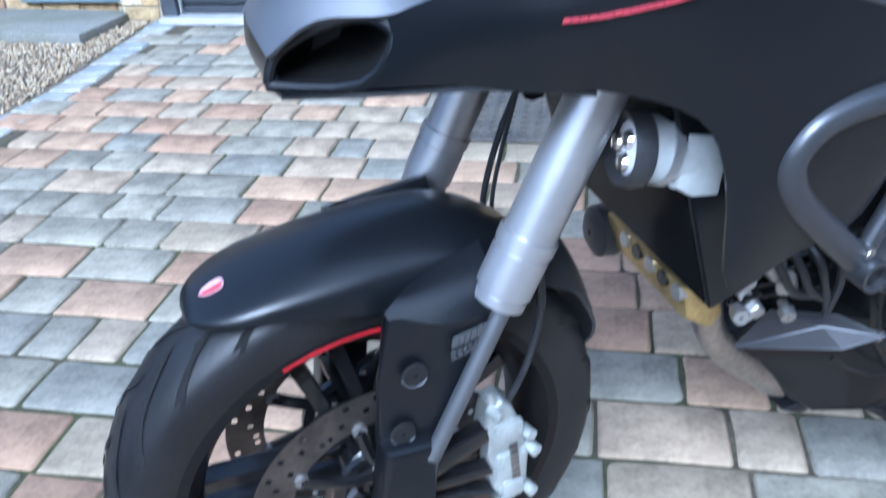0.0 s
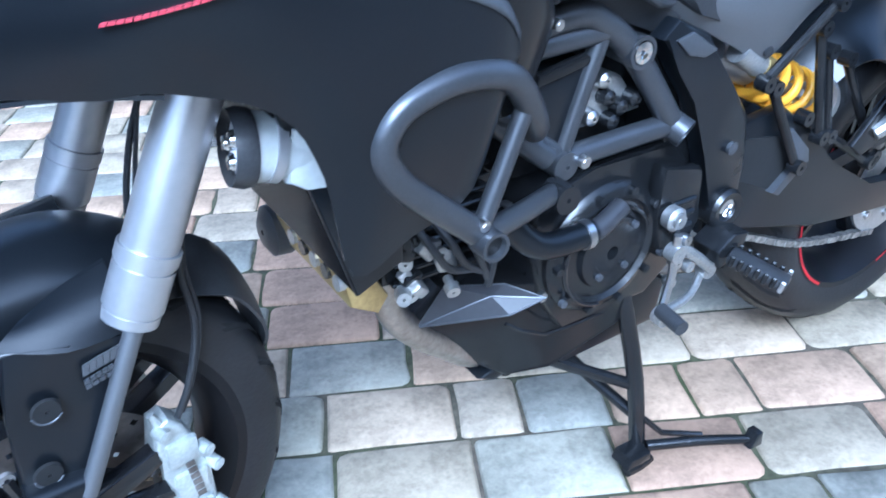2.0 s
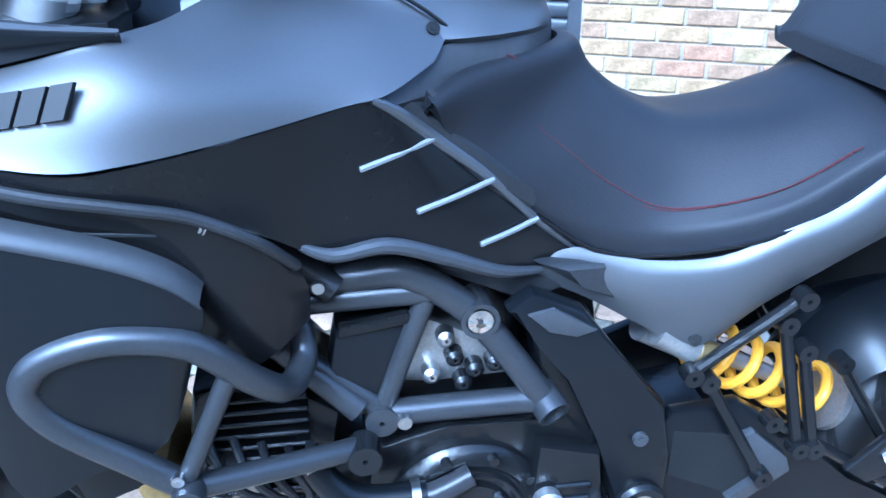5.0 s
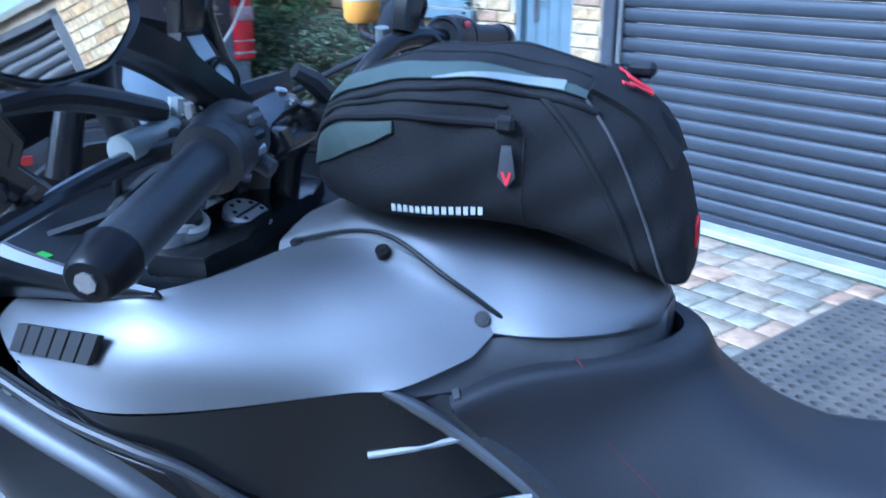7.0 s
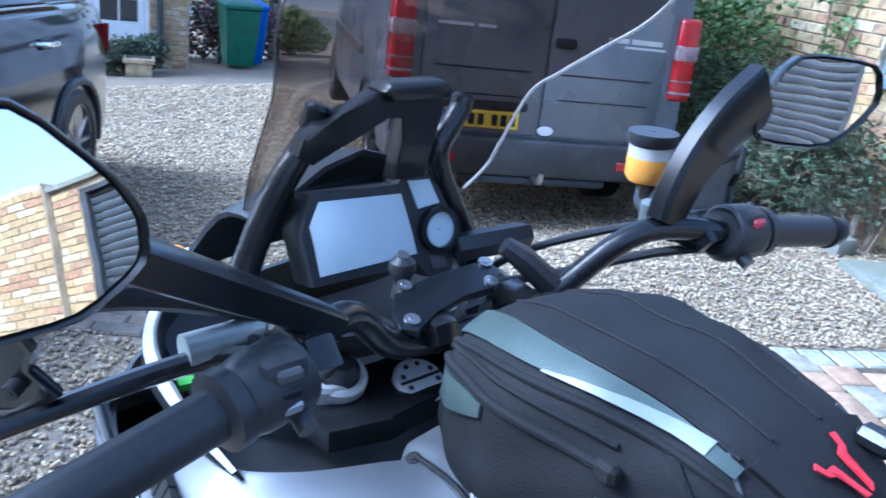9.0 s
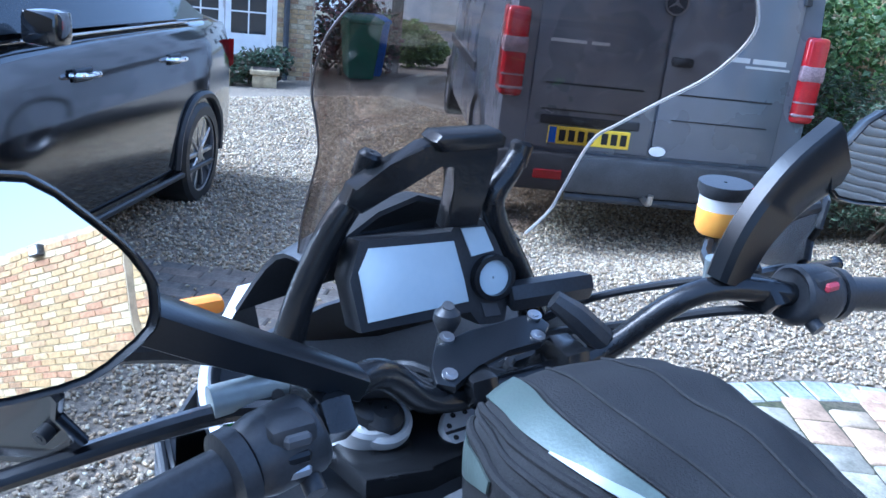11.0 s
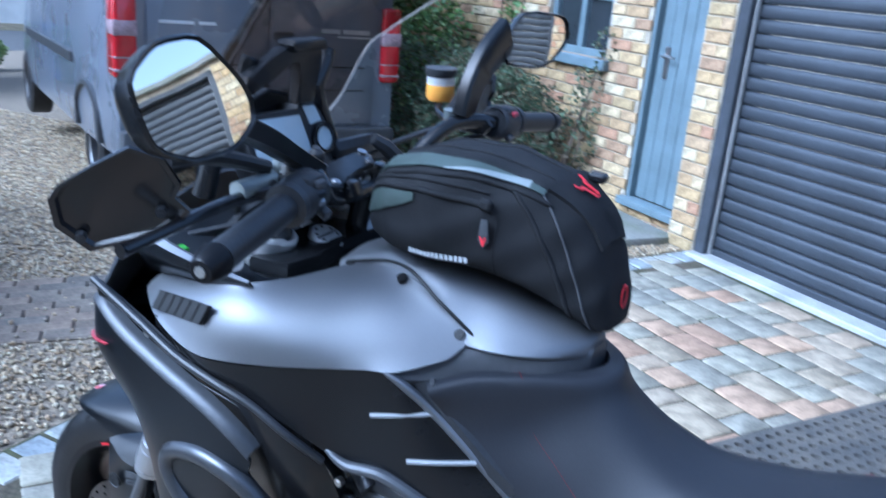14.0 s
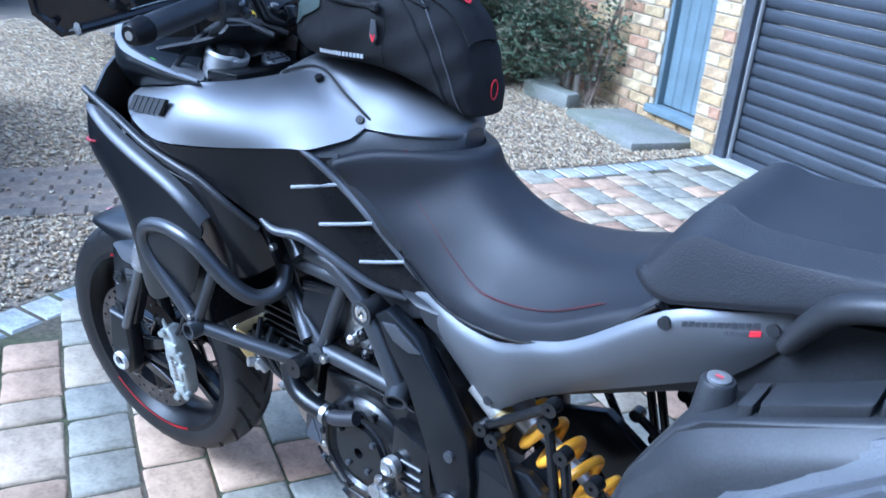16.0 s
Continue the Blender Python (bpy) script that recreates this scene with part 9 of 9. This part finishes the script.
part("pull_mark", turn(prism([(-0.0042, 0.004), (-0.002, 0.004), (0.0, -0.0015), (0.002, 0.004), (0.0042, 0.004), (0.001, -0.006), (-0.001, -0.006)], -0.0021, 0.0021), Matrix.Translation(bag_at(0.716, 2.98, 0.005) + Vector((0, 0, -0.008))) @ pose(0, 0, 0, 0, 0, 8)), M_red, pull)
bars(bag, bag_at(0.625, 3.90, 0.002), bag_at(0.662, 3.92, 0.0025), 7, 0.0060, M_print, gap=0.36)
bars(bag, bag_at(0.662, 3.92, 0.0025), bag_at(0.700, 3.90, 0.002), 7, 0.0060, M_print, gap=0.36)
flap = part("top_flap", sheet([[bag_at(x, v, 0.005) for v in (1.15, 0.8, 0.4, 0, -0.4, -0.8, -1.15)] for x in (0.766, 0.775, 0.785, 0.795, 0.808, 0.818, 0.828)], 0.008), M_fabric, bag)
LOGO = Matrix.Translation(bag_at(0.788, 0.05, 0.0078)) @ pose(0, 0, 0, 0, 32, 0) @ pose(0, 0, 0, 0, 0, 112) @ pose(0, 0, 0, -90, 0, 0) @ Matrix.Scale(0.85, 4)
for s in (1, -1):
    part("red_print", turn(prism([(s * 0.002, -0.020), (s * 0.007, -0.018), (s * 0.009, 0.002), (s * 0.016, 0.006), (s * 0.020, 0.016), (s * 0.016, 0.018), (s * 0.014, 0.010), (s * 0.006, 0.008), (s * 0.0045, 0.0), (s * 0.004, -0.012)], -0.0008, 0.0008), LOGO), M_red, flap)
part("strap_end", turn(boxed(-0.012, 0.012, -0.008, 0.008, -0.004, 0.009, 0.004), Matrix.Translation(bag_at(0.784, -0.75, 0.010))), M_engine, flap)
part("red_loop", tube([(0.8485, 0.022 + 0.008 * math.cos(a), 1.088 + 0.014 * math.sin(a)) for a in (k * math.pi / 5 for k in range(10))], 0.0012, seg=8, smooth=2, closed=True), M_red, bag, "red oval print")

# panniers
for s in (1, -1):
    case = thing("pannier", "textured dark grey plastic pannier with a keyed lock", "pannier", BIKE, "panniers")
    top_z = lambda x: 0.893 + (x - 1.31) * 0.5 if x < 1.48 else 0.978 + (x - 1.48) * 0.186  # noqa: E731
    CASE = [(1.296, 0.880), (1.325, 0.9005), (1.48, 0.978), (1.76, 1.030), (1.80, 1.000), (1.80, 0.62), (1.74, 0.55), (1.26, 0.55), (1.220, 0.60), (1.228, 0.70), (1.255, 0.80)]

    def case_ring(y, dt, df):
        """One outline of the case: the top lowered by dt, the front set back by df."""
        out = []
        for k, (x, z) in enumerate(CASE):
            x2 = x + (df if k < 2 or k > 6 else -df if k in (4, 5) else 0) + (dt * 0.45 if k < 2 else 0)
            out.append((x2, -y * s, z - dt if k < 5 else z + df * 0.6 if k in (6, 7) else z - dt * 0.25 if k == 10 else z))
        return out

    part("body", prism(CASE, -0.185 * s, -0.258 * s, bevel=0.006, seg=2), M_black_plastic, case)
    lb = loft([case_ring(*q) for q in ((0.258, 0.0, 0.0), (0.268, 0.002, 0.001), (0.280, 0.012, 0.006), (0.296, 0.024, 0.014), (0.299, 0.024, 0.016), (0.301, 0.031, 0.018), (0.306, 0.034, 0.020), (0.325, 0.115, 0.034), (0.343, 0.20, 0.052), (0.352, 0.27, 0.075))])
    bmesh.ops.triangulate(lb, faces=[f for f in lb.faces if len(f.verts) > 4])
    fb = loft([case_ring(*q) for q in ((0.258, 0.004, 0.004), (0.276, 0.018, 0.010), (0.288, 0.034, 0.022), (0.304, 0.118, 0.042), (0.318, 0.205, 0.062))])
    bmesh.ops.triangulate(fb, faces=[f for f in fb.faces if len(f.verts) > 4])
    part("front_shell", fb, M_black_plastic, case, "", 22)
    for v_ in lb.verts:
        if v_.co.x < 1.50:
            v_.co.x += 0.055 * min(1.0, (1.50 - v_.co.x) / 0.10)
    part("lid", lb, M_case, case, "smooth grey lid", 22)
    part("lock_boss", lathe([(0.003, -0.01), (0.0225, -0.01), (0.0185, 0.030), (0.0165, 0.033), (0.003, 0.033)], 24, m=Matrix.Translation((1.318, -0.212 * s, 0.892)) @ pose(0, 0, 0, 90, 0, 0), closed=True), M_black_plastic, case)
    part("lock", lathe([(0.001, 0.030), (0.0125, 0.030), (0.0125, 0.036), (0.010, 0.037), (0.001, 0.035)], 20, m=Matrix.Translation((1.318, -0.212 * s, 0.892)) @ pose(0, 0, 0, 90, 0, 0), closed=True), M_alloy, case)
    part("lock_key", boxed(1.314, 1.322, -0.2130 * s, -0.2110 * s, 0.928, 0.9295), M_badge_red, case)
    for x0, x1 in ((1.350, 1.365), (1.370, 1.462), (1.467, 1.60), (1.605, 1.72)):
        part("case_rib", prism([(x0, top_z(x0) - 0.01), (x1, top_z(x1) - 0.01), (x1, top_z(x1) + 0.014), (x0, top_z(x0) + 0.014)], -0.192 * s, -0.246 * s, bevel=0.004), M_black_plastic, case)

# ---- paving blocks and gravel ----
bu = Vector((math.cos(radians(-33)), math.sin(radians(-33))))
bn = Vector((bu.y, -bu.x))
PMESH = {}


def pave_mesh(l, k):
    if (l, k) not in PMESH:
        me = bpy.data.meshes.new("paving_block")
        me.from_pydata(tumbled_verts(l - 0.0055, 0.1545, 0.04), [], ROUND_F)
        me.materials.append(M_pave)
        for p in me.polygons:
            p.use_smooth = True
        me.set_sharp_from_angle(angle=radians(50))
        PMESH[(l, k)] = me
    return PMESH[(l, k)]


rest, near_n = [], 0
row = 0
v = 0.10
while v < 9.0:
    u = -2.0 + random.uniform(0, 0.2)
    while u < 8.5:
        l = random.choice((0.12, 0.16, 0.16, 0.24, 0.24, 0.24))
        cx = 0.31 + bu.x * (u + l / 2) + bn.x * (v + 0.08)
        cy = 3.84 + bu.y * (u + l / 2) + bn.y * (v + 0.08)
        mat_in = 1.57 < u + l / 2 < 2.74 and 0.3 < v + 0.08 < 1.58
        if cx - edge_x(cy) > 0.16 and -4.4 < cy and cx < 8 and not mat_in or (mat_in and cx < 99):
            m = Matrix.Translation((cx, cy, -0.04 + random.uniform(-0.002, 0.002))) @ pose(0, 0, 0, random.uniform(-.7, .7), random.uniform(-.7, .7), -33 + random.uniform(-.8, .8))
            if -0.85 < cx < 1.75 and -0.5 < cy < 1.6 and near_n < 300 and not mat_in:
                near_n += 1
                ob = new("paving_block", pave_mesh(l, random.randint(0, 9)))
                ob.parent = pavement
                ob.matrix_local = m
            else:
                rest.append(([tuple(m @ Vector(p)) for p in tumbled_verts(l - 0.0055, 0.1545, 0.04)], ROUND_F))
        u += l
    v += 0.16
    row += 1
me = pyramid_mesh("paving_field", rest)
me.materials.append(M_pave_rest)
for p in me.polygons:
    p.use_smooth = True
me.set_sharp_from_angle(angle=radians(50))
ob = tagged(new("paving_field", me), kind="stuff")
ob.parent = pavement

# a soldier course of setts along the edge
SM = bpy.data.meshes.new("border_sett")
SM.from_pydata(block_verts(0.152, 0.112, 0.04, 0.01), [], BLOCK_F)
SM.materials.append(M_border)
pts = spline([(x, y, 0) for x, y in EDGE], 12)
acc = 0.0
for p, q in zip(pts, pts[1:]):
    seg = (q - p).length
    while acc < seg:
        c = p.lerp(q, acc / seg)
        d = (q - p).normalized()
        nx = Vector((-d.y, d.x, 0))
        if c.y > -4.2:
            ob = new("border_sett", SM)
            ob.parent = pavement
            ob.matrix_local = Matrix.Translation(c + nx * 0.085 + Vector((0, 0, -0.04 + random.uniform(-.002, .002)))) @ pose(0, 0, 0, random.uniform(-1, 1), random.uniform(-1, 1), math.degrees(math.atan2(nx.y, nx.x)) + random.uniform(-1.5, 1.5))
        acc += 0.12
    acc -= seg


# loose stones: uneven eight-sided pebbles, thickest where the camera passes
rng = np.random.default_rng(7)
SI = np.array(strip.matrix_world.inverted())
WI = np.array(WINV)
N = 150000
f = rng.random(N) ** 1.7
px_, py_ = 0.2 - f * 9.8, rng.uniform(-3.0, 5.6, N)
hom = np.stack([px_, py_, np.zeros(N), np.ones(N)], 1)
wq, sq_ = hom @ WI.T, hom @ SI.T
on_strip = (sq_[:, 0] > -3.4) & (sq_[:, 0] < 0.15) & (sq_[:, 1] > 0) & (sq_[:, 1] < 0.8)
keep = (px_ < np.array([edge_x(v) for v in py_]) - 0.02) & ~((wq[:, 1] > 0.18) | ((wq[:, 0] > -0.3) & (wq[:, 1] > 0))) & (~on_strip | (rng.random(N) < 0.03))
px_, py_, f, on_strip = px_[keep], py_[keep], f[keep], on_strip[keep]
N = len(px_)
pz_ = np.array([ground_z(a, b_) for a, b_ in zip(px_, py_)]) - 0.004 + np.where(on_strip, 0.016, 0) + rng.uniform(-0.003, 0.004, N)
size = (rng.uniform(0.0055, 0.0125, N) * (1 + 0.7 * f))[:, None] * np.stack([rng.uniform(0.8, 1.35, N), rng.uniform(0.7, 1.0, N), rng.uniform(0.45, 0.8, N)], 1)
q_ = rng.normal(size=(N, 4))
q_[:, 1:3] *= 0.35
q_ /= np.linalg.norm(q_, axis=1)[:, None]
w_, x_, y_, z_ = q_.T
rot = np.stack([np.stack([1 - 2 * (y_ * y_ + z_ * z_), 2 * (x_ * y_ - z_ * w_), 2 * (x_ * z_ + y_ * w_)], 1), np.stack([2 * (x_ * y_ + z_ * w_), 1 - 2 * (x_ * x_ + z_ * z_), 2 * (y_ * z_ - x_ * w_)], 1),
                np.stack([2 * (x_ * z_ - y_ * w_), 2 * (y_ * z_ + x_ * w_), 1 - 2 * (x_ * x_ + y_ * y_)], 1)], 1)
octa = np.array([(1, 0, 0), (-1, 0, 0), (0, 1, 0), (0, -1, 0), (0, 0, 1), (0, 0, -1)], float)
pts_ = (octa[None] + rng.uniform(-0.25, 0.25, (N, 6, 3))) * size[:, None, :]
pts_ = np.einsum("nij,nkj->nki", rot, pts_) + np.stack([px_, py_, pz_], 1)[:, None, :]
tri_ = np.array([(0, 2, 4), (2, 1, 4), (1, 3, 4), (3, 0, 4), (2, 0, 5), (1, 2, 5), (3, 1, 5), (0, 3, 5)])
loops = (tri_[None] + 6 * np.arange(N)[:, None, None]).reshape(-1).astype(np.int32)
me = bpy.data.meshes.new("gravel")
me.vertices.add(6 * N)
me.vertices.foreach_set("co", pts_.reshape(-1).astype(np.float32))
me.loops.add(len(loops))
me.loops.foreach_set("vertex_index", loops)
me.polygons.add(8 * N)
me.polygons.foreach_set("loop_start", np.arange(0, 24 * N, 3, dtype=np.int32))
me.update(calc_edges=True)
me.materials.append(M_gravel)
tagged(new("gravel", me), "loose buff and grey gravel stones on the drive", "gravel", kind="stuff")
